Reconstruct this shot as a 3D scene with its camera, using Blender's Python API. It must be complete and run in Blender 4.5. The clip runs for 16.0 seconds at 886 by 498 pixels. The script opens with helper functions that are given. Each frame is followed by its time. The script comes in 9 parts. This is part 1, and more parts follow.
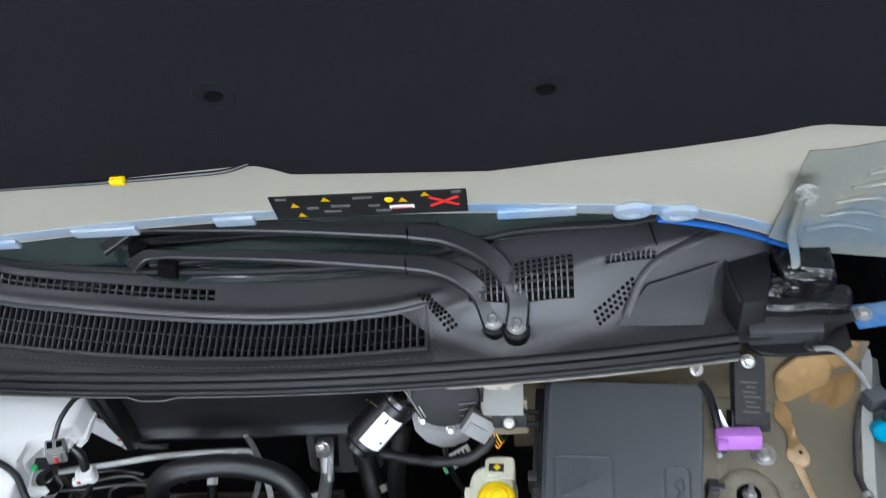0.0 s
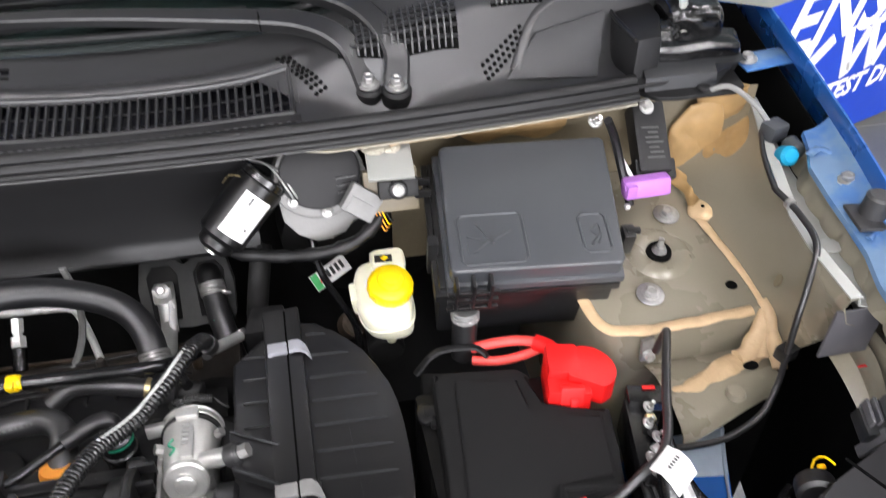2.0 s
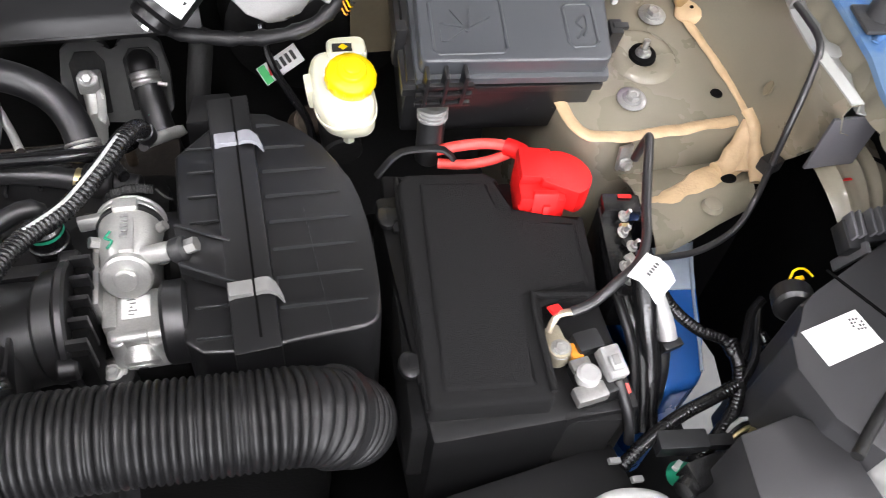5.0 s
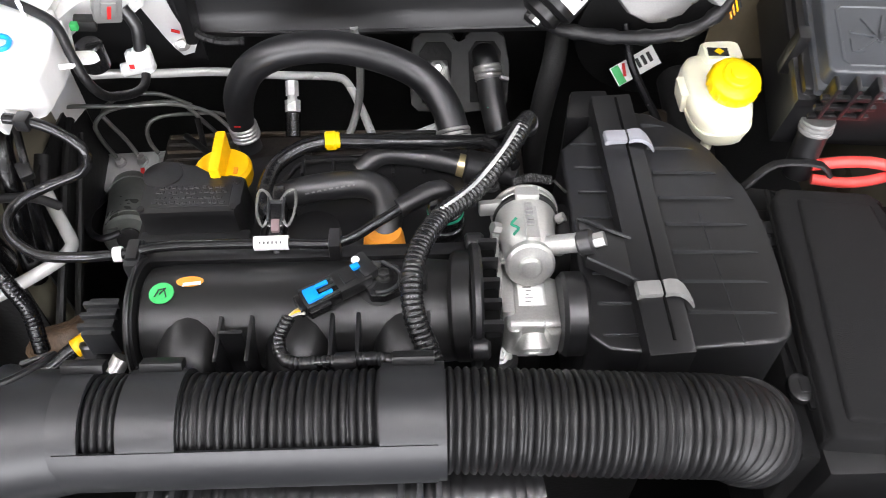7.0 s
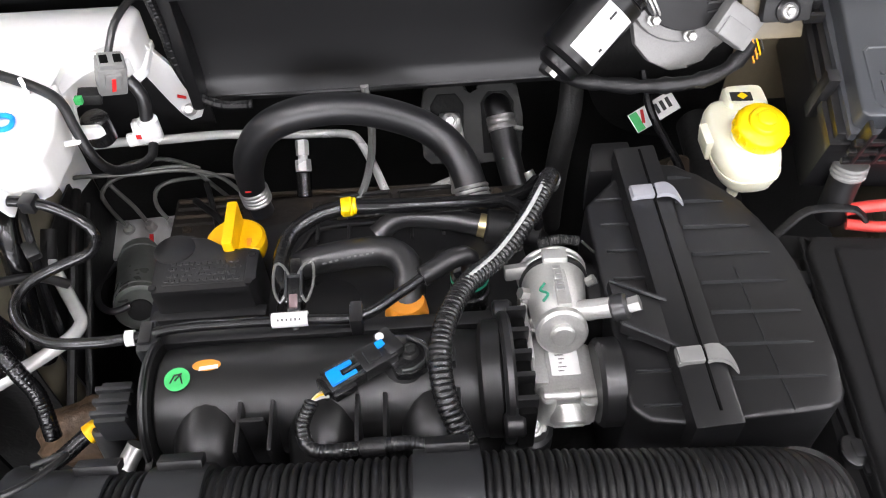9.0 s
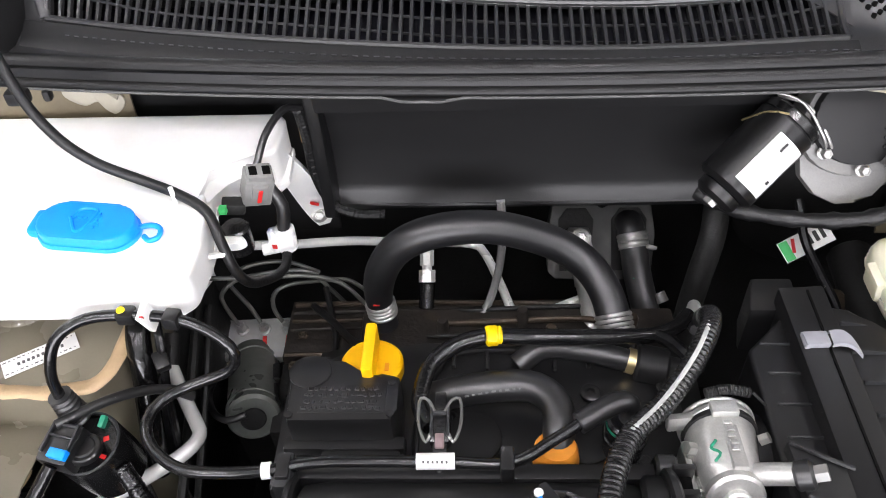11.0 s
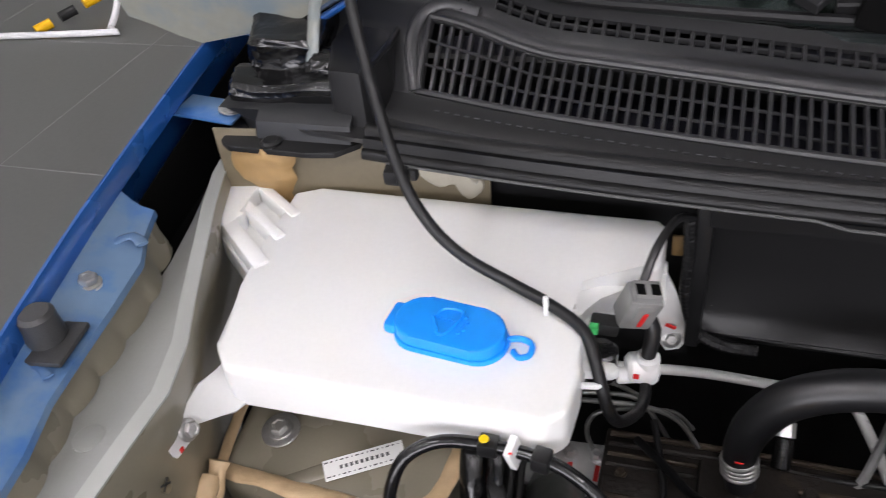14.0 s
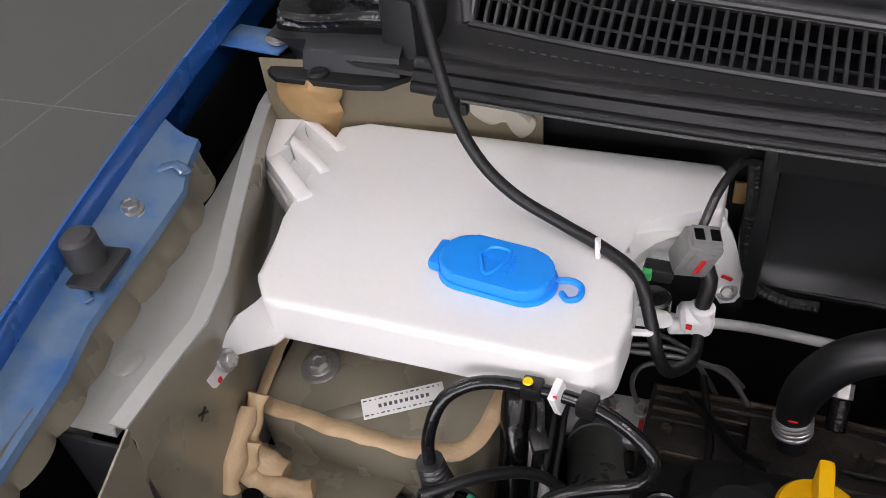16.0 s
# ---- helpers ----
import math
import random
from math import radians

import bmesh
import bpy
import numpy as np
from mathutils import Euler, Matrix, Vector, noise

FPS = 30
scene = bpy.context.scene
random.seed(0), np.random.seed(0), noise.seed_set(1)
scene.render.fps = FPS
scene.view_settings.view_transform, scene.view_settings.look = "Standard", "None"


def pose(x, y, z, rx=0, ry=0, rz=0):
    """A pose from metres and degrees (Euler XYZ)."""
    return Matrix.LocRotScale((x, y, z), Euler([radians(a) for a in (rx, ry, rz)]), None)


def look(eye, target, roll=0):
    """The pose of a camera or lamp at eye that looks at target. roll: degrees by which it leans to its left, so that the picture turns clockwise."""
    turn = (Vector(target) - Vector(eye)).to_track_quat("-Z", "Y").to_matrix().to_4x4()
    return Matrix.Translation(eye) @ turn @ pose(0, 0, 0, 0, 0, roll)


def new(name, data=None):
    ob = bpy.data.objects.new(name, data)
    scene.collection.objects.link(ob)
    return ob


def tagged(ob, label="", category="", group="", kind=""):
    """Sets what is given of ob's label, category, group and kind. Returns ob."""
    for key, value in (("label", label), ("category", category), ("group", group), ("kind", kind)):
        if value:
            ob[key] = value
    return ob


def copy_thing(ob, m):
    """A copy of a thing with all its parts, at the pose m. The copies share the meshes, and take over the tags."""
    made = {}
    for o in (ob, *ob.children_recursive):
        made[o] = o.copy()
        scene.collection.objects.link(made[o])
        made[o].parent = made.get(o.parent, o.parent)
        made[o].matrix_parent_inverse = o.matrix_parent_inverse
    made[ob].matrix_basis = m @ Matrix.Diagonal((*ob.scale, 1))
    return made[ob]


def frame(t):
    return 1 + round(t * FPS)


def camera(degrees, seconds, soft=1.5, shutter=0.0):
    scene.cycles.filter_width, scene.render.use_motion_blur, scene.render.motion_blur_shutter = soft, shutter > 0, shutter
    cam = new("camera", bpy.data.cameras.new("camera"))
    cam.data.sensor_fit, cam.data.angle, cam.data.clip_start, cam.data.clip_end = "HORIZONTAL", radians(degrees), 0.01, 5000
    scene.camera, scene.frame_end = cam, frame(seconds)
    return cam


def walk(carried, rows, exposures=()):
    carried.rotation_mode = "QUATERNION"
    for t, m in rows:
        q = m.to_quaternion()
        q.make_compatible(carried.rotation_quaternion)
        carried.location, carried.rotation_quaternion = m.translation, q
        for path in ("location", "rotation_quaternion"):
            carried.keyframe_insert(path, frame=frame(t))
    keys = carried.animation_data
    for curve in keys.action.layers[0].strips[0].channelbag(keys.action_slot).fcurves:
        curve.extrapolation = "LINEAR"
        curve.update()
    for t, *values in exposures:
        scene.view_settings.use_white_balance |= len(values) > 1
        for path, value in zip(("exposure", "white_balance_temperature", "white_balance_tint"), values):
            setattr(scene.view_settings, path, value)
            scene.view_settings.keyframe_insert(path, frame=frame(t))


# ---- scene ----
cam = camera(57.0, 16.0, soft=0.85, shutter=0.4)
PATH = [
    (0, (0.295, 0.085, 1.699), (0.108, 1.573, 0.376), -7.7),
    (0.5, (0.254, 0.051, 1.596), (0.079, 1.75, 0.555), -5.1),
    (0.8, (0.205, 0.045, 1.557), (0.193, 1.793, 0.588), -3.5),
    (1, (0.184, 0.037, 1.533), (0.306, 1.77, 0.542), -2.6),
    (1.5, (0.151, 0.016, 1.442), (0.458, 1.632, 0.304), 0.1),
    (2, (0.187, 0.016, 1.416), (0.494, 1.487, 0.095), 0.5),
    (2.5, (0.205, 0.014, 1.386), (0.527, 1.391, -0.027), 1.6),
    (3, (0.216, 0.009, 1.363), (0.538, 1.299, -0.13), 3.0),
    (3.2, (0.217, 0.013, 1.357), (0.547, 1.276, -0.158), 3.8),
    (5.3, (0.135, 0.051, 1.342), (0.551, 1.196, -0.245), 8.5),
    (5.5, (0.108, 0.057, 1.339), (0.513, 1.204, -0.248), 8.5),
    (6, (0.062, 0.056, 1.343), (0.366, 1.226, -0.251), 5.7),
    (6.5, (0.02, 0.056, 1.337), (0.152, 1.26, -0.255), 1.8),
    (7, (-0.009, 0.063, 1.329), (0.027, 1.275, -0.261), -0.1),
    (7.5, (-0.012, 0.08, 1.317), (-0.011, 1.288, -0.277), -1.3),
    (8, (-0.003, 0.084, 1.314), (0.012, 1.302, -0.272), -2.5),
    (8.5, (-0.011, 0.095, 1.322), (0.011, 1.335, -0.246), -2.9),
    (8.7, (-0.014, 0.097, 1.324), (0.014, 1.348, -0.236), -2.8),
    (11, (-0.09, 0.157, 1.329), (-0.192, 1.566, -0.087), -3.6),
    (11.5, (-0.096, 0.163, 1.33), (-0.234, 1.586, -0.069), -3.5),
    (12, (-0.115, 0.179, 1.329), (-0.287, 1.63, -0.037), -3.2),
    (12.5, (-0.137, 0.195, 1.328), (-0.357, 1.687, 0.014), -3.8),
    (13, (-0.168, 0.212, 1.318), (-0.483, 1.723, 0.045), -4.9),
    (13.5, (-0.201, 0.226, 1.307), (-0.622, 1.727, 0.054), -5.4),
    (14, (-0.235, 0.232, 1.293), (-0.815, 1.69, 0.052), -7.4),
    (14.5, (-0.248, 0.239, 1.276), (-0.894, 1.646, 0.01), -8.2),
    (15, (-0.249, 0.239, 1.269), (-0.917, 1.614, -0.021), -8.6),
    (15.5, (-0.247, 0.239, 1.271), (-0.919, 1.602, -0.028), -8.5),
    (16, (-0.241, 0.237, 1.271), (-0.909, 1.594, -0.038), -8.3),
]
walk(cam, [(t, look(eye, target, roll)) for t, eye, target, roll in PATH],
     [(0.0, -0.25, 5750, 3), (0.5, 0.32, 6300, 9), (1.0, 0.55, 6400, 10), (1.5, 0.32, 6500, 10), (2.0, 0.35, 6500, 10), (3.0, 0.3, 6500, 10), (6.0, 0.65, 6500, 10), (6.5, 0.64, 6500, 10), (7.0, 0.52, 6500, 10), (8.5, 0.4, 6500, 11), (11.5, 0.25, 6500, 11), (12.5, 0.15, 6500, 11), (13.5, -0.21, 6500, 12), (14.5, -0.64, 6550, 13), (16.0, -0.72, 6600, 14)])

# ---- light ----
world = bpy.data.worlds.new("showroom_air")
scene.world = world
world.use_nodes = True
world.node_tree.nodes["Background"].inputs[0].default_value = (0.84, 0.86, 1.0, 1)
world.node_tree.nodes["Background"].inputs[1].default_value = 0.15


def area_lamp(name, eye, target, sx, sy, watts, colour=(1, 1, 1)):
    data = bpy.data.lights.new(name, "AREA")
    data.shape, data.size, data.size_y, data.energy, data.color = "RECTANGLE", sx, sy, watts, colour
    ob = new(name, data)
    ob.matrix_world = look(eye, target)
    return ob


# ---- materials ----
MATS = {}


def mat(name, colour, rough=0.5, metal=0.0, var=0.15, grain=120.0, bump=0.0, blotch=6.0, sub=0.0, coat=0.0, spec=0.5,
        second=None, second_at=0.6, rough_var=0.1, trans=0.0, dust=0.0):
    """A painted, moulded or cast surface with colour variation at two scales and a fine relief."""
    if name in MATS:
        return MATS[name]
    m = bpy.data.materials.new(name)
    m.use_nodes = True
    n, l = m.node_tree.nodes, m.node_tree.links
    p = n["Principled BSDF"]
    co = n.new("ShaderNodeTexCoord")
    big, fine = n.new("ShaderNodeTexNoise"), n.new("ShaderNodeTexNoise")
    big.inputs["Scale"].default_value, fine.inputs["Scale"].default_value = blotch, grain
    big.inputs["Detail"].default_value, fine.inputs["Detail"].default_value = 5, 4
    big.inputs["Roughness"].default_value = 0.6
    l.new(co.outputs["Object"], big.inputs["Vector"])
    l.new(co.outputs["Object"], fine.inputs["Vector"])
    add = n.new("ShaderNodeMath")
    add.operation = "ADD"
    l.new(big.outputs["Fac"], add.inputs[0])
    l.new(fine.outputs["Fac"], add.inputs[1])
    ramp = n.new("ShaderNodeMapRange")
    ramp.inputs["From Min"].default_value, ramp.inputs["From Max"].default_value = 0.55, 1.45
    ramp.inputs["To Min"].default_value, ramp.inputs["To Max"].default_value = 1 - var, 1 + var
    l.new(add.outputs[0], ramp.inputs["Value"])
    mul = n.new("ShaderNodeVectorMath")
    mul.operation = "SCALE"
    mul.inputs[0].default_value = colour
    l.new(ramp.outputs[0], mul.inputs["Scale"])
    last = mul.outputs["Vector"]
    if second:
        mask = n.new("ShaderNodeMapRange")
        mask.inputs["From Min"].default_value, mask.inputs["From Max"].default_value = second_at, second_at + 0.12
        l.new(big.outputs["Fac"], mask.inputs["Value"])
        mix = n.new("ShaderNodeMix")
        mix.data_type = "RGBA"
        l.new(mask.outputs[0], mix.inputs["Factor"])
        l.new(last, mix.inputs["A"])
        mix.inputs["B"].default_value = (*second, 1)
        last = mix.outputs["Result"]
    if dust:
        vor = n.new("ShaderNodeTexVoronoi")
        vor.inputs["Scale"].default_value = 95
        l.new(co.outputs["Object"], vor.inputs["Vector"])
        size = n.new("ShaderNodeMapRange")
        size.inputs["From Min"].default_value, size.inputs["From Max"].default_value = 0.45, 0.75
        size.inputs["To Min"].default_value, size.inputs["To Max"].default_value = 0.0, 0.11 * dust
        l.new(big.outputs["Fac"], size.inputs["Value"])
        speck = n.new("ShaderNodeMath")
        speck.operation = "LESS_THAN"
        l.new(vor.outputs["Distance"], speck.inputs[0])
        l.new(size.outputs[0], speck.inputs[1])
        mixd = n.new("ShaderNodeMix")
        mixd.data_type = "RGBA"
        l.new(speck.outputs[0], mixd.inputs["Factor"])
        l.new(last, mixd.inputs["A"])
        mixd.inputs["B"].default_value = (0.16, 0.155, 0.145, 1)
        last = mixd.outputs["Result"]
    l.new(last, p.inputs["Base Color"])
    rr = n.new("ShaderNodeMapRange")
    rr.inputs["From Min"].default_value, rr.inputs["From Max"].default_value = 0.1, 0.9
    rr.inputs["To Min"].default_value, rr.inputs["To Max"].default_value = max(0.03, rough - rough_var), min(1, rough + rough_var)
    l.new(big.outputs["Fac"], rr.inputs["Value"])
    l.new(rr.outputs[0], p.inputs["Roughness"])
    p.inputs["Metallic"].default_value = metal
    p.inputs["Specular IOR Level"].default_value = spec
    p.inputs["Coat Weight"].default_value = coat
    p.inputs["Coat Roughness"].default_value = 0.06
    if sub:
        p.inputs["Subsurface Weight"].default_value = sub
        p.inputs["Subsurface Radius"].default_value = (0.02, 0.018, 0.014)
        p.inputs["Subsurface Scale"].default_value = 0.5
    if trans:
        p.inputs["Transmission Weight"].default_value = trans
    if bump:
        b = n.new("ShaderNodeBump")
        b.inputs["Strength"].default_value = bump
        b.inputs["Distance"].default_value = 0.002
        l.new(fine.outputs["Fac"], b.inputs["Height"])
        l.new(b.outputs["Normal"], p.inputs["Normal"])
    MATS[name] = m
    return m


SEAL = mat("black weather seal", (0.005, 0.005, 0.0053), 0.40, bump=0.15, grain=600, spec=0.32)
PLASTIC = mat("grained black plastic", (0.0080, 0.0080, 0.0085), 0.33, bump=0.10, grain=2600, spec=0.62, dust=1.0)
PAD = mat("moulded insulation skin", (0.0125, 0.0125, 0.013), 0.36, bump=0.1, grain=1800, var=0.1, second=(0.020, 0.0195, 0.019), second_at=0.66, dust=1.0)
PLASTIC_DULL = mat("dull black plastic", (0.008, 0.008, 0.0085), 0.50, bump=0.12, grain=2600, spec=0.32)
FLANGE_GREY = mat("slate grey sealer coat and cowl glints", (0.075, 0.073, 0.080), 0.55, bump=0.1, grain=900)
PLASTIC_GREY = mat("grey black plastic", (0.0175, 0.0183, 0.0198), 0.38, spec=0.5, bump=0.10, grain=2600)
COWL = mat("weathered cowl plastic", (0.020, 0.020, 0.0208), 0.34, bump=0.15, grain=2400, spec=0.75)
GLOSSY = mat("smooth black moulding", (0.007, 0.007, 0.0075), 0.22, spec=0.9, dust=0.8, bump=0.12, grain=400)
RUBBER = mat("black rubber hose", (0.010, 0.010, 0.0107), 0.37, bump=0.03, grain=900, spec=0.9, dust=0.7)
RUBBER_DULL = mat("dull rubber", (0.0060, 0.0060, 0.0064), 0.42, bump=0.2, grain=500, spec=0.42)
SLEEVE = mat("shiny black tape", (0.006, 0.006, 0.0065), 0.2, bump=0.3, grain=90, dust=1.0)
TAPE = mat("wrinkled black film", (0.003, 0.003, 0.0033), 0.17, bump=0.35, grain=140, spec=0.6)
FELT = mat("black moulded felt", (0.0145, 0.0145, 0.015), 0.92, bump=0.9, grain=1500, spec=0.2)
LINER = mat("dark hood liner felt", (0.0115, 0.0115, 0.0142), 0.95, bump=0.9, grain=900, spec=0.15, var=0.25)
CORNER = mat("misted corner primer", (0.235, 0.235, 0.20), 0.34, var=0.10, blotch=9, second=(0.16, 0.195, 0.215), second_at=0.50)
ALU_BLOCK = mat("machined aluminium block", (0.50, 0.50, 0.49), 0.42, metal=0.4, var=0.12)
WALL_EDGE = mat("pale primer edge", (0.35, 0.36, 0.335), 0.38, var=0.03)
LOOM = mat("glossy split conduit", (0.008, 0.008, 0.0085), 0.26, coat=0.25, bump=0.05, grain=300)
# the lid is glossy black; its bluish glare is put into this colour
FUSE = mat("blue grey plastic and fuse lid glare", (0.050, 0.054, 0.060), 0.34, spec=0.7, bump=0.08, grain=2600)
BRAKE_PIPE = mat("grey coated brake pipe", (0.20, 0.20, 0.19), 0.3, metal=0.5)
BRIGHT = mat("bright drawn aluminium", (0.74, 0.74, 0.72), 0.26, metal=0.3, var=0.05)
DUSTY = mat("dust covered dark casting", (0.017, 0.0135, 0.011), 0.60, var=0.5, bump=0.5, grain=160, blotch=22, second=(0.050, 0.037, 0.026), second_at=0.60)
RUST = mat("rusty brown casting", (0.10, 0.062, 0.036), 0.6, var=0.5, bump=0.6, grain=200)
STOP_RUBBER = mat("dark grey stop rubber", (0.040, 0.040, 0.041), 0.5, bump=0.15, grain=700)
MID_GREY = mat("grey moulded rubber", (0.09, 0.09, 0.088), 0.5)
FOAM = mat("grey foam fuzz", (0.09, 0.09, 0.09), 0.9, bump=0.8, grain=900)
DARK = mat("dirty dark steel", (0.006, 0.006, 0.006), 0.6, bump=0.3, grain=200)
# near-black that puts the shade of gaps, holes and hollows into colour
VOID = mat("near-black for gaps and shade", (0.002, 0.002, 0.002), 0.9, spec=0.1)
PRIMER = mat("olive grey primer", (0.210, 0.190, 0.142), 0.30, var=0.045, bump=0.02, grain=500, coat=0.5)
PRIMER_DARK = mat("thin brown primer", (0.150, 0.125, 0.080), 0.42, var=0.10, bump=0.1, grain=200)
PALE = mat("pale grey green primer", (0.275, 0.28, 0.262), 0.38, var=0.04, bump=0.02, grain=500)
BEIGE = mat("beige hood primer", (0.40, 0.372, 0.300), 0.38, var=0.04, bump=0.02, grain=400, coat=0.25)
SEALANT = mat("tan seam sealant", (0.50, 0.36, 0.21), 0.5, var=0.16, bump=0.8, grain=90, blotch=30)
BROWN = mat("brown stained sealant", (0.33, 0.21, 0.09), 0.42, var=0.25, bump=0.6, grain=60, blotch=14)
BLUE = mat("metallic blue paint", (0.020, 0.130, 0.470), 0.28, metal=0.35, var=0.08, grain=1500, coat=0.7)
MIST = mat("blue overspray on primer", (0.155, 0.265, 0.43), 0.24, metal=0.25, var=0.10, grain=60, blotch=11, coat=0.6, second=(0.06, 0.185, 0.47), second_at=0.46)
MIST_PALE = mat("thin blue overspray", (0.29, 0.34, 0.40), 0.35, var=0.10, blotch=7, coat=0.3, second=(0.20, 0.30, 0.44), second_at=0.50)
WHITE = mat("white translucent tank plastic", (0.80, 0.80, 0.785), 0.38, var=0.03, sub=0.15, bump=0.01, grain=300)
CREAM = mat("yellowish translucent tank plastic", (0.82, 0.80, 0.62), 0.38, var=0.04, sub=0.2)
CAP_BLUE = mat("bright blue cap plastic", (0.0, 0.27, 0.90), 0.38, var=0.06, bump=0.05)
YELLOW = mat("yellow cap plastic", (0.90, 0.60, 0.0), 0.38, var=0.06)
AMBER = mat("amber yellow plastic", (0.86, 0.47, 0.0), 0.42, var=0.08)
ORANGE = mat("orange clip plastic", (0.80, 0.30, 0.03), 0.45, var=0.1)
RED = mat("red cover plastic", (0.78, 0.012, 0.012), 0.42, var=0.1, bump=0.1)
RED_CABLE = mat("faded red cable", (0.75, 0.07, 0.06), 0.45, var=0.1)
PURPLE = mat("purple plastic", (0.42, 0.16, 0.55), 0.45)
ALU = mat("cast aluminium", (0.52, 0.52, 0.50), 0.38, metal=0.75, bump=0.15, grain=700, var=0.15)
ALU_DIRTY = mat("dirty cast iron", (0.055, 0.040, 0.027), 0.5, metal=0.3, bump=0.5, grain=150, var=0.35)
STEEL = mat("zinc plated steel", (0.44, 0.435, 0.42), 0.34, metal=0.8, var=0.2, grain=300, bump=0.05)
BRASS = mat("yellow passivated steel", (0.72, 0.60, 0.32), 0.3, metal=0.9, var=0.12)
GREY_PLASTIC = mat("grey connector plastic", (0.19, 0.19, 0.185), 0.5, bump=0.1)
LIGHT_GREY = mat("light grey plastic", (0.42, 0.42, 0.41), 0.5)
CLIP_GREY = mat("blue grey clip plastic", (0.27, 0.275, 0.30), 0.42, var=0.08)
PAPER = mat("white paper label", (0.80, 0.80, 0.78), 0.6, var=0.03)
INK = mat("black print", (0.02, 0.02, 0.02), 0.6)
INK_RED = mat("red marker ink", (0.65, 0.02, 0.02), 0.6)
INK_WHITE = mat("white print", (0.8, 0.8, 0.8), 0.6)
PRINT_PALE = mat("worn pale print", (0.17, 0.17, 0.165), 0.6)
INK_GREY = mat("faint grey print", (0.10, 0.10, 0.10), 0.6)
GREEN = mat("green sticker paper", (0.05, 0.48, 0.13), 0.55)
GREEN_DK = mat("green paint mark", (0.01, 0.22, 0.12), 0.55)
FLOOR = mat("grey porcelain tile", (0.12, 0.122, 0.114), 0.38, var=0.08, grain=60, blotch=2, rough_var=0.04)
GROUT = mat("pale tile joint", (0.26, 0.26, 0.255), 0.7)
WALL = mat("white showroom wall", (0.72, 0.72, 0.70), 0.7, var=0.03)
CEIL = mat("grey white ceiling", (0.60, 0.60, 0.60), 0.8, var=0.03)
BANNER = mat("printed blue banner", (0.012, 0.055, 0.46), 0.45, var=0.08)


def glass(name, tint):
    m = bpy.data.materials.new(name)
    m.use_nodes = True
    p = m.node_tree.nodes["Principled BSDF"]
    p.inputs["Base Color"].default_value = (*tint, 1)
    p.inputs["Transmission Weight"].default_value = 1.0
    p.inputs["Roughness"].default_value = 0.02
    p.inputs["IOR"].default_value = 1.45
    return m


SCREEN_GLASS = glass("windscreen glass", (0.72, 0.82, 0.78))

# ---- builders ----
ORI = {}


def thing(name, at, label, category, group="", kind=""):
    ob = new(name)
    ob.location = at
    ob.empty_display_size = 0.03
    ORI[ob.name] = Vector(at)
    return tagged(ob, label, category, group, kind)


def part(name, bm, material, parent, label="", sharp=38):
    """Links a bmesh, built in world places, as one mesh under a thing or a part."""
    o = ORI[parent.name]
    bm.transform(Matrix.Translation(-o))
    bmesh.ops.recalc_face_normals(bm, faces=bm.faces[:])
    me = bpy.data.meshes.new(name)
    bm.to_mesh(me)
    bm.free()
    me.polygons.foreach_set("use_smooth", [True] * len(me.polygons))
    me.set_sharp_from_angle(angle=radians(sharp))
    me.materials.append(material)
    ob = new(name, me)
    ob.parent = parent
    ORI[ob.name] = o
    return tagged(ob, label)


def single(name, bm, material, at, label, category, group="", kind="", sharp=38):
    """A thing that is one mesh."""
    bm.transform(Matrix.Translation(-Vector(at)))
    bmesh.ops.recalc_face_normals(bm, faces=bm.faces[:])
    me = bpy.data.meshes.new(name)
    bm.to_mesh(me)
    bm.free()
    me.polygons.foreach_set("use_smooth", [True] * len(me.polygons))
    me.set_sharp_from_angle(angle=radians(sharp))
    me.materials.append(material)
    ob = new(name, me)
    ob.location = at
    ORI[ob.name] = Vector(at)
    return tagged(ob, label, category, group, kind)


def join(*bms):
    out = bms[0]
    for b in bms[1:]:
        me = bpy.data.meshes.new("join")
        b.to_mesh(me)
        b.free()
        out.from_mesh(me)
        bpy.data.meshes.remove(me)
    return out


def box(c, s, rot=(0, 0, 0), bev=0.002, seg=2):
    bm = bmesh.new()
    bmesh.ops.create_cube(bm, size=1)
    bm.transform(Matrix.Diagonal((*s, 1)))
    if bev:
        bmesh.ops.bevel(bm, geom=bm.edges[:], offset=min(bev, 0.45 * min(s)), segments=seg, profile=0.6, affect="EDGES")
    bm.transform(pose(*c, *rot))
    return bm


def prism(outline, z0, z1, bev=0.003, seg=2, shift=(0, 0), shrink=1.0, tilt=None):
    """An outline in x, y raised from z0 to z1; shift and shrink move the top. tilt(x, y) adds to the height."""
    bm = bmesh.new()
    cx = sum(p[0] for p in outline) / len(outline)
    cy = sum(p[1] for p in outline) / len(outline)
    low = [bm.verts.new((x, y, z0)) for x, y in outline]
    top = [bm.verts.new((cx + (x - cx) * shrink + shift[0], cy + (y - cy) * shrink + shift[1], z1)) for x, y in outline]
    bm.faces.new(low[::-1])
    bm.faces.new(top)
    k = len(low)
    for i in range(k):
        j = (i + 1) % k
        bm.faces.new((low[i], low[j], top[j], top[i]))
    if bev:
        up = [e for e in bm.edges if all(v in top for v in e.verts)] + [e for e in bm.edges if (e.verts[0] in top) != (e.verts[1] in top)]
        bmesh.ops.bevel(bm, geom=up, offset=bev, segments=seg, profile=0.6, affect="EDGES", clamp_overlap=True)
    if tilt:
        for v in bm.verts:
            v.co.z += tilt(v.co.x, v.co.y)
    return bm


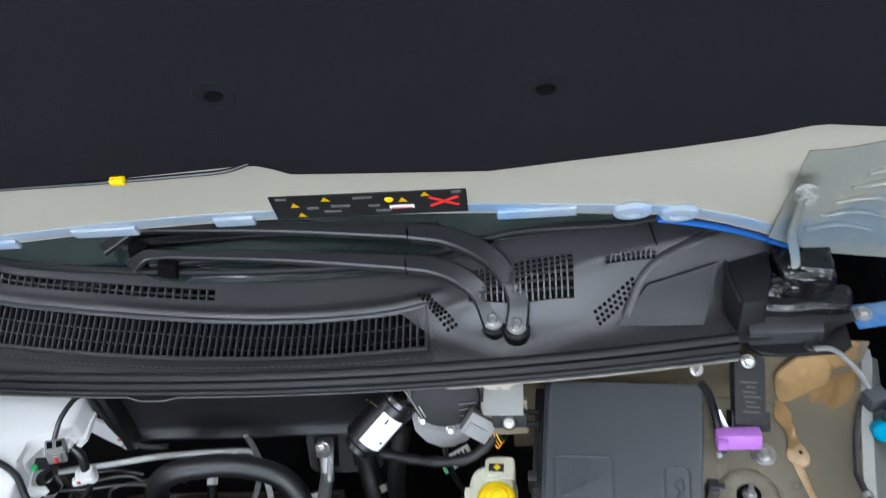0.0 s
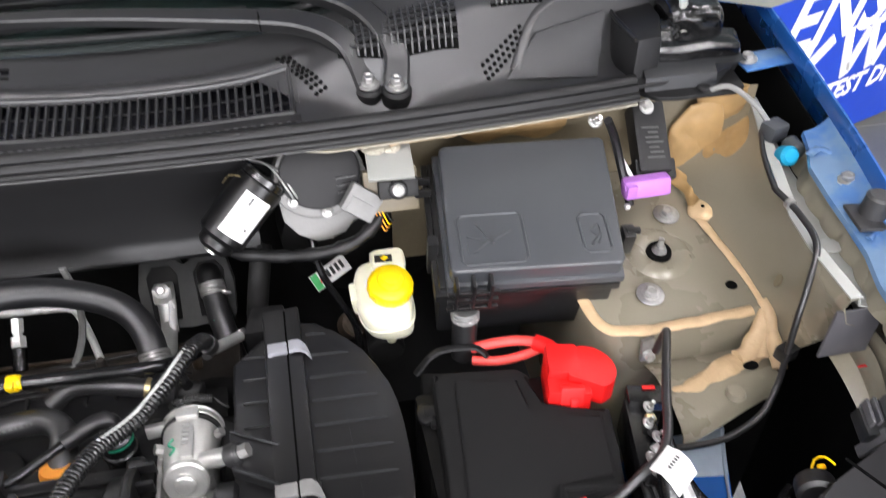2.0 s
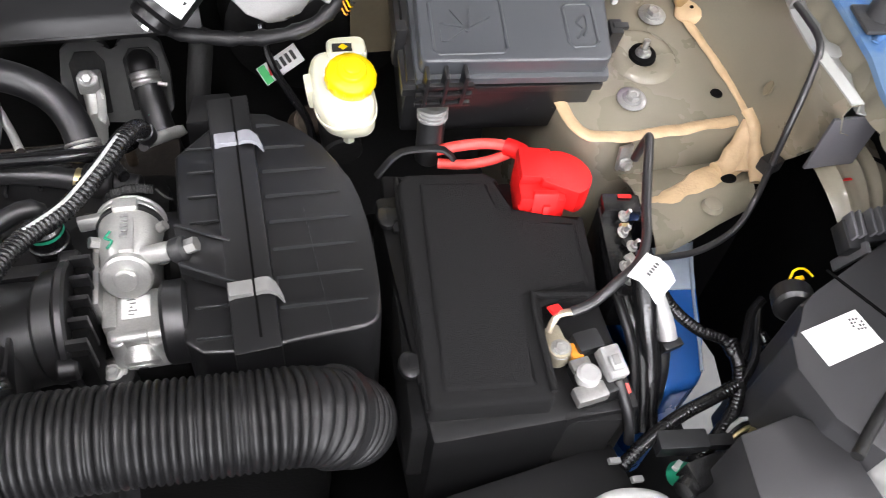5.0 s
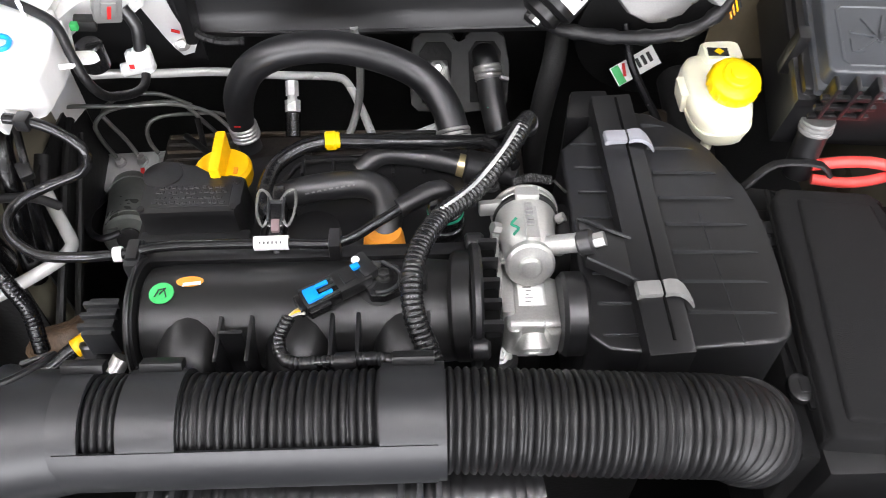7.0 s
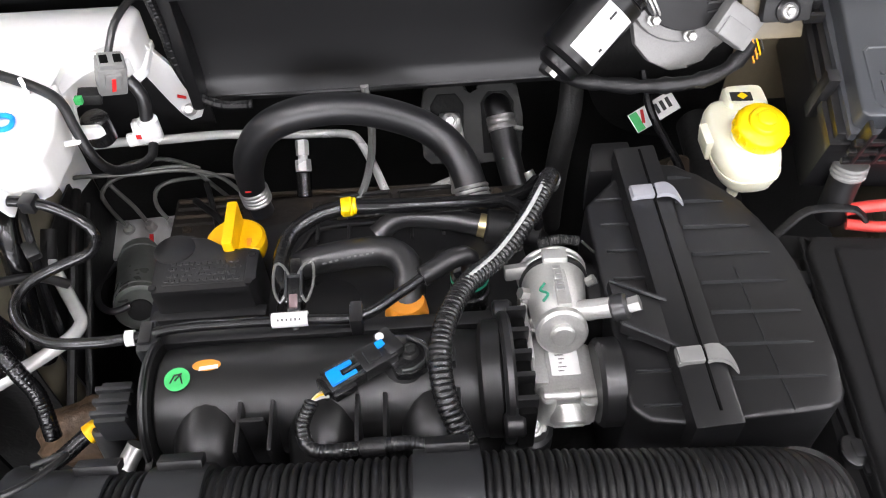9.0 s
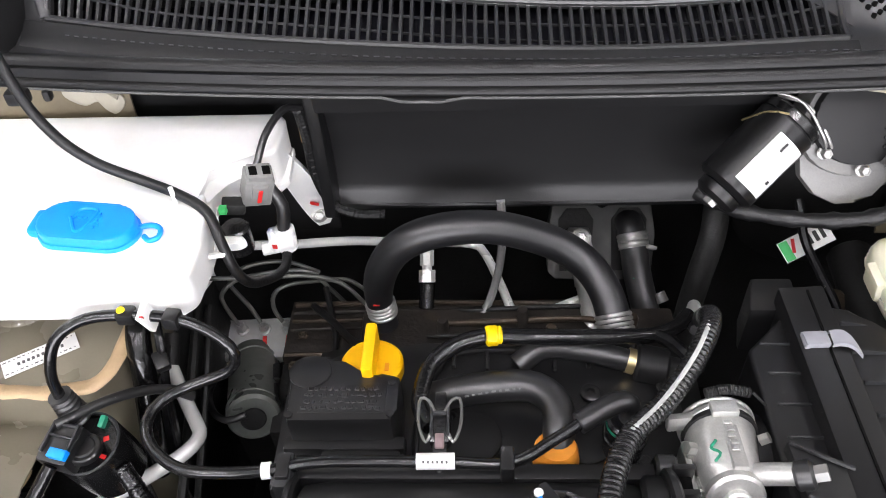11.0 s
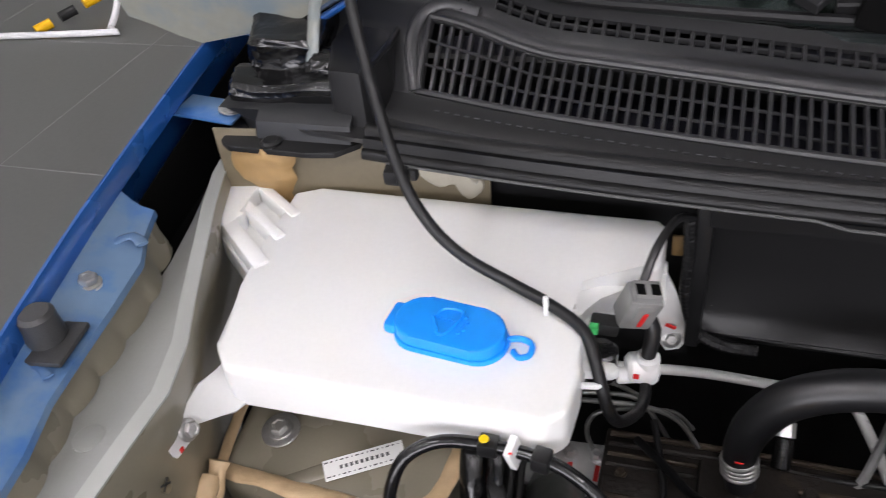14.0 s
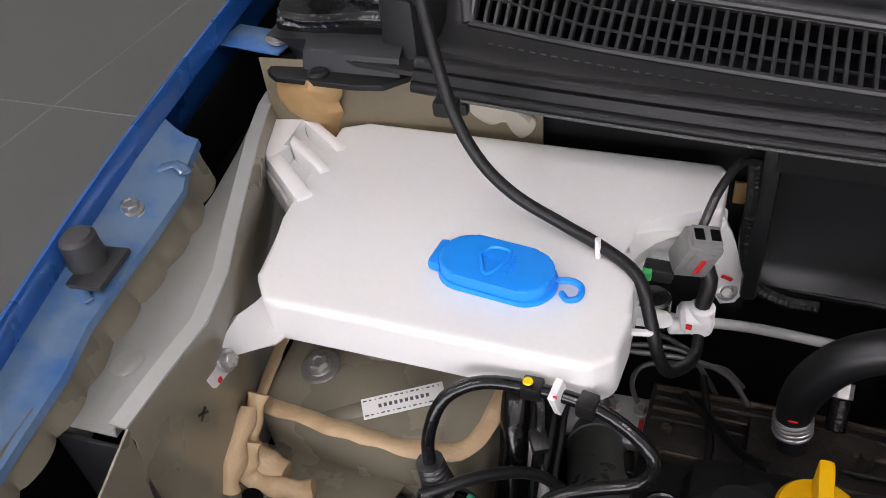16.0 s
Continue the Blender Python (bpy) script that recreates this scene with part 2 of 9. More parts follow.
def smooth_path(pts, step=0.006):
    pts = [Vector(p) for p in pts]
    ext = [2 * pts[0] - pts[1]] + pts + [2 * pts[-1] - pts[-2]]
    out = []
    for i in range(1, len(ext) - 2):
        a, b, c, d = ext[i - 1:i + 3]
        n = max(2, int((c - b).length / step))
        for k in range(n):
            t = k / n
            out.append(0.5 * (2 * b + (c - a) * t + (2 * a - 5 * b + 4 * c - d) * t * t + (3 * b - a - 3 * c + d) * t ** 3))
    out.append(pts[-1])
    return out


def tube(pts, r, seg=12, step=0.006, straight=False, flat=1.0, caps=True):
    """A round bar along a smooth path; r may be a function of the length along it."""
    path = [Vector(p) for p in pts] if straight else smooth_path(pts, step)
    bm = bmesh.new()
    s, rings, side = 0.0, [], None
    for i, p in enumerate(path):
        d = (path[min(i + 1, len(path) - 1)] - path[max(i - 1, 0)]).normalized()
        if side is None:
            side = d.cross(Vector((0, 0, 1)))
            if side.length < 0.1:
                side = d.cross(Vector((0, 1, 0)))
        side = (side - side.dot(d) * d).normalized()
        up = d.cross(side)
        if i:
            s += (p - path[i - 1]).length
        rr = r(s) if callable(r) else r
        rings.append([bm.verts.new(p + rr * (math.cos(a) * side + flat * math.sin(a) * up)) for a in (2 * math.pi * k / seg for k in range(seg))])
    for a, b in zip(rings, rings[1:]):
        for k in range(seg):
            bm.faces.new((a[k], a[(k + 1) % seg], b[(k + 1) % seg], b[k]))
    if caps:
        bm.faces.new(rings[0][::-1])
        bm.faces.new(rings[-1])
    return bm


def ribbed(r, pitch, depth):
    return lambda s: r + depth * (abs(math.sin(math.pi * s / pitch)) ** 0.6 - 0.6)


def lathe(profile, at=(0, 0, 0), rot=(0, 0, 0), seg=32, flat=(1, 1)):
    bm = bmesh.new()
    rings = [[bm.verts.new((r * math.cos(a) * flat[0], r * math.sin(a) * flat[1], h)) for a in (2 * math.pi * k / seg for k in range(seg))] for r, h in profile]
    for a, b in zip(rings, rings[1:]):
        for k in range(seg):
            bm.faces.new((a[k], a[(k + 1) % seg], b[(k + 1) % seg], b[k]))
    bm.faces.new(rings[0][::-1])
    bm.faces.new(rings[-1])
    bm.transform(pose(*at, *rot))
    return bm


def cyl(a, b, r, seg=20, bev=0.0, r2=None):
    a, b = Vector(a), Vector(b)
    d = b - a
    h = d.length
    r2 = r if r2 is None else r2
    prof = [(max(r - bev, 1e-4), 0), (r, bev), (r2, h - bev), (max(r2 - bev, 1e-4), h)] if bev else [(r, 0), (r2, h)]
    bm = lathe(prof, seg=seg)
    bm.transform(Matrix.Translation(a) @ d.to_track_quat("Z", "Y").to_matrix().to_4x4())
    return bm


def bolt(at, r=0.006, rot=(0, 0, 0), washer=1.7, h=None):
    """A chamfered hexagon head with a dished top on a flange and a washer."""
    h = h or r * 0.85
    w = lathe([(r * washer, 0), (r * washer, r * 0.14), (r * (washer - 0.1), r * 0.20), (r * 1.28, r * 0.22), (r * 1.26, r * 0.36), (r * 1.05, r * 0.46)], seg=28)
    x = lathe([(r * 0.98, r * 0.3), (r * 0.98, r * 0.3 + h * 0.82), (r * 0.84, r * 0.3 + h), (r * 0.60, r * 0.3 + h), (r * 0.50, r * 0.3 + h * 0.86)], seg=6)
    bm = join(w, x)
    bm.transform(pose(*at, *rot))
    return bm


def loft(rows, thick=0.0, closed=False):
    """A skin over rows of points, given a thickness."""
    bm = bmesh.new()
    vs = [[bm.verts.new(p) for p in row] for row in rows]
    for a, b in zip(vs, vs[1:]):
        k = len(a)
        for i in range(k if closed else k - 1):
            j = (i + 1) % k
            bm.faces.new((a[i], a[j], b[j], b[i]))
    if thick:
        bmesh.ops.recalc_face_normals(bm, faces=bm.faces[:])
        bmesh.ops.solidify(bm, geom=bm.faces[:], thickness=thick)
    return bm


def lettering(text, size, m, depth=0.0003, shear=0.0, bold=0.0, align="CENTER"):
    cu = bpy.data.curves.new("text", "FONT")
    cu.body, cu.size, cu.extrude, cu.shear, cu.offset = text, size, depth, shear, bold
    cu.align_x, cu.align_y = align, "CENTER"
    cu.resolution_u = 2
    ob = bpy.data.objects.new("text", cu)
    scene.collection.objects.link(ob)
    bpy.context.view_layer.update()
    me = bpy.data.meshes.new_from_object(ob)
    bm = bmesh.new()
    bm.from_mesh(me)
    bpy.data.objects.remove(ob)
    bpy.data.meshes.remove(me)
    bpy.data.curves.remove(cu)
    bm.transform(m)
    return bm


def lumps(pts, r, seed=1, amp=0.35, flat=0.45, seg=10, step=0.004):
    """A hand-smeared bead of sealant along a line."""
    path = smooth_path(pts, step)
    rng = random.Random(seed)
    ph = [rng.uniform(0, 6) for _ in range(4)]
    bm = tube(path, lambda s: r * (1 + amp * (math.sin(s * 90 + ph[0]) * 0.5 + math.sin(s * 210 + ph[1]) * 0.3 + math.sin(s * 37 + ph[2]) * 0.5)), seg=seg, straight=True, flat=flat)
    for v in bm.verts:
        v.co += 0.25 * r * noise.noise_vector(v.co * 60)
    return bm


def patch(outline, lift=0.003, seed=1, relief=0.6):
    """A smeared sheet of sealant inside a closed outline, thin at its edge and uneven on top."""
    edge = smooth_path(list(outline) + [outline[0]], 0.004)[:-1]
    c = sum(edge, Vector()) / len(edge)
    nrm = sum(((a - c).cross(b - c) for a, b in zip(edge, edge[1:] + edge[:1])), Vector()).normalized()
    if nrm.dot(Vector((0.5, -0.6, 1))) < 0:
        nrm = -nrm
    rows = []
    for r in (0.02, 0.2, 0.38, 0.55, 0.7, 0.82, 0.92, 0.98, 1.0):
        row = []
        for p in edge:
            q = c + (p - c) * r
            n = noise.noise(q * 70 + Vector((seed, 0, 0))) + 0.6 * noise.noise(q * 190 + Vector((0, seed, 0)))
            row.append(q + nrm * (lift * (1 - r ** 6) * (1 + relief * n) - (0.0015 if r > 0.99 else 0)))
        rows.append(row)
    bm = loft(rows, closed=True)
    bm.faces.new(list(bm.verts)[:len(edge)])
    return bm


def mirror(bm):
    """The same part on the other side of the car."""
    bm.transform(Matrix.Translation((0.07, 0, 0)) @ Matrix.Diagonal((-1, 1, 1, 1)))
    bmesh.ops.reverse_faces(bm, faces=bm.faces[:])
    return bm


def blob(c, size, rot=(0, 0, 0), seed=1, rough=0.25):
    """A pressed lump of sealant."""
    bm = bmesh.new()
    bmesh.ops.create_icosphere(bm, subdivisions=4, radius=1)
    for v in bm.verts:
        n = noise.noise(v.co * 1.6 + Vector((seed * 7.1, 0, 0))) + 0.5 * noise.noise(v.co * 4.5 + Vector((0, seed * 3.3, 0)))
        v.co *= 1 + rough * n
    bm.transform(pose(*c, *rot) @ Matrix.Diagonal((*size, 1)))
    return bm

# ---- the showroom ----
def room():
    fl = thing("floor", (0, 0, 0), "grey porcelain tiles with pale narrow joints", "floor", kind="structure")
    part("joint_bed", box((0, 1, -0.0138), (14, 14, 0.03), bev=0), GROUT, fl, "pale tile joints")
    size = 0.9
    me = None
    for i in range(-8, 8):
        for j in range(-7, 9):
            x, y = -2.41 + size * (i + 3) - 0.45, 1.916 + size * j - 0.45
            if abs(x) > 6.4 or abs(y - 1) > 6.4:
                continue
            if me is None:
                ob = part("tile", box((x, y, -0.004), (size - 0.004, size - 0.004, 0.012), bev=0.001, seg=1), FLOOR, fl)
                me, first = ob.data, Vector((x, y, 0))
            else:
                ob = new("tile", me)
                ob.parent = fl
                ob.location = Vector((x, y, 0)) - first
    for name, c, s in (("wall_rear", (0, 8.05, 1.8), (14, 0.1, 3.6)), 
                       ("wall_west", (-7.05, 1, 1.8), (0.1, 14, 3.6)), ("wall_east", (7.05, 1, 1.8), (0.1, 14, 3.6))):
        single(name, box(c, s, bev=0), WALL, c, "plain white painted showroom wall", "wall", kind="structure")
    single("wall_front", join(box((0, -6.05, 0.25), (14, 0.1, 0.5), bev=0), box((0, -6.05, 3.35), (14, 0.1, 0.5), bev=0), box((-5.6, -6.05, 1.8), (2.8, 0.1, 2.6), bev=0), box((5.6, -6.05, 1.8), (2.8, 0.1, 2.6), bev=0)), WALL, (0, -6.05, 0), "white wall round the wide shop window", "wall", kind="structure")
    win = thing("window_1", (0, -6.05, 0.5), "wide shop window with grey frame", "window", kind="structure")
    for x in (-4.2, -1.4, 1.4, 4.2):
        part("mullion", box((x, -6.05, 1.8), (0.06, 0.08, 2.6), bev=0.004), LIGHT_GREY, win)
    area_lamp("window_daylight", (0, -6.1, 1.8), (0, 0, 1.5), 8.2, 2.5, 650, (0.96, 0.95, 1.0))
    single("ceiling", box((0, 1, 3.65), (14, 14, 0.1), bev=0), CEIL, (0, 1, 3.65), "plain grey white showroom ceiling", "ceiling", kind="structure")


room()
LIGHT = bpy.data.materials.new("lit diffuser")
LIGHT.use_nodes = True
LIGHT.node_tree.nodes["Principled BSDF"].inputs["Emission Color"].default_value = (1.0, 0.97, 1.0, 1)
LIGHT.node_tree.nodes["Principled BSDF"].inputs["Emission Strength"].default_value = 62.0


def ceiling_light(x, y):
    t = thing("ceiling_light", (x, y, 3.6), "long white ceiling light panel", "ceiling light", "ceiling lights")
    part("frame", box((x, y, 3.585), (0.16, 1.9, 0.03), bev=0.004), LIGHT_GREY, t)
    part("diffuser", box((x, y, 3.566), (0.12, 1.86, 0.012), bev=0.002), LIGHT, t, "glowing white diffuser")
    return t


first_light = ceiling_light(-1.6, -1.2)
for x, y in ((0.0, -1.2), (1.6, -1.2), (-3.4, 1.6), (3.4, 1.6), (-1.6, 4.4), (1.6, 4.4), (-3.4, -1.2), (3.4, -1.2)):
    copy_thing(first_light, pose(x, y, 3.6))

# ---- blue board behind the car ----
board = thing("advertising_board", (1.96, 1.93, 0), "blue printed board with white slanted lettering on the floor", "sign")
BM = pose(1.96, 1.93, 0.0, 90, 0, 20)


def on_board(bm):
    bm.transform(BM)
    return bm


part("panel", on_board(box((-0.05, 0.66, 0), (1.9, 1.25, 0.03), bev=0.004)), BANNER, board)
part("lettering", on_board(lettering("ENSA", 0.24, pose(-0.30, 0.47, 0.0165), shear=0.3, bold=0.006)), INK_WHITE, board, "bold white slanted letters")
for x, y, w, r in ((-0.47, 0.33, 0.17, 72), (-0.40, 0.36, 0.12, 38), (-0.39, 0.29, 0.12, -42), (-0.27, 0.33, 0.16, -74), (-0.22, 0.33, 0.13, 68), (-0.16, 0.33, 0.16, -74), (-0.10, 0.33, 0.16, 68), (-0.36, 0.70, 0.14, 72), (-0.26, 0.70, 0.14, -70), (-0.16, 0.70, 0.14, 72)):
    part("stroke", on_board(box((x, y, 0.0165), (w, 0.036, 0.003), (0, 0, r), bev=0.0)), INK_WHITE, board, "white brush stroke")
part("small_lettering", on_board(lettering("TEST DR", 0.085, pose(-0.16, 0.205, 0.0165), shear=0.2, bold=0.003)), INK_WHITE, board, "small white letters")

# ---- floor stand with hazard tape ----
stand = thing("floor_stand", (-2.9, 2.85, 0), "white bent tube frame with black and yellow tape", "stand")
part("tube_frame", tube([(-3.75, 2.72, 0.02), (-2.70, 2.87, 0.02), (-2.66, 2.9, 0.03), (-2.70, 3.05, 0.10), (-2.85, 3.35, 0.25)], 0.014, step=0.03), INK_WHITE, stand)
for i in range(5):
    part("tape_stripe", cyl((-3.02 + 0.06 * i, 2.86 + 0.10 * i, 0.022 + 0.02 * i), (-2.98 + 0.06 * i, 2.92 + 0.10 * i, 0.034 + 0.02 * i), 0.022), AMBER if i % 2 == 0 else DARK, stand)

# ---- cowl ----
def side(s, bm):
    return mirror(bm) if s else bm


def ease(v, a, b):
    k = min(1.0, max(0.0, (v - a) / (b - a)))
    return k * k * (3 - 2 * k)


def cowl_y(x, u):
    return u + (0.3 if x > 0.035 else 0.25) * (x - 0.035) ** 2


def cowl_z(x, u):
    """The panel dips in the middle, has a pocket round the wiper spindles and climbs to the screen corners."""
    a = abs(x - 0.035)
    z = 0.985 + 0.45 * (u - 0.67) - 0.016 * math.exp(-(a / 0.22) ** 2) * ease(u, 0.69, 0.72)
    z += 0.004 * (math.exp(-((u - 0.756) / 0.006) ** 2)) * (x < 0.2)
    if x > 0.1:
        z += 0.05 * ease(x, 0.12, 0.42) * ease(u, 0.692, 0.738)
        z -= 0.028 * math.exp(-((x - 0.27) / 0.05) ** 2) * (1 - ease(u, 0.712, 0.742))
    else:
        z += 0.018 * ease(a, 0.38, 0.48) * ease(u, 0.69, 0.74)
    return z


def cowl_top(x):
    """Where the panel ends under the windscreen."""
    return 0.80 - 0.034 * ease(x, 0.24, 0.44)


def on_cowl(x, u, up=0.0):
    return Vector((x, cowl_y(x, u), cowl_z(x, u) + up))


cowl = thing("windscreen_cowl", (0.035, 0.72, 0.98), "matt black plastic cowl panel with slotted air grilles", "cowl")
OPEN = [(-0.446, 0.180, 0.702, 0.746), (-0.400, -0.080, 0.773, 0.786)]


def cowl_skin():
    xs = sorted({round(v, 4) for v in [-0.545 + 0.01 * i for i in range(117)] + [o[k] for o in OPEN for k in (0, 1)]})
    us = sorted({0.662, 0.675, 0.684, 0.692, 0.698, 0.709, 0.716, 0.723, 0.7265, 0.73, 0.734, 0.738, 0.7405, 0.7435, 0.75, 0.753, 0.756, 0.759, 0.762, 0.7655, 0.769, 0.80} | {o[k] for o in OPEN for k in (2, 3)})
    bm = bmesh.new()
    vs = {(i, j): bm.verts.new(on_cowl(x, u if u < 0.755 else 0.755 + (u - 0.755) * (cowl_top(x) - 0.755) / 0.045) if j else (x, 0.676 + 0.12 * (x - 0.035) ** 2, 0.986)) for i, x in enumerate(xs) for j, u in enumerate(us)}
    for i in range(len(xs) - 1):
        for j in range(len(us) - 1):
            cx, cu = (xs[i] + xs[i + 1]) / 2, (us[j] + us[j + 1]) / 2
            if any(a < cx < b and c < cu < d for a, b, c, d in OPEN):
                continue
            bm.faces.new((vs[i, j], vs[i + 1, j], vs[i + 1, j + 1], vs[i, j + 1]))
    loose = [v for v in bm.verts if not v.link_faces]
    bmesh.ops.delete(bm, geom=loose, context="VERTS")
    bmesh.ops.recalc_face_normals(bm, faces=bm.faces[:])
    if sum(f.normal.z for f in bm.faces) < 0:
        bmesh.ops.reverse_faces(bm, faces=bm.faces[:])
    bmesh.ops.solidify(bm, geom=bm.faces[:], thickness=0.004)
    return bm


cowl_plate = part("plate", cowl_skin(), COWL, cowl)
# sheet coloured as the bluish gloom seen through the slots
part("plenum", box((0.035, 0.855, 0.945), (1.05, 0.20, 0.02), bev=0), mat("navy gloom under the cowl", (0.004, 0.004, 0.009), 0.8, spec=0.1), cowl, "near-black navy sheet for the gloom below the grilles")


def bars(name, pairs, w, h, material=COWL):
    """Bars from point to point on the panel, alike ones sharing a mesh."""
    unit = None
    for a, b in pairs:
        d = b - a
        if unit is None:
            unit = bpy.data.meshes.new(name)
            bm = box((0, 0, 0.5), (w, h, 1.0), bev=0.0)
            for v in bm.verts:
                v.co.x *= 0.75 if v.co.y > 0 else 1.0
            bm.to_mesh(unit)
            bm.free()
            unit.materials.append(material)
        ob = new(name, unit)
        ob.parent = cowl
        z = d.normalized()
        y = Vector((0, -0.3, 1)) - Vector((0, -0.3, 1)).dot(z) * z
        y.normalize()
        x = y.cross(z)
        m = Matrix((x, y, z)).transposed().to_4x4()
        m.translation = a - ORI[cowl.name]
        ob.matrix_local = m @ Matrix.Diagonal((1, 1, d.length, 1))


def grille(x0, x1, u0, u1, nx, nu, w=0.0040, up=-0.002, skew=0.0, cross=0.0026, sink=0.0006, tall=0.0036):
    """A punched grid of upright bars and thinner cross bars; skew slides it down the panel towards its far end."""
    def at(i, j, h):
        x = x0 + (x1 - x0) * i / nx
        return on_cowl(x, u0 + (u1 - u0) * j / nu + skew * i / nx, h)
    steps = nu if skew else 1
    bars("slat", [(at(i, nu * j / steps, up), at(i, nu * (j + 1) / steps, up)) for i in range(1, nx) for j in range(steps)], w, 0.0042)
    for j in range(1, nu):
        k = max(2, int((x1 - x0) / (0.012 if skew else 0.04)))
        bars("cross_bar", [(at(nx * i / k, j, up - sink), at(nx * (i + 1) / k, j, up - sink)) for i in range(k)], cross, tall)


# black sheet on the closed panel, painting the shade of a hollow
def dark_field(x0, x1, u0, u1, skew):
    n = 16
    return loft([[on_cowl(x0 + (x1 - x0) * i / n, u + skew * i / n, 0.0026) for u in (u0 + (u1 - u0) * k / 8 for k in range(9))] for i in range(n + 1)], 0.0006)


grille(-0.446, 0.180, 0.702, 0.746, 75, 3, 0.0033, cross=0.0016, sink=-0.0012, tall=0.0018)
grille(-0.400, -0.080, 0.773, 0.786, 30, 2, 0.0034)
for x0, x1, u0, u1, nx, nu, w, skew in ((0.233, 0.354, 0.737, 0.770, 18, 6, 0.0024, -0.022), (0.391, 0.448, 0.7292, 0.7342, 10, 2, 0.0022, -0.0035)):
    part("grille_hollow", dark_field(x0, x1, u0, u1, skew), VOID, cowl, "black sheet for the shade behind the grid")
    grille(x0, x1, u0, u1, nx, nu, w, 0.0050, skew, w)
# tapered end of the long grille
part("grille_end", loft([[on_cowl(0.150 + 0.010 * k, 0.7475, 0.0012), on_cowl(0.150 + 0.010 * k, 0.7465 - 0.0085 * k, 0.0012)] for k in (0, 1, 2, 3, 4)], 0.002), COWL, cowl)
# slanting meshes either side of the wiper pocket
for corners in (((0.423, 0.720), (0.374, 0.706), (0.381, 0.692), (0.426, 0.712)), ((0.169, 0.763), (0.187, 0.756), (0.221, 0.722), (0.207, 0.716))):
    (ax, au), (bx, bu), (cx, cu), (dx, du) = corners
    if ax > 0.3:
        (ax, au), (bx, bu), (cx, cu), (dx, du) = (bx, bu), (cx, cu), (dx, du), (ax, au)
    for i in range(9):
        for j in range(3):
            p, q = (i + 0.5) / 9, (j + 0.5) / 3
            x = (ax * (1 - q) + bx * q) * (1 - p) + (dx * (1 - q) + cx * q) * p
            u = (au * (1 - q) + bu * q) * (1 - p) + (du * (1 - q) + cu * q) * p
            slope = 50 if ax > 0.3 else 28
            # each hole is a small black block, its shade put into the colour
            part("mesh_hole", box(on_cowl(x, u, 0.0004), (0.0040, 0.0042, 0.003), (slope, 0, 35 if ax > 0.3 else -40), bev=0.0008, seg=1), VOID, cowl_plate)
part("ridge", tube([on_cowl(0.412, 0.696, 0.003), on_cowl(0.430, 0.716, 0.003), on_cowl(0.449, 0.724, 0.003), on_cowl(0.48, 0.729, 0.003), on_cowl(0.518, 0.733, 0.003), on_cowl(0.55, 0.735, 0.003)], 0.0062, seg=12, flat=0.4), COWL, cowl)
part("side_panel", loft([[on_cowl(0.401 + 0.033 * k, 0.689 - 0.007 * k, 0.002), on_cowl(0.418 + 0.031 * k, 0.700 - 0.002 * k, 0.006), on_cowl(0.437 + 0.028 * k, 0.711 + 0.001 * k, 0.007)] for k in (0, 1, 2, 3)], 0.002), PLASTIC_GREY, cowl, "smooth sloping side panel")
part("ridge", tube([on_cowl(-0.449, 0.698, 0.003), on_cowl(-0.459, 0.722, 0.004), on_cowl(-0.456, 0.745, 0.004), on_cowl(-0.437, 0.757, 0.003), on_cowl(-0.41, 0.760, 0.002)], 0.0050, seg=12, flat=0.4), COWL, cowl)
part("panel_joint", tube([on_cowl(0.443, 0.766, 0.0015), on_cowl(0.447, 0.750, 0.0015), on_cowl(0.450, 0.735, 0.0015)], 0.0010, seg=6), VOID, cowl_plate)
part("panel_joint", tube([on_cowl(-0.420, 0.790, 0.0015), on_cowl(-0.421, 0.772, 0.0015), on_cowl(-0.424, 0.756, 0.0015)], 0.0010, seg=6), VOID, cowl_plate)
# darker overlay painting the shadow of the grille frame on the recessed panel
part("recess_shade", loft([[on_cowl(-0.470 + 0.03 * i, u, h) for u, h in ((0.6745, 0.0), (0.6755, 0.0012), (0.684, 0.0012), (0.692, 0.0012), (0.6965, 0.0012), (0.6975, 0.0))] for i in range(23)], 0.001), mat("cowl plastic darkened as recess shade", (0.012, 0.012, 0.0125), 0.46, bump=0.12, grain=2400, spec=0.4), cowl)
# pale dashes painting the glints on the row of narrow slits
bars("slot_glint", [(on_cowl(-0.43 + 0.0083 * i, 0.6875, 0.0014), on_cowl(-0.4258 + 0.0083 * i, 0.6875, 0.0014)) for i in range(76)], 0.0009, 0.0010, FLANGE_GREY)

# a bead frame round the long grille
for u in (0.6995, 0.7485):
    part("rim", tube([on_cowl(-0.449 + 0.0316 * i, u, 0.001) for i in range(21)], 0.0028, seg=8, step=0.02), COWL, cowl)
for x in (-0.449, 0.183):
    part("rim", tube([on_cowl(x, 0.6995, 0.001), on_cowl(x, 0.72, 0.001), on_cowl(x, 0.7485, 0.001)], 0.0028, seg=8), COWL, cowl)

def seal_y(x):
    return 0.656 + 0.12 * (x - 0.035) ** 2


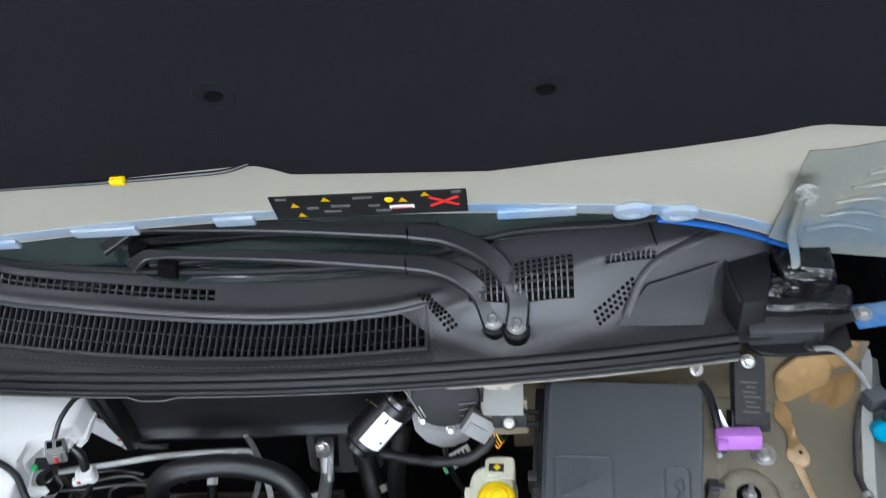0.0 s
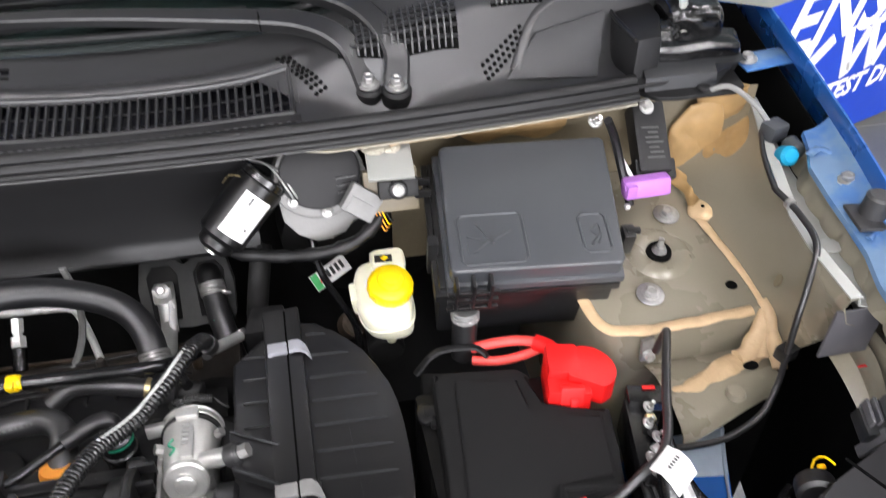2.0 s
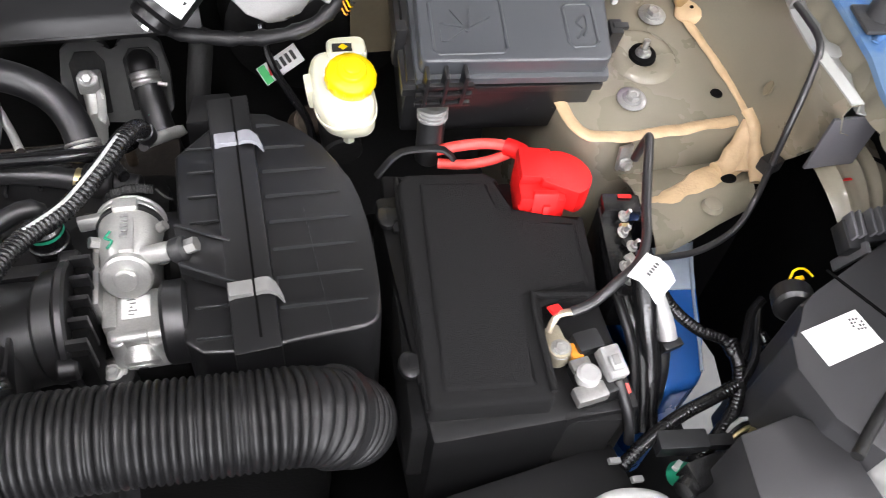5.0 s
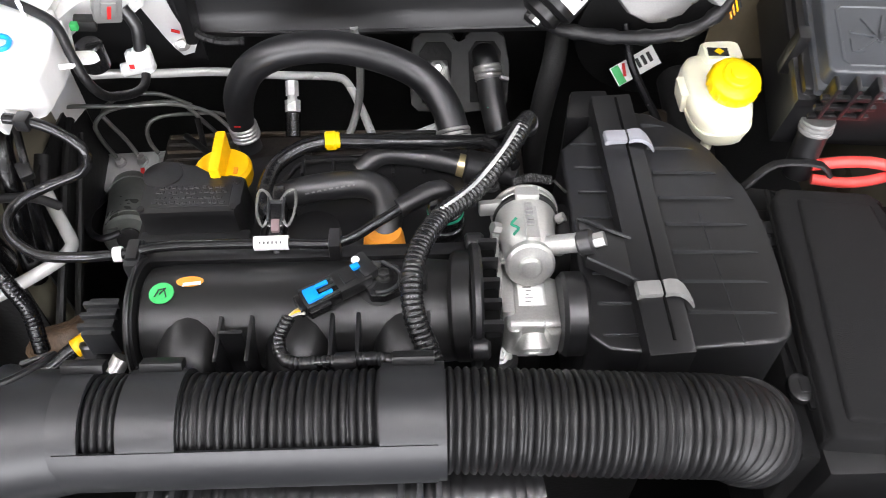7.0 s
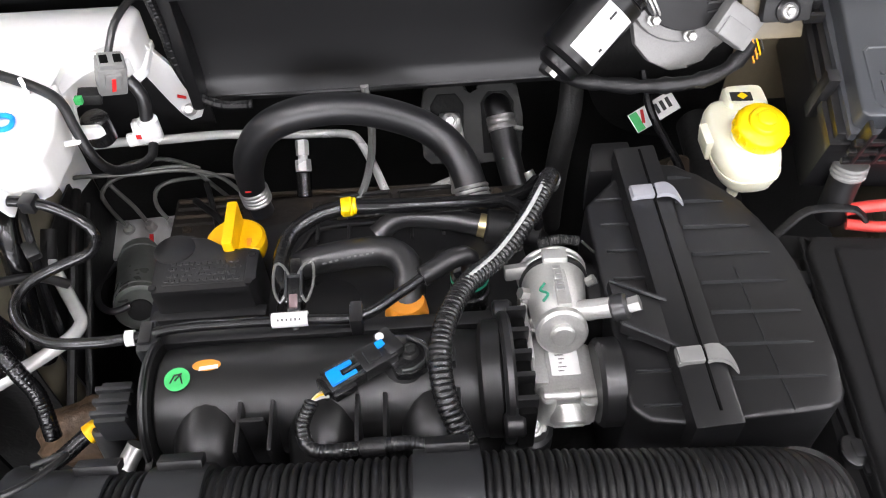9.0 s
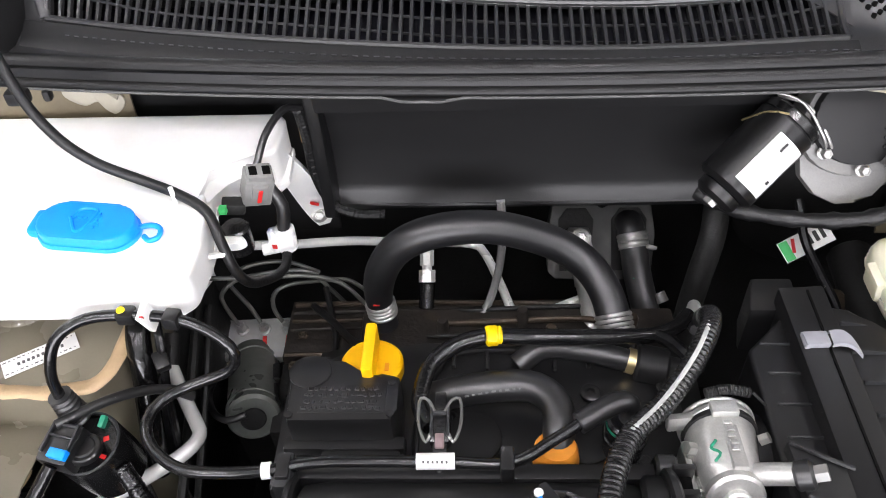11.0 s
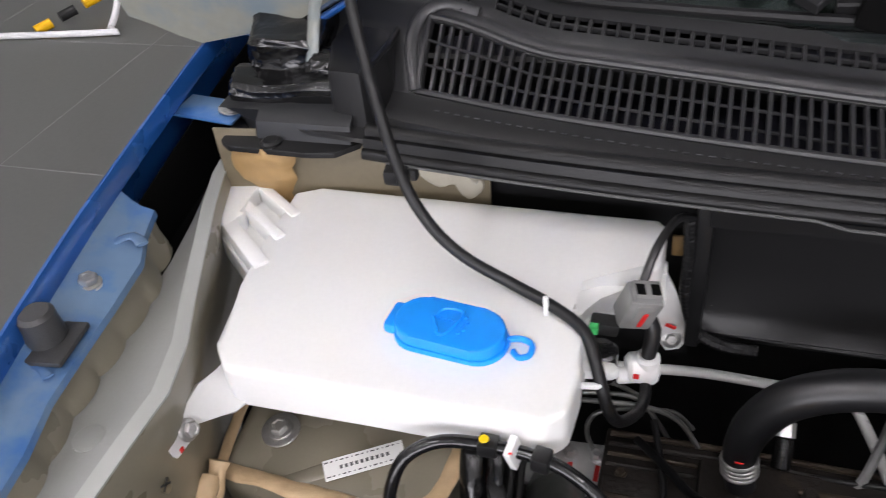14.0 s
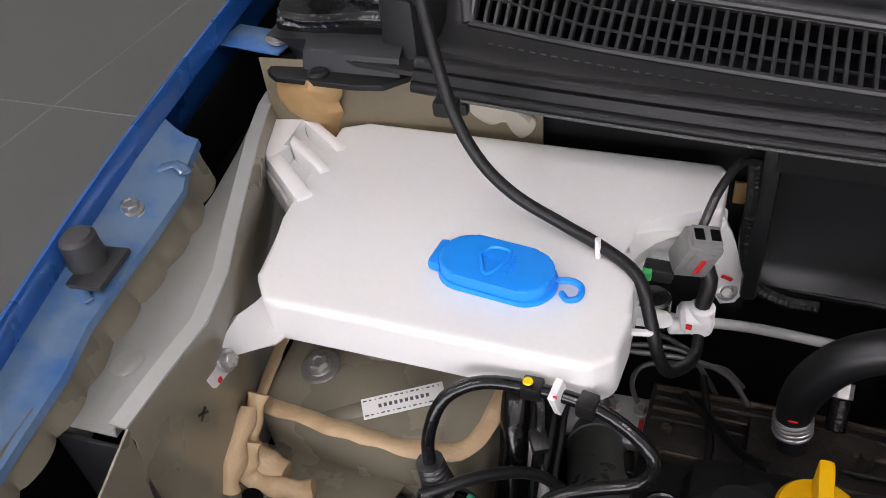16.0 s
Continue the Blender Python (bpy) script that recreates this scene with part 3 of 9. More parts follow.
seal = thing("hood_seal", (0.03, 0.65, 0.98), "long black rubber hood seal on the firewall edge", "rubber seal")
SX = [-0.47 + 0.04 * i for i in range(26)]
SEAL_PROFILE = ((0.003, 0.980), (0.0, 0.983), (0.001, 0.987), (0.004, 0.989), (0.0055, 0.9885), (0.0065, 0.991), (0.008, 0.995), (0.011, 0.9955), (0.012, 0.9945), (0.0130, 0.998), (0.016, 1.0015), (0.020, 1.0015), (0.0235, 0.998), (0.025, 0.990))
part("strip", loft([[(x, seal_y(x) + dy, z) for dy, z in SEAL_PROFILE] for x in SX], 0.001), SEAL, seal, sharp=60)
part("foam_edge", tube([(x, seal_y(x) - 0.0005 - (0.005 if -0.155 < x < -0.11 else 0), 0.9825) for x in [-0.45 + 0.015 * i for i in range(67)]], 0.0011, seg=6, step=0.02), FOAM, seal, "fuzzy grey foam edge")
for x in (-0.447, -0.428):
    part("hook", box((x, seal_y(x) - 0.001, 0.978), (0.006, 0.008, 0.009), bev=0.002), PLASTIC_DULL, seal)
def corner(s, bm):
    """The nearside corner as built; the offside one is its mirror image, set a little inwards."""
    if s:
        mirror(bm)
        bm.transform(Matrix.Translation((-0.014, -0.004, 0.0)))
    return bm


for s in (0, 1):
    end = thing("cowl_end_cover", (0.60 if s else -0.545, 0.71, 0.97), "black plastic cover at the cowl corner", "cover", "cowl end covers")
    body = loft([[(x, 0.712 + 0.03 * (x < -0.58), 0.974), (x, 0.716 + 0.02 * (x < -0.58), 0.990), (x, 0.724, 0.9955), (x, 0.752, 0.998), (x, 0.760, 0.976)] for x in (-0.606, -0.600, -0.57, -0.53, -0.496, -0.490)], 0.002)
    part("body", corner(s, body), PLASTIC_GREY, end)
    lip = prism([(-0.600, 0.706), (-0.589, 0.698), (-0.520, 0.697), (-0.499, 0.700), (-0.484, 0.716), (-0.486, 0.740), (-0.604, 0.744)], 0.972, 0.9765, bev=0.0015)
    part("lip", corner(s, lip), PLASTIC_DULL, end)
    part("clip", corner(s, lathe([(0.0085, 0), (0.0085, 0.002), (0.006, 0.0035), (0.003, 0.0025)], at=(-0.555, 0.707, 0.9765), seg=20)), PLASTIC, end)


def wrinkled(c, s, seed, rot=(0, 0, 0)):
    """A block in taut film: sharp folds that run across it."""
    bm = box((0, 0, 0), s, bev=0.012, seg=3)
    bmesh.ops.subdivide_edges(bm, edges=bm.edges[:], cuts=5, use_grid_fill=True)
    for v in bm.verts:
        p = v.co.copy()
        n = noise.noise(Vector((p.x * 26 + seed, p.y * 70, p.z * 40)))
        fold = 1 - abs(noise.noise(Vector((p.x * 45, p.y * 110 + seed, p.z * 60))))
        v.co += 0.006 * noise.noise_vector(p * 20 + Vector((seed, 0, 0))) + p.normalized() * (0.003 * n + 0.0035 * fold ** 3)
    bm.transform(pose(*c, *rot))
    return bm


for s in (0, 1):
    foam = thing("foam_block", (0.61 if s else -0.55, 0.75, 0.98), "foam corner block wrapped in shiny wrinkled black film", "foam block", "foam blocks")
    for b in (wrinkled((-0.548, 0.752, 1.004), (0.112, 0.034, 0.024), 3 + s, (8, 0, 2)), wrinkled((-0.562, 0.786, 1.018), (0.062, 0.055, 0.050), 7 + s, (10, 5, 10)), wrinkled((-0.520, 0.765, 1.010), (0.040, 0.030, 0.030), 11 + s, (5, 10, 14))):
        part("wrap", corner(s, b), TAPE, foam)
    pil = thing("pillar_cover", (0.57 if s else -0.50, 0.79, 0.98), "matt black moulded pillar cover beside the cowl", "cover", "pillar covers")
    part("body", corner(s, prism([(-0.535, 0.850), (-0.480, 0.835), (-0.468, 0.760), (-0.478, 0.722), (-0.508, 0.726), (-0.524, 0.775)], 0.98, 1.030, bev=0.006, shrink=0.92)), PLASTIC_DULL, pil)
    part("edge_bead", corner(s, tube([(-0.482, 0.832, 1.030), (-0.474, 0.785, 1.030), (-0.479, 0.730, 1.028)], 0.0028, seg=8)), PLASTIC, pil)

# ---- windscreen and wipers ----
def on_screen(x, u, up=0.0):
    v = u + cowl_top(x) - 0.8
    rise = 0.055 * ease(x, 0.12, 0.42) + 0.03 * ease(0.035 - x, 0.38, 0.55)
    return Vector((x, cowl_y(x, v), 1.043 + 0.62 * (v - 0.8) + rise + up))


XS = [-0.60 + 0.0635 * i for i in range(21)]
ws = thing("windscreen", (0.035, 0.9, 1.06), "curved greenish windscreen glass with black printed band", "windscreen")
part("black_band", loft([[on_screen(x, u, -0.006) for x in XS] for u in (0.792, 0.82, 0.86, 0.93)], 0.001), mat("black glass print", (0.02, 0.024, 0.024), 0.2, var=0.1, coat=1.0), ws, "black printed band")
part("glass", loft([[on_screen(x, u) for x in XS] for u in (0.795, 0.86, 0.95, 1.05, 1.2, 1.35)], 0.004), SCREEN_GLASS, ws).visible_shadow = False
part("trim", tube([on_screen(x, 0.798, 0.003) for x in XS], 0.004, seg=8, step=0.03), PLASTIC_DULL, ws, "black rubber edge")
single("dashboard", box((0.035, 1.35, 0.93), (1.25, 0.5, 0.25), bev=0.05), PLASTIC_DULL, (0.035, 1.35, 0.8), "dark moulded dashboard behind the windscreen", "dashboard")


def strap(pts, width, height, step=0.008):
    """A bar of rounded rectangular section along a path, kept upright; width and height may vary along it."""
    path = smooth_path(pts, step)
    length = sum((b - a).length for a, b in zip(path, path[1:]))
    rows, s = [], 0.0
    for i, p in enumerate(path):
        d = (path[min(i + 1, len(path) - 1)] - path[max(i - 1, 0)]).normalized()
        if i:
            s += (p - path[i - 1]).length
        k = s / length
        w, h = width(k) / 2, height(k) / 2
        lie = d.cross(Vector((0, -0.45, 1))).normalized()
        up = lie.cross(d)
        c = min(w, h) * 0.35
        sec = ((-w, -h), (w, -h), (w, h - c), (w - c, h), (-w + c, h), (-w, h - c))
        rows.append([p + lie * a + up * b for a, b in sec])
    bm = loft(rows, closed=True)
    n = len(rows[0])
    vs = list(bm.verts)
    bm.faces.new(vs[:n][::-1])
    bm.faces.new(vs[-n:])
    return bm


def wiper(nut, bend, joint, tip, hook, blade_end):
    w = thing("wiper", nut, "black wiper arm folded flat across the cowl", "wiper", "wipers")
    part("head", strap([nut, *bend, joint], lambda k: 0.026 - 0.006 * k, lambda k: 0.014), ARM, w, sharp=30)
    mid = tuple(0.5 * (a + b) + (0.004 if i == 2 else 0) for i, (a, b) in enumerate(zip(joint, tip)))
    part("arm", strap([joint, mid, tip], lambda k: 0.0185 - 0.008 * k, lambda k: 0.013 - 0.004 * k, 0.03), ARM, w, sharp=30)
    part("hinge_gap", box(joint, (0.0016, 0.022, 0.015), (0, 0, 4), bev=0), VOID, w)
    part("hook", strap([tip, (tip[0] - 0.03, tip[1] + 0.002, tip[2] - 0.002), hook], lambda k: 0.0115 + 0.006 * k, lambda k: 0.008), ARM, w, sharp=30)
    part("blade_joint", box((hook[0] + 0.045, hook[1] + 0.002, hook[2] - 0.006), (0.024, 0.014, 0.022), (0, 10, -4), bev=0.003), VOID, w)
    part("blade", strap([(hook[0] + 0.02, hook[1] + 0.012, hook[2] - 0.004), ((hook[0] + blade_end[0]) / 2, (hook[1] + blade_end[1]) / 2 + 0.008, (hook[2] + blade_end[2]) / 2), blade_end], lambda k: 0.011 - 0.005 * k, lambda k: 0.009 - 0.004 * k, 0.03), PLASTIC_DULL, w)
    part("boss", lathe([(0.0155, -0.012), (0.0155, 0.002), (0.0125, 0.005)], at=nut, rot=(12, 0, 0), seg=24), PLASTIC_DULL, w)
    part("washer", lathe([(0.0115, 0.0), (0.0115, 0.0022), (0.009, 0.003)], at=Vector(nut) + Vector((0, -0.001, 0.006)), rot=(12, 0, 0), seg=24), STEEL, w, "bright plated washer")
    part("nut", bolt(Vector(nut) + Vector((0, -0.002, 0.0085)), 0.0062, (12, 0, 0), washer=1.35, h=0.007), STEEL, w, "bright plated nut")


ARM = mat("satin black arm paint", (0.013, 0.013, 0.0135), 0.36, spec=0.6, bump=0.04, grain=1400, dust=0.6)
wiper((0.287, 0.731, 0.994), ((0.289, 0.752, 1.028), (0.263, 0.786, 1.056), (0.215, 0.811, 1.070)), (0.163, 0.821, 1.074), (-0.155, 0.846, 1.081), (-0.222, 0.826, 1.068), (0.20, 0.835, 1.072))
wiper((0.260, 0.740, 0.994), ((0.247, 0.757, 1.028), (0.226, 0.770, 1.045), (0.195, 0.781, 1.053)), (0.161, 0.786, 1.056), (-0.135, 0.812, 1.066), (-0.180, 0.800, 1.058), (0.15, 0.806, 1.058))

# ---- hood ----
HL = 19.0


def on_hood(x, v, n=0.0):
    """v up the open hood from its rear edge, n out towards the engine."""
    a = radians(HL)
    return Vector((x, 0.768 - math.sin(a) * v - math.cos(a) * n, 1.135 + math.cos(a) * v - math.sin(a) * n))


def hood_low(x):
    return float(np.interp(abs(x - 0.035), (0, 0.09, 0.16, 0.23, 0.32, 0.41, 0.45, 0.505, 0.56, 0.60, 0.70, 0.75), (0.015, 0.014, 0.010, 0.004, -0.006, -0.018, -0.030, -0.055, -0.090, -0.115, -0.14, -0.11)))


def hood_row(k, n, low=0.0, side=0.0):
    """Points across the hood at the share k of its length."""
    row = []
    for i in range(41):
        s = -1 + i / 20
        w = 0.745 + 0.03 * min(1, k * 8) - 0.10 * k * k + side
        c = max(0.0, abs(s) - 0.90) / 0.10
        x = 0.035 + w * s
        v = hood_low(x) * (1 - k) + low + 0.86 * k + (1 - k) * 0.03 * c ** 2
        row.append(on_hood(x, v, n - 0.02 * c ** 2))
    return row


KS = (0, 0.012, 0.04, 0.09, 0.15, 0.25, 0.4, 0.6, 0.8, 1.0)
hood = thing("hood", (0.035, 0.78, 1.13), "open blue car hood with beige primer inside and black liner", "hood")
part("outer_skin", loft([hood_row(k, -0.032, -0.020, 0.006) for k in KS], 0.003), BLUE, hood, "metallic blue outer skin")
inner = part("inner_frame", loft([hood_row(k, -0.012 if k < 0.01 else (0.0 if k < 0.05 else 0.004)) for k in KS], 0.003), BEIGE, hood, "beige primer inner frame")
part("rear_edge", loft([hood_row(k, n, -0.003, 0.003) for k, n in ((0, -0.026), (0, -0.010), (0.008, 0.000), (0.02, 0.004), (0.036, 0.0045))], 0.002), MIST_PALE, hood, "edge with thin blue overspray")


def liner_low(x):
    return float(np.interp(x, (-0.5, -0.25, -0.16, -0.09, 0.032, 0.058, 0.066, 0.075, 0.16, 0.27, 0.365, 0.44, 0.51, 0.565, 0.66), (0.125, 0.128, 0.131, 0.134, 0.142, 0.140, 0.133, 0.124, 0.117, 0.109, 0.120, 0.128, 0.138, 0.151, 0.135)))


LX = [-0.50 + 0.0145 * i for i in range(80)]
part("liner", loft([[on_hood(x, liner_low(x) * (1 - k) + 0.80 * k, n) for x in LX] for k, n in ((0.0, 0.002), (0.004, 0.012), (0.02, 0.015), (0.15, 0.016), (0.4, 0.016), (0.7, 0.016), (1.0, 0.012))], 0.004), LINER, hood, "black felt liner")
for x, v in ((0.048, 0.249), (0.323, 0.229), (-0.25, 0.262)):
    p = on_hood(x, v, 0.0205)
    part("dimple", lathe([(0.022, -0.003), (0.017, 0.0008), (0.013, 0.0003), (0.010, -0.001)], at=p, rot=(90 + HL, 0, 0), seg=28), LINER, hood)
    part("fixing_hole", lathe([(0.0088, -0.001), (0.0080, 0.0014), (0.003, 0.0008)], at=p, rot=(90 + HL, 0, 0), seg=20, flat=(1, 0.75)), VOID, hood, "dark fixing hole")
for x, w in ((-0.16, 0.075), (-0.01, 0.045), (0.315, 0.085), (-0.30, 0.06), (-0.42, 0.06)):
    p = on_hood(x, 0.014 + hood_low(x), 0.005)
    part("swage", box(p, (w, 0.016, 0.006), (90 + HL, 0, 0), bev=0.0028, seg=3), MIST_PALE, hood)
for x in (0.415, 0.465):
    p = on_hood(x, 0.02 + hood_low(x), 0.006)
    part("swage", lathe([(0.022, -0.002), (0.019, 0.004), (0.011, 0.005), (0.008, 0.002)], at=p, rot=(90 + HL, 0, 0), seg=24, flat=(1, 0.6)), MIST_PALE, hood)
for s in (0, 1):
    part("corner_pressing", side(s, loft([[on_hood(x, (hood_low(x) + 0.012) * (1 - k) + (0.10 + 0.25 * max(0.0, -0.53 - x)) * k, 0.0078) for x in [-0.50 - 0.02 * i for i in range(12)]] for k in (0, 0.25, 0.5, 0.75, 1.0)], 0.001)), CORNER, hood, "misted grey corner pressing")
for i in range(5):
    part("corner_crease", tube([on_hood(0.605 + 0.008 * i, -0.045 + 0.026 * i, 0.0085), on_hood(0.635 + 0.008 * i, -0.036 + 0.026 * i, 0.0095), on_hood(0.675 + 0.006 * i, -0.052 + 0.026 * i, 0.0085)], 0.006, seg=10, flat=0.35), CORNER, hood)
for s in (0, 1):
    part("blue_edge", side(s, tube([on_hood(x, hood_low(x) - 0.002, 0.002) for x in (-0.375, -0.40, -0.43, -0.46, -0.49, -0.52, -0.55)], 0.0048, seg=10, flat=0.7)), BLUE, hood, "painted blue lower edge")
part("liner_cable", tube([on_hood(-0.35, 0.126, 0.016), on_hood(-0.2, 0.129, 0.016), on_hood(-0.1, 0.133, 0.018), on_hood(-0.02, 0.136, 0.018), on_hood(0.02, 0.139, 0.018), on_hood(0.045, 0.146, 0.016)], 0.0022, seg=8), RUBBER, hood, "thin black hose along the liner")
part("tag", box(on_hood(-0.088, 0.137, 0.020), (0.015, 0.008, 0.008), (90 + HL, 0, 0), bev=0.002), YELLOW, hood, "small yellow clip")

# warning sticker on the hood edge
st = thing("warning_sticker", tuple(on_hood(0.141, 0.045, 0.006)), "black warning sticker with yellow and red symbols on the hood", "sticker")
SM = Matrix.Translation(on_hood(0.141, 0.0475, 0.0055)) @ pose(0, 0, 0, 90 + HL, 0, 0) @ pose(0, 0, 0, 0, 0, -1.2)


def on_sticker(bm):
    bm.transform(SM)
    return bm


def tri(x, y, r):
    bm = bmesh.new()
    bm.faces.new([bm.verts.new((x + r * math.cos(radians(a)), y + r * 0.95 * math.sin(radians(a)), 0.0011)) for a in (90, 210, 330)])
    bmesh.ops.solidify(bm, geom=bm.faces[:], thickness=0.0004)
    return bm


part("backing", on_sticker(box((0, 0, 0), (0.205, 0.043, 0.0012), bev=0.0003, seg=1)), mat("black sticker film", (0.012, 0.012, 0.012), 0.4), st)
for x, y in ((-0.078, 0.004), (-0.044, 0.013), (-0.074, -0.015), (0.036, 0.006), (0.060, 0.015)):
    part("warning_triangle", on_sticker(tri(x, y, 0.0062)), YELLOW, st, "yellow warning triangle")
part("warning_disc", on_sticker(lathe([(0.0048, 0.0008), (0.0045, 0.0013)], at=(0.022, 0.008, 0), seg=16)), YELLOW, st, "yellow disc")
part("white_field", on_sticker(box((0.034, -0.006, 0.0009), (0.026, 0.006, 0.0008), bev=0)), PAPER, st, "white field")
part("text_bar", on_sticker(box((0.034, -0.0075, 0.0015), (0.022, 0.0012, 0.0004), bev=0)), INK_RED, st)
for r in (28, -28):
    part("red_cross_bar", on_sticker(box((0.079, 0.001, 0.0010), (0.034, 0.0035, 0.0006 + 0.0002 * (r > 0)), (0, 0, r), bev=0)), INK_RED, st, "red cross")
for x, y, w in ((-0.09, 0.017, 0.012), (-0.03, 0.0, 0.02), (-0.04, -0.010, 0.018), (-0.005, 0.014, 0.02), (0.005, -0.002, 0.012), (0.014, -0.012, 0.016), (-0.06, -0.002, 0.012), (0.092, 0.017, 0.010)):
    part("text_bar", on_sticker(box((x, y, 0.0009), (w, 0.004, 0.0006), bev=0)), INK_GREY, st)

# ---- fenders and inner body, both sides ----
RIDGE = [(0.22, -0.545), (0.30, -0.570), (0.36, -0.585), (0.436, -0.602), (0.497, -0.615), (0.572, -0.629), (0.664, -0.642), (0.772, -0.656), (0.95, -0.674), (1.25, -0.69)]


def ridge_x(y):
    return float(np.interp(y, [a for a, _ in RIDGE], [b for _, b in RIDGE]))


def ridge_z(y):
    return 0.992 + 0.075 * (y - 0.55)


def wall_foot(y):
    """Where the offside wall meets the suspension tower."""
    return float(np.interp(y, (0.50, 0.56, 0.60, 0.66, 0.72), (-0.548, -0.543, -0.534, -0.524, -0.520)))


def body_side(s):
    sx = (lambda x: 0.07 - x) if s else (lambda x: x)
    ys = [0.22 + 0.03 * i for i in range(35)]
    fender = thing("fender", (sx(-0.64), 0.55, 0.6), "metallic blue front fender with bolted inner flange", "fender", "front fenders")
    part("skin", side(s, loft([[(ridge_x(y) + dx, y, ridge_z(y) + dz) for dx, dz in ((0.000, -0.018), (0.001, -0.004), (-0.001, 0.0), (-0.004, -0.0005), (-0.008, -0.006), (-0.014, -0.022), (-0.024, -0.07), (-0.035, -0.2), (-0.04, -0.46))] for y in ys], 0.0015)), BLUE, fender, "glossy blue outer skin")
    edge = [(0.30, -0.552), (0.376, -0.564), (0.42, -0.570), (0.455, -0.580), (0.493, -0.584), (0.53, -0.587), (0.572, -0.592), (0.60, -0.606), (0.625, -0.614)]
    fl = [[(ridge_x(y) - 0.001, y, ridge_z(y) - 0.018), (ridge_x(y) * 0.75 + x * 0.25, y, 0.9665 + 0.07 * (y - 0.55)), (ridge_x(y) * 0.45 + x * 0.55, y, 0.9625 + 0.06 * (y - 0.55)), (x, y, 0.960 + 0.06 * (y - 0.55)), (x + 0.001, y, 0.955 + 0.06 * (y - 0.55))] for y, x in edge]
    # added black sheet: the shade on the inside of the skin as colour
    part("shade_sheet", side(s, loft([[(ridge_x(y) + 0.005, y, ridge_z(y) - 0.034), (ridge_x(y) - 0.010 - 0.014 * s * ease(-y, -0.50, -0.46), y, 0.85), (ridge_x(y) - 0.020 - 0.014 * s * ease(-y, -0.50, -0.46), y, 0.45)] for y in ys], 0.001)), VOID, fender, "added black sheet for the shade inside the fender")
    part("flange", side(s, loft(fl, 0.0015)), MIST, fender, "blue misted flange")
    part("rear_tab", side(s, box((-0.627, 0.742, 0.982), (0.060, 0.034, 0.0025), (0, 3, -4), bev=0.001)), MIST, fender)
    part("flange_dent", side(s, tube([(-0.624, 0.580, 0.9655), (-0.61, 0.592, 0.9665), (-0.598, 0.586, 0.965)], 0.0045, seg=10, flat=0.3)), MIST, fender)
    part("flange_dent", side(s, tube([(-0.617, 0.43, 0.958), (-0.615, 0.47, 0.9605), (-0.621, 0.52, 0.9635), (-0.630, 0.56, 0.967)], 0.0040, seg=10, flat=0.3)), MIST, fender)
    part("flange_dent", side(s, tube([(-0.612, 0.470, 0.960), (-0.60, 0.474, 0.9605), (-0.588, 0.468, 0.959)], 0.0032, seg=8, flat=0.3)), MIST, fender)
    for x, y, z in ((-0.613, 0.544, 0.9620), (-0.590, 0.385, 0.9520), (-0.607, 0.741, 0.9845)):
        part("bolt", side(s, bolt((x, y, z), 0.0066, (0, 8, 0), washer=1.6)), STEEL, fender, "plated hexagon bolt")

    stop = thing("rubber_stop", (sx(-0.607), 0.495, 0.962), "dark grey rubber hood stop on a square pad", "rubber stop", "hood stops")
    part("pad", side(s, box((-0.603, 0.490, 0.9625), (0.036, 0.036, 0.004), (0, 0, 8), bev=0.0015)), STOP_RUBBER, stop)
    part("buffer", side(s, lathe([(0.0125, 0), (0.0125, 0.004), (0.0115, 0.013), (0.0115, 0.020), (0.009, 0.0225), (0.002, 0.0225)], at=(-0.606, 0.493, 0.963), seg=24)), STOP_RUBBER, stop)

    sup = [[(x - 0.005, y, 0.953 + 0.06 * (y - 0.55)), (x - 0.004, y, 0.947), (x - 0.003 + 0.0042 * abs(math.sin(y * 95)) ** 0.6, y, 0.937), (x - 0.002 + 0.0060 * abs(math.sin(y * 95)) ** 0.6, y, 0.929)] for y, x in ((0.26 + 0.004 * i, float(np.interp(0.26 + 0.004 * i, [a for a, _ in edge], [b for _, b in edge]))) for i in range(92))]
    apron = thing("inner_wing", (sx(-0.55), 0.5, 0.75), "olive primer inner wing with pale grey plate and sealed seams", "inner wing", "inner wings")
    part("fender_support", side(s, loft(sup, 0.0015)), PRIMER, apron)
    top = [(0.720, -0.606), (0.70, -0.602), (0.66, -0.588), (0.61, -0.567), (0.56, -0.546), (0.52, -0.528), (0.48, -0.517), (0.44, -0.517), (0.405, -0.519)]
    if s:
        top = [(0.720, -0.606), (0.70, -0.602), (0.66, -0.588), (0.61, -0.572), (0.56, -0.557), (0.52, -0.546), (0.48, -0.541), (0.44, -0.541), (0.405, -0.543)]
    wall = []
    for y0, x in top:
        y = 0.47 + 0.85 * (y0 - 0.47) if s and y0 < 0.47 else y0
        h = 0.947 - 0.10 * max(0, 0.44 - y)
        low = 0.70 if not s else 0.78 + 1.2 * max(0.0, 0.50 - y) + 0.6 * max(0.0, 0.468 - y)
        if s and y > 0.5:
            zs = 0.838 + 0.15 * (y - 0.48)
            foot = wall_foot(y)
            wall.append([(x - 0.008, y, h), (x, y, h), (x + 0.003, y, h - 0.010), (x * 0.5 + foot * 0.5 + 0.0005, y, (h + zs) / 2), (foot, y, zs), (foot - 0.001, y, zs - 0.03)])
            continue
        wall.append([(x - 0.008, y, h), (x, y, h), (x + 0.003, y, h - 0.010), (x - 0.006, y, max(0.90, low)), (x - 0.012, y, max(0.85, low - 0.002)), (x - 0.016, y, max(0.78, low - 0.004))])
    part("wall", side(s, loft(wall, 0.0015)), PRIMER, apron)
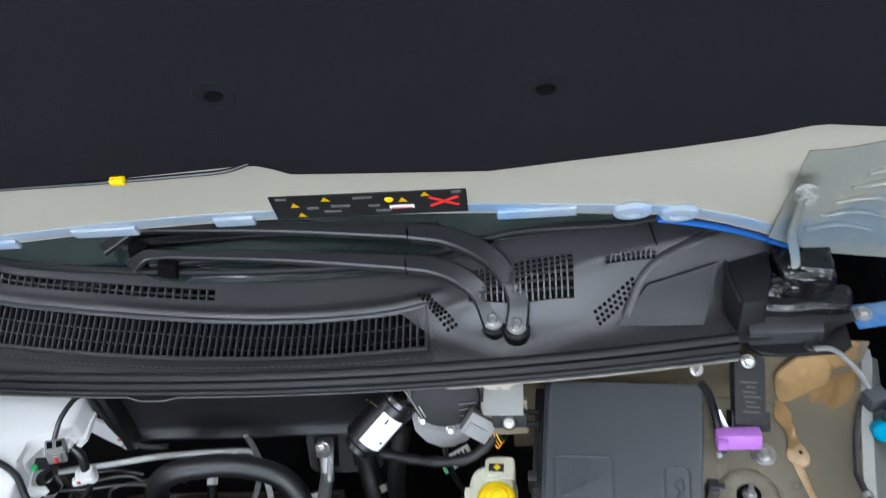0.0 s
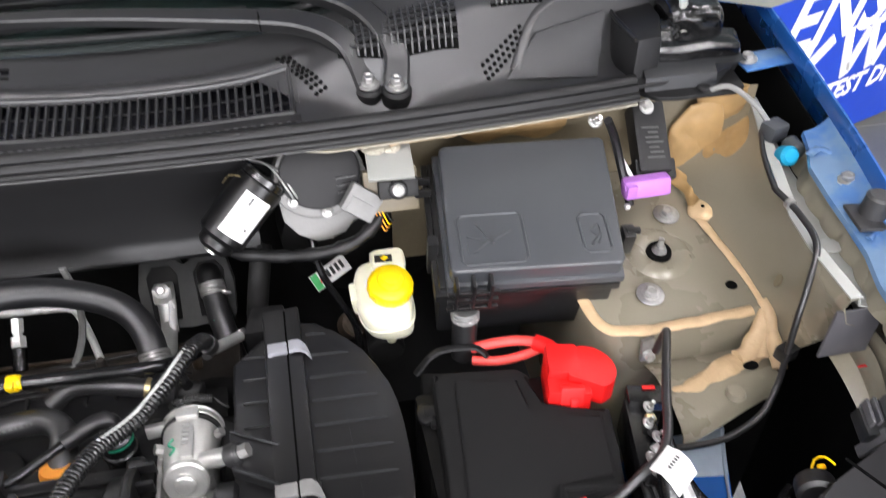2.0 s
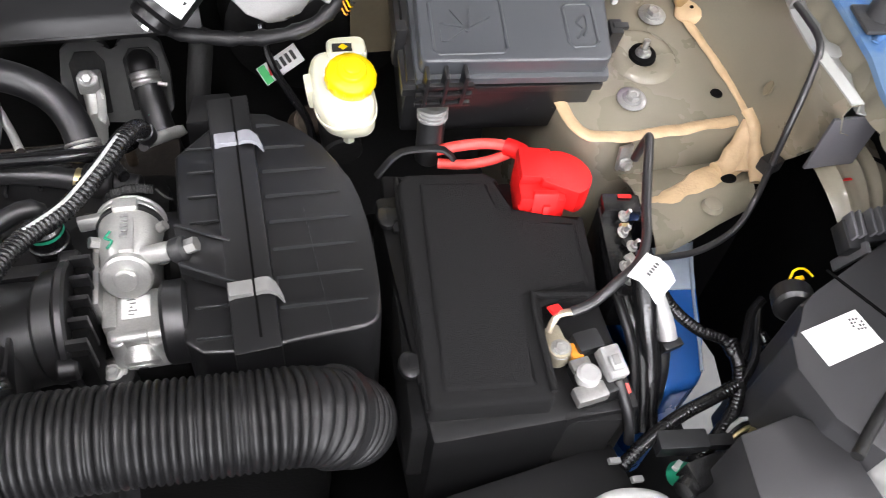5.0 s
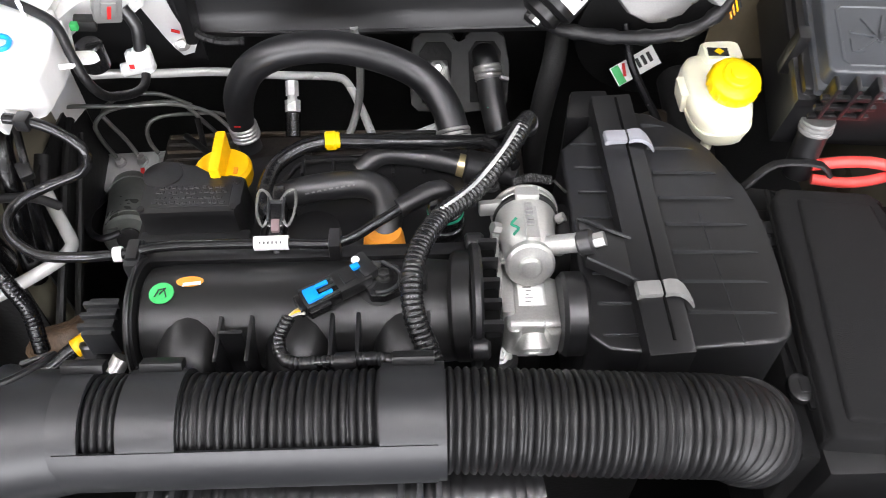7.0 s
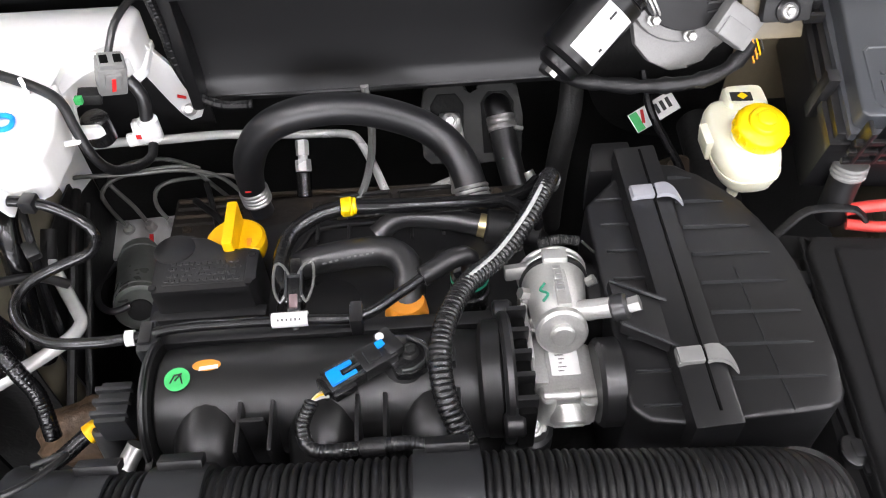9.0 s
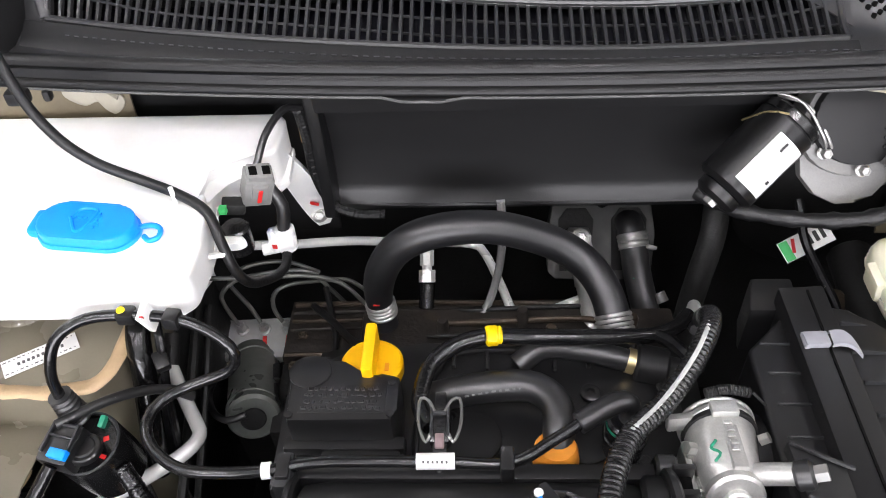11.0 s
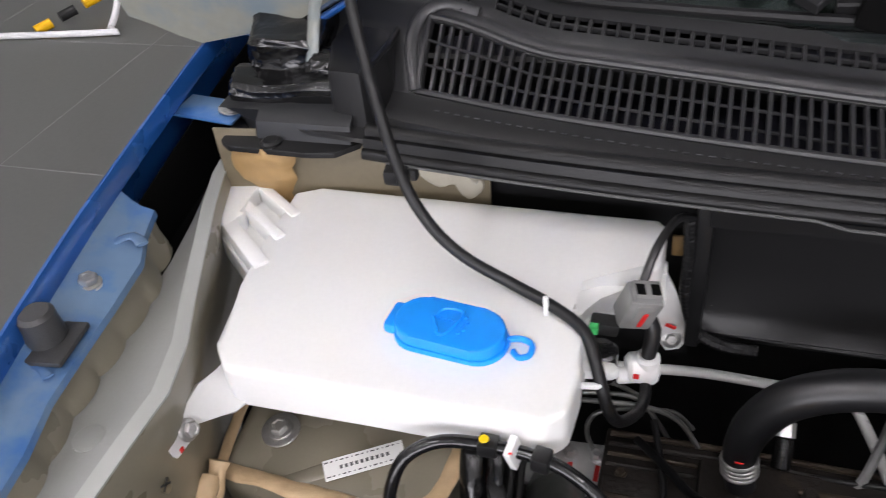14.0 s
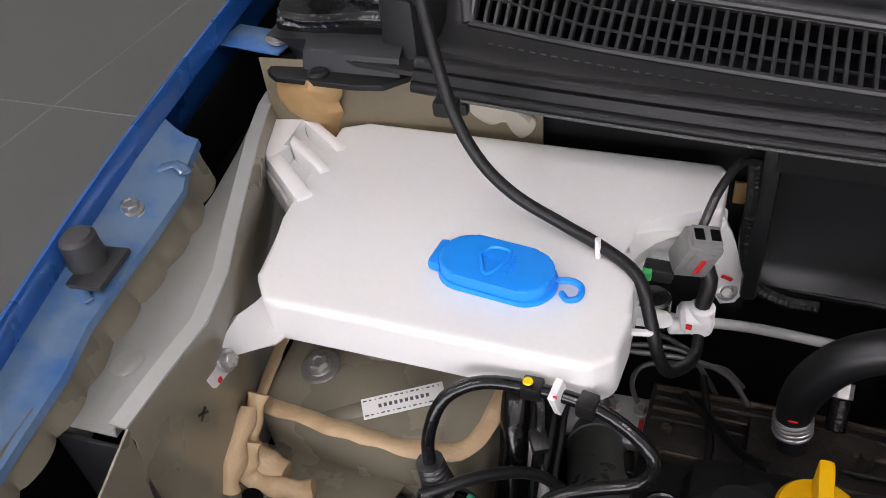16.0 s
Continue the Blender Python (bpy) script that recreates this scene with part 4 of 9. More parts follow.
    part("wall_edge", side(s, loft([[(x - 0.011, y, (0.948 - 0.10 * max(0, 0.44 - y))), (x + 0.0005, y, (0.9485 - 0.10 * max(0, 0.44 - y)))] for y, x in ((0.47 + 0.85 * (y - 0.47) if s and y < 0.47 else y, x) for y, x in top)], 0.0015)), WALL_EDGE, apron, "pale top edge")
    plate = [[(x - 0.010, yi, 0.9445 - 0.10 * max(0, 0.44 - yi)), (x - 0.0125, yi, 0.937 - 0.10 * max(0, 0.44 - yi)), (xo, y, 0.929), (xo - 0.002, y, 0.90)] for (y, yi, x), xo in zip([(max(y, 0.416) if s else y, max(y, 0.416) if s else y, x) for y, x in top], (-0.630, -0.625, -0.614, -0.603, -0.596, -0.592, -0.586, -0.578, -0.570))]
    part("plate", side(s, loft(plate, 0.0015)), PALE, apron, "pale grey primer plate")
    part("plate_end", side(s, box((-0.5600, 0.4165, 0.9015), (0.047, 0.003, 0.056), (0, 0, 0), bev=0.001) if s else box((-0.547, 0.402, 0.896), (0.048, 0.003, 0.062), (0, 0, 3), bev=0.001)), FLANGE_GREY if s else PLASTIC_GREY, apron)
    part("plate_plug", side(s, lathe([(0.010, 0), (0.010, 0.0012), (0.008, 0.002)], at=(-0.573, 0.490, 0.9335) if s else (-0.557, 0.450, 0.9325), seg=20)), PALE, apron)
    if not s:
        part("front_web", side(s, loft([[(-0.519, 0.405, 0.944), (-0.521, 0.36, 0.92), (-0.53, 0.30, 0.86)], [(-0.531, 0.405, 0.85), (-0.52, 0.355, 0.84), (-0.53, 0.30, 0.80)], [(-0.531, 0.405, 0.76), (-0.50, 0.34, 0.74), (-0.50, 0.28, 0.70)]], 0.0015)), PRIMER, apron)

    # two added black sheets fill the gap with the darkness that shade gives it
    part("dark_well", side(s, join(box((-0.640, 0.83, 0.90), (0.07, 0.42, 0.01), bev=0), box((-0.672, 0.80, 0.905), (0.004, 0.40, 0.07), (0, 0, 4), bev=0))), VOID, apron, "added black sheets for the shade in the gap beside the fender")

    tower = thing("strut_tower", (sx(-0.45), 0.58, 0.6), "olive primer suspension tower with tan sealed edges", "strut tower", "strut towers")
    def lift(x, y):
        return 0.15 * (y - 0.48) - 0.06 * max(0, abs(x + 0.455) - 0.05)
    out = [(-0.535 - 0.017 * s, 0.72), (-0.535 - 0.017 * s, 0.504), (-0.40, 0.500), (-0.383, 0.506), (-0.373, 0.523), (-0.368, 0.552), (-0.366, 0.72)]
    zt = 0.839 if s else 0.832

    def drop(bm):
        bm.transform(Matrix.Translation((0, 0, zt - 0.842)))
        return side(s, bm)
    bm = prism(out, 0.60, zt, bev=0.010, seg=3)
    bmesh.ops.triangulate(bm, faces=[f for f in bm.faces if len(f.verts) > 4])
    for v in bm.verts:
        if v.co.z > 0.79:
            v.co.z += lift(v.co.x, v.co.y)
    part("shell", side(s, bm), PRIMER, tower)
    # raised ring round the strut
    zc = zt + lift(-0.466, 0.592)
    part("strut_ring", side(s, lathe([(0.036, -0.004), (0.031, 0.0010), (0.026, 0.0022), (0.019, 0.0015), (0.013, -0.001)], at=(-0.466, 0.592, zc), rot=(8.5, 0, 0), seg=36)), PRIMER, tower)
    part("strut_hole", side(s, lathe([(0.0135, -0.001), (0.0128, 0.0026), (0.002, 0.0022)], at=(-0.466, 0.592, zc), rot=(8.5, 0, 0), seg=28)), VOID, tower, "dark strut hole")
    part("strut_nut", side(s, join(bolt((-0.466, 0.592, zc + 0.002), 0.006, washer=1.3), cyl((-0.466, 0.592, zc + 0.004), (-0.466, 0.592, zc + 0.018), 0.003))), STEEL, tower)
    bolts = ((0.563, 0.640), (0.507, 0.541)) if s else ((-0.500, 0.543),)
    for x, y in bolts:
        xx = 0.07 - x if s else x
        part("bolt", bolt((x, y, zt + 0.001 + lift(xx, y)), 0.0070, (8.5, 0, 0), washer=2.0), STEEL, tower, "plated bolt with wide washer")
    for x, y in ((-0.524, 0.540),) if s else ():
        part("drain_hole", side(s, lathe([(0.006, 0), (0.0055, 0.0012)], at=(x, y, zt + lift(x, y)), seg=16)), VOID, tower)
    # shelf ahead of the tower
    shelf = [[(x, 0.504, 0.790), (x, 0.478, 0.802), (x, 0.44 + d * 0.6, 0.806), (x, 0.418 + d, 0.802), (x, 0.408 + d, 0.796), (x, 0.404 + d, 0.786)] for x, d in ((-0.545, 0.044 * s), (-0.50, 0.028 * s), (-0.46, 0.012 * s), (-0.425, 0.0))]
    part("shelf", side(s, loft(shelf, 0.0015)), PRIMER, tower)
    # added black sheet in place of the shade under the shelf
    part("dark_front", side(s, box((-0.485, 0.450, 0.69), (0.12, 0.004, 0.19), bev=0)), VOID, tower, "added black sheet for the shade below the shelf")
    part("shelf_hole", side(s, lathe([(0.008, 0), (0.0075, 0.0015)], at=(-0.520, 0.469, 0.8055) if s else (-0.515, 0.455, 0.8055), seg=18, flat=(1, 0.7))), VOID, tower)
    part("shelf_boss", side(s, lathe([(0.010, -0.002), (0.008, 0.003), (0.003, 0.004)], at=(-0.49, 0.440, 0.806), seg=20)), PRIMER, tower)
    # seam sealant
    if not s:
        part("swage", drop(tube([(-0.488, 0.506, 0.8440), (-0.474, 0.513, 0.8452), (-0.44, 0.532, 0.8482), (-0.418, 0.544, 0.8495)], 0.0065, seg=12, flat=0.26)), PRIMER, tower)
    part("seam", drop(lumps([(-0.532, 0.509, 0.843), (-0.486, 0.5045, 0.846), (-0.44, 0.502, 0.846), (-0.40, 0.504, 0.845), (-0.382, 0.512, 0.845), (-0.3735, 0.530, 0.847), (-0.369, 0.57, 0.852)], 0.0064, 3, 0.05, 0.40)), SEALANT, tower, "tan sealant bead")
    part("seam", drop(lumps([(-0.546, 0.512, 0.846), (-0.545, 0.528, 0.849), (-0.541, 0.56, 0.854), (-0.532, 0.60, 0.861), (-0.526, 0.63, 0.866)] if s else [(-0.533, 0.512, 0.845), (-0.536, 0.528, 0.848), (-0.540, 0.56, 0.852), (-0.546, 0.61, 0.862), (-0.548, 0.63, 0.866)], 0.0046, 5, 0.05, 0.5)), SEALANT, tower)
    part("seam", drop(lumps([(-0.434, 0.452, 0.803), (-0.47, 0.462, 0.805), (-0.50, 0.473, 0.806), (-0.522, 0.482, 0.807), (-0.534 - 0.010 * s, 0.490, 0.812)], 0.0095 + 0.0025 * s, 7, 0.10, 0.40)), SEALANT, tower)
    if s:
        part("smear", side(s, lumps([(-0.546, 0.514, zt + 0.007), (-0.5465, 0.500, 0.842), (-0.5465, 0.486, 0.829), (-0.546, 0.471, 0.816), (-0.545, 0.458, 0.808)], 0.0080, 12, 0.35, 0.8, seg=14, step=0.002)), SEALANT, tower, "hand-smeared tan sealant")
        part("smear", side(s, lumps([(-0.546, 0.506, zt + 0.002), (-0.5405, 0.497, 0.829), (-0.533, 0.489, 0.817), (-0.522, 0.483, 0.810), (-0.510, 0.478, 0.808)], 0.0092, 23, 0.35, 0.7, seg=14, step=0.002)), SEALANT, tower)
        part("smear", side(s, lumps([(-0.5455, 0.492, 0.830), (-0.540, 0.482, 0.818), (-0.537, 0.472, 0.811)], 0.0090, 29, 0.3, 0.6, seg=14, step=0.002)), SEALANT, tower)
    else:
        part("smear", side(s, lumps([(-0.5255, 0.503, 0.852), (-0.5250, 0.492, 0.842), (-0.5235, 0.483, 0.829), (-0.519, 0.478, 0.817), (-0.510, 0.475, 0.810), (-0.500, 0.474, 0.807)], 0.0095, 12, 0.40, 0.8, seg=14, step=0.002)), SEALANT, tower, "hand-smeared tan sealant")
        part("smear", side(s, lumps([(-0.5262, 0.492, 0.850), (-0.5268, 0.478, 0.842), (-0.5268, 0.466, 0.832), (-0.5268, 0.456, 0.820), (-0.5260, 0.452, 0.811)], 0.0080, 15, 0.45, 0.9, seg=14, step=0.002)), SEALANT, tower)
        part("smear", side(s, lumps([(-0.5255, 0.480, 0.832), (-0.5262, 0.470, 0.822), (-0.522, 0.466, 0.812), (-0.510, 0.464, 0.8075), (-0.492, 0.466, 0.8065), (-0.475, 0.470, 0.8065)], 0.0100, 18, 0.40, 0.6, seg=14, step=0.002)), SEALANT, tower)
    if s:
        def on_wall(y, k):
            xt = float(np.interp(y, (0.66, 0.70, 0.72), (-0.588, -0.602, -0.606)))
            return (xt * k + wall_foot(y) * (1 - k) + 0.003, y, 0.937 * k + (0.838 + 0.15 * (y - 0.48)) * (1 - k))
        part("smear", side(s, patch([(0.07 - x, y, z) for x, y, z in ((0.6005, 0.704, 0.957), (0.628, 0.700, 0.962), (0.640, 0.698, 0.940), (0.640, 0.698, 0.906), (0.631, 0.698, 0.888), (0.632, 0.698, 0.868), (0.610, 0.702, 0.866), (0.592, 0.705, 0.882), (0.583, 0.707, 0.922), (0.5916, 0.706, 0.941))], 0.003, 3, 0.8)), BROWN, tower, "brown smeared sealant")
        part("smear", side(s, patch([on_wall(y, k) for y, k in ((0.705, 0.45), (0.705, 0.98), (0.682, 0.99), (0.664, 0.90), (0.660, 0.72), (0.672, 0.58), (0.688, 0.42))], 0.0025, 8, 0.6)), BROWN, tower)
        part("smear", side(s, patch([(0.07 - x, y, 0.842 + 0.15 * (y - 0.48)) for x, y in ((0.592, 0.708), (0.632, 0.706), (0.624, 0.672), (0.620, 0.645), (0.612, 0.628), (0.598, 0.628), (0.5905, 0.642), (0.594, 0.666), (0.585, 0.685))], 0.005, 4, 0.6)), BROWN, tower)
        part("smear", side(s, blob((-0.534, 0.638, 0.866), (0.0165, 0.0155, 0.008), (0, 12, 0), 5, 0.10)), SEALANT, tower)
        part("smear_hole", side(s, lathe([(0.0022, 0), (0.002, 0.001)], at=(-0.530, 0.634, 0.8745), seg=10)), VOID, tower)
    part("wall_plug", side(s, lathe([(0.0075, 0), (0.0070, 0.0015)], at=(-0.5465, 0.505, 0.882) if s else (-0.5250, 0.455, 0.892), rot=(0, 78, 0), seg=20, flat=(1.1, 0.6))), PRIMER_DARK, apron, "brown oval plug")
    for a in () if s else (40, -35):
        part("ink_cross", side(s, box((-0.5229, 0.455, 0.892), (0.0008, 0.009, 0.0012), (a, 0, 0), bev=0)), INK, apron)
    return apron, tower


for s in (0, 1):
    body_side(s)

# ---- firewall ----
fw = thing("firewall", (0.035, 0.75, 0.7), "dark firewall with brown sealed upper edge", "firewall")
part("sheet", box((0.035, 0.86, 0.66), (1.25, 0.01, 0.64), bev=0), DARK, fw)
for s in (0, 1):
    xi = -0.385 if not s else -0.205
    part("corner_sheet", side(s, loft([[(-0.61, 0.715, 0.982 - 0.014 * s), (-0.50, 0.724, 0.982 - 0.014 * s), (-0.44, 0.726, 0.982 - 0.014 * s), (xi, 0.726, 0.982 - 0.016 * s)], [(-0.60, 0.70, 0.93), (-0.50, 0.718, 0.93), (-0.44, 0.722, 0.93), (xi, 0.722, 0.93)], [(-0.59, 0.70, 0.78), (-0.50, 0.715, 0.78), (-0.44, 0.72, 0.78), (xi, 0.72, 0.78)]], 0.002)), PRIMER_DARK, fw, "thin brown primer")
    part("smear", side(s, lumps([(-0.465, 0.719, 0.966), (-0.44, 0.719, 0.962), (-0.41, 0.720, 0.957), (-0.393, 0.720, 0.950)], 0.0045, 21 + s, 0.5, 0.4)), BEIGE, fw, "cream smeared sealant")
    part("smear", side(s, lumps([(-0.567, 0.706, 0.974), (-0.566, 0.708, 0.95), (-0.558, 0.711, 0.915), (-0.55, 0.712, 0.87)], 0.024, 31 + s, 0.2, 0.25)), BROWN, fw, "brown smeared sealant")
part("smear", patch([(0.345, 0.7200, 0.956), (0.395, 0.7200, 0.962), (0.455, 0.7200, 0.960), (0.468, 0.7195, 0.940), (0.440, 0.7195, 0.926), (0.405, 0.7195, 0.934), (0.372, 0.7195, 0.928), (0.350, 0.7198, 0.940)], 0.0025, 14, 0.8), BROWN, fw, "brown smeared sealant")
part("smear", patch([(-0.440, 0.7195, 0.962), (-0.396, 0.7195, 0.953), (-0.390, 0.7190, 0.942), (-0.402, 0.7190, 0.931), (-0.412, 0.7190, 0.944), (-0.425, 0.7192, 0.940), (-0.440, 0.7195, 0.949)], 0.0012, 9, 0.9), BEIGE, fw, "cream smeared sealant")
part("black_sheet", box((-0.31, 0.735, 0.88), (0.16, 0.004, 0.20), bev=0), PLASTIC_DULL, fw)
part("tan_edge", box((-0.243, 0.722, 0.905), (0.012, 0.003, 0.018), bev=0.001), BROWN, fw)
part("upper_flange", loft([[(x, seal_y(x) + (0.002 if x > 0.2 else 0.014), 0.977), (x, seal_y(x) + 0.034, 0.979)] for x in SX], 0.002), BEIGE, fw, "beige painted flange")
part("flange_sealant", lumps([(x, seal_y(x) + 0.014, 0.972) for x in (0.27, 0.29, 0.32, 0.38, 0.44, 0.50)], 0.006, 41, 0.35, 0.6, step=0.008), SEALANT, fw)
pad = thing("firewall_pad", (-0.05, 0.71, 0.83), "black moulded insulation panel on the firewall", "insulation panel")
part("panel", loft([[(x, 0.690, 0.977), (x, 0.694, 0.950), (x, 0.712, 0.944), (x, 0.722, 0.90), (x, 0.7215, 0.850), (x, 0.718, 0.840), (x, 0.713, 0.833), (x, 0.716, 0.826), (x, 0.73, 0.822)] for x in (-0.225, -0.222, -0.1, 0.02, 0.118, 0.13)], 0.003), PAD, pad)
part("panel_end", box((-0.228, 0.708, 0.905), (0.012, 0.03, 0.15), bev=0.004), PLASTIC, pad)
part("lower_lip", tube([(-0.222, 0.713, 0.832), (-0.1, 0.712, 0.830), (0.125, 0.712, 0.832)], 0.003, seg=8, step=0.03), PLASTIC, pad)

# ---- closing panels of the engine bay ----
tray = thing("undertray", (0.035, 0.45, 0.32), "black tray under the engine bay with front support", "undertray", kind="structure")
# tray in the gap near-black: the dark depth of the bay is its colour
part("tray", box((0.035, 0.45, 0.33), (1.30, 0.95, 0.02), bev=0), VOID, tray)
part("support", join(box((0.035, 0.045, 0.58), (1.15, 0.03, 0.50), bev=0.005), box((0.035, 0.06, 0.80), (1.05, 0.07, 0.03), bev=0.006)), DARK, tray)

# ---- washer tank ----
tank = thing("washer_tank", (-0.39, 0.6, 0.75), "white translucent washer fluid tank with blue cap", "washer tank")


def tank_body():
    out = [(-0.542, 0.702), (-0.538, 0.650), (-0.532, 0.590), (-0.522, 0.536), (-0.506, 0.517), (-0.302, 0.517), (-0.291, 0.528), (-0.289, 0.560), (-0.293, 0.590), (-0.298, 0.610), (-0.306, 0.622), (-0.306, 0.640), (-0.290, 0.650), (-0.262, 0.654), (-0.253, 0.662), (-0.252, 0.703), (-0.259, 0.711), (-0.522, 0.712)]
    return prism(out, 0.903, 0.934, bev=0.008, seg=4, tilt=lambda x, y: 0.015 * (y - 0.6))


part("body", tank_body(), WHITE, tank, sharp=60)
part("lower_body", prism([(-0.52, 0.700), (-0.50, 0.64), (-0.38, 0.64), (-0.36, 0.66), (-0.35, 0.69)], 0.76, 0.896, bev=0.002), WHITE, tank)
part("seam_rim", prism([(-0.546, 0.704), (-0.540, 0.640), (-0.526, 0.536), (-0.507, 0.518), (-0.308, 0.520), (-0.295, 0.527), (-0.290, 0.560), (-0.291, 0.600), (-0.300, 0.624), (-0.286, 0.644), (-0.256, 0.648), (-0.248, 0.662), (-0.250, 0.702), (-0.266, 0.714), (-0.524, 0.715)], 0.899, 0.905, bev=0.002), WHITE, tank)
part("pump_pocket", prism([(-0.325, 0.600), (-0.300, 0.603), (-0.297, 0.612), (-0.301, 0.626), (-0.292, 0.641), (-0.270, 0.647), (-0.257, 0.655), (-0.258, 0.668), (-0.325, 0.668)], 0.900, 0.921, bev=0.010, seg=5), WHITE, tank, sharp=60)
# ribbed lug at the rear corner
lug = part("rear_lug", join(prism([(-0.530, 0.604), (-0.590, 0.656), (-0.601, 0.668), (-0.610, 0.700), (-0.600, 0.718), (-0.584, 0.720), (-0.525, 0.678)], 0.900, 0.921, bev=0.003),
    prism([(-0.578, 0.650), (-0.596, 0.664), (-0.610, 0.698), (-0.602, 0.717), (-0.586, 0.721), (-0.572, 0.712), (-0.580, 0.692), (-0.570, 0.668)], 0.905, 0.936, bev=0.004)), WHITE, tank, sharp=50)
for a, b, w in (((-0.526, 0.612), (-0.584, 0.662), 0.013), ((-0.526, 0.644), (-0.588, 0.690), 0.009), ((-0.526, 0.672), (-0.584, 0.714), 0.009)):
    d = Vector((b[0] - a[0], b[1] - a[1]))
    part("fin", box(((a[0] + b[0]) / 2, (a[1] + b[1]) / 2, 0.920), (d.length, w, 0.032), (0, 2, math.degrees(math.atan2(d.y, d.x))), bev=0.003), WHITE, lug)
# leg to the front bolt
leg = part("front_leg", loft([[(-0.52, 0.465, 0.912), (-0.52, 0.469, 0.9)], [(-0.52, 0.467, 0.92), (-0.52, 0.483, 0.899)], [(-0.521, 0.484, 0.922), (-0.519, 0.492, 0.905)], [(-0.522, 0.509, 0.923), (-0.511, 0.503, 0.901)], [(-0.521, 0.529, 0.917), (-0.501, 0.511, 0.901)], [(-0.52, 0.575, 0.912), (-0.494, 0.524, 0.904)]], 0.004), WHITE, tank)
part("leg_bolt", bolt((-0.518, 0.483, 0.911), 0.0054, (0, 68, 0), washer=1.4), STEEL, leg, "plated bolt")
leg2 = part("side_leg", loft([[(-0.272, 0.686, 0.912), (-0.254, 0.692, 0.912)], [(-0.266, 0.696, 0.88), (-0.244, 0.703, 0.882)], [(-0.258, 0.710, 0.835), (-0.235, 0.718, 0.838)], [(-0.253, 0.716, 0.815), (-0.232, 0.723, 0.817)], [(-0.248, 0.720, 0.803), (-0.238, 0.723, 0.804)]], 0.006), WHITE, tank)
part("leg_bolt", bolt((-0.243, 0.711, 0.820), 0.005, (66, 0, 10), washer=1.6), STEEL, leg2, "plated bolt")
part("marker_tick", box((-0.244, 0.7055, 0.838), (0.008, 0.001, 0.004), (20, 20, 0), bev=0), INK_RED, tank, "red paint mark")
part("marker_tick", box((-0.5165, 0.4715, 0.9065), (0.001, 0.003, 0.003), bev=0), INK_RED, tank, "red paint dot")
part("marker_tick", box((-0.604, 0.722, 0.9505), (0.002, 0.012, 0.001), (0, 0, 10), bev=0), INK_RED, tank, "red paint mark")
# pump pocket and spout
part("spout", prism([(-0.296, 0.585), (-0.274, 0.587), (-0.269, 0.592), (-0.274, 0.597), (-0.298, 0.597)], 0.898, 0.905, bev=0.003), WHITE, tank)
part("hose_prong", cyl((-0.318, 0.602, 0.928), (-0.318, 0.601, 0.949), 0.0018), WHITE, tank)
part("hose_prong", box((-0.284, 0.566, 0.914), (0.013, 0.003, 0.004), (0, 0, 10), bev=0.001), WHITE, tank)

cap_c = Vector((-0.372, 0.571, 0.9345))
CM = pose(*cap_c, 2, 1, -6) @ Matrix.Diagonal((0.88, 0.93, 0.95, 1))


def stadium(a, r, n=12):
    return [(a + r * math.cos(t), r * math.sin(t)) for t in (radians(-90 + 180 * k / n) for k in range(n + 1))] + [(-a + r * math.cos(t), r * math.sin(t)) for t in (radians(90 + 180 * k / n) for k in range(n + 1))]


bm = join(prism(stadium(0.0214, 0.0195), -0.003, 0.0125, bev=0.0042, seg=4), prism(stadium(0.0225, 0.0205), -0.003, 0.0035, bev=0.001), box((-0.0425, 0.0, 0.005), (0.010, 0.024, 0.009), bev=0.0035))
bm.transform(CM)
cap = part("cap", bm, CAP_BLUE, tank, "bright blue oblong cap with moulded wiper symbol")
bm = join(tube([(0.038, 0.006, 0.002), (0.050, 0.008, 0.004), (0.058, 0.006, 0.003), (0.059, -0.002, 0.002), (0.053, -0.006, 0.002), (0.047, -0.002, 0.002)], 0.0022, seg=8, step=0.002))
bm.transform(CM)
part("strap_loop", bm, CAP_BLUE, cap)
sym = [tube([(-0.014 + 0.003, 0.002, 0.0131), (-0.009, 0.010, 0.0131), (0.0, 0.0125, 0.0131), (0.007, 0.009, 0.0131), (0.0015, -0.0095, 0.0131), (-0.003, -0.012, 0.0131), (-0.006, -0.0085, 0.0131), (-0.013, 0.002, 0.0131)], 0.0015, seg=6, step=0.002)]
for i in range(4):
    sym.append(box((-0.009 + 0.0045 * i, 0.002, 0.0131), (0.0026, 0.0012, 0.0018), bev=0))
for i in range(5):
    sym.append(box((0.010 + 0.0022 * (i % 2), -0.007 + 0.0035 * i, 0.0131), (0.0019, 0.0025, 0.0018), (0, 0, 30 * (i % 2)), bev=0))
bm = join(*sym)
bm.transform(CM)
part("moulded_symbol", bm, CAP_BLUE, cap)

pump = thing("washer_pump_connector", (-0.268, 0.635, 0.90), "grey plastic connector with cable at the tank", "connector")
PM = pose(-0.264, 0.629, 0.926, 16, 14, 22)
bm = join(box((0, 0, 0), (0.022, 0.018, 0.030), bev=0.002), box((0, -0.010, 0.004), (0.012, 0.004, 0.016), bev=0.001), box((0, 0, 0.016), (0.018, 0.014, 0.006), bev=0.001))
bm.transform(PM)
housing = part("housing", bm, GREY_PLASTIC, pump)
bm = box((0, -0.0125, 0.002), (0.003, 0.001, 0.014), (0, 0, 12), bev=0)
bm.transform(PM)
part("marker_tick", bm, INK_RED, pump, "red paint mark")
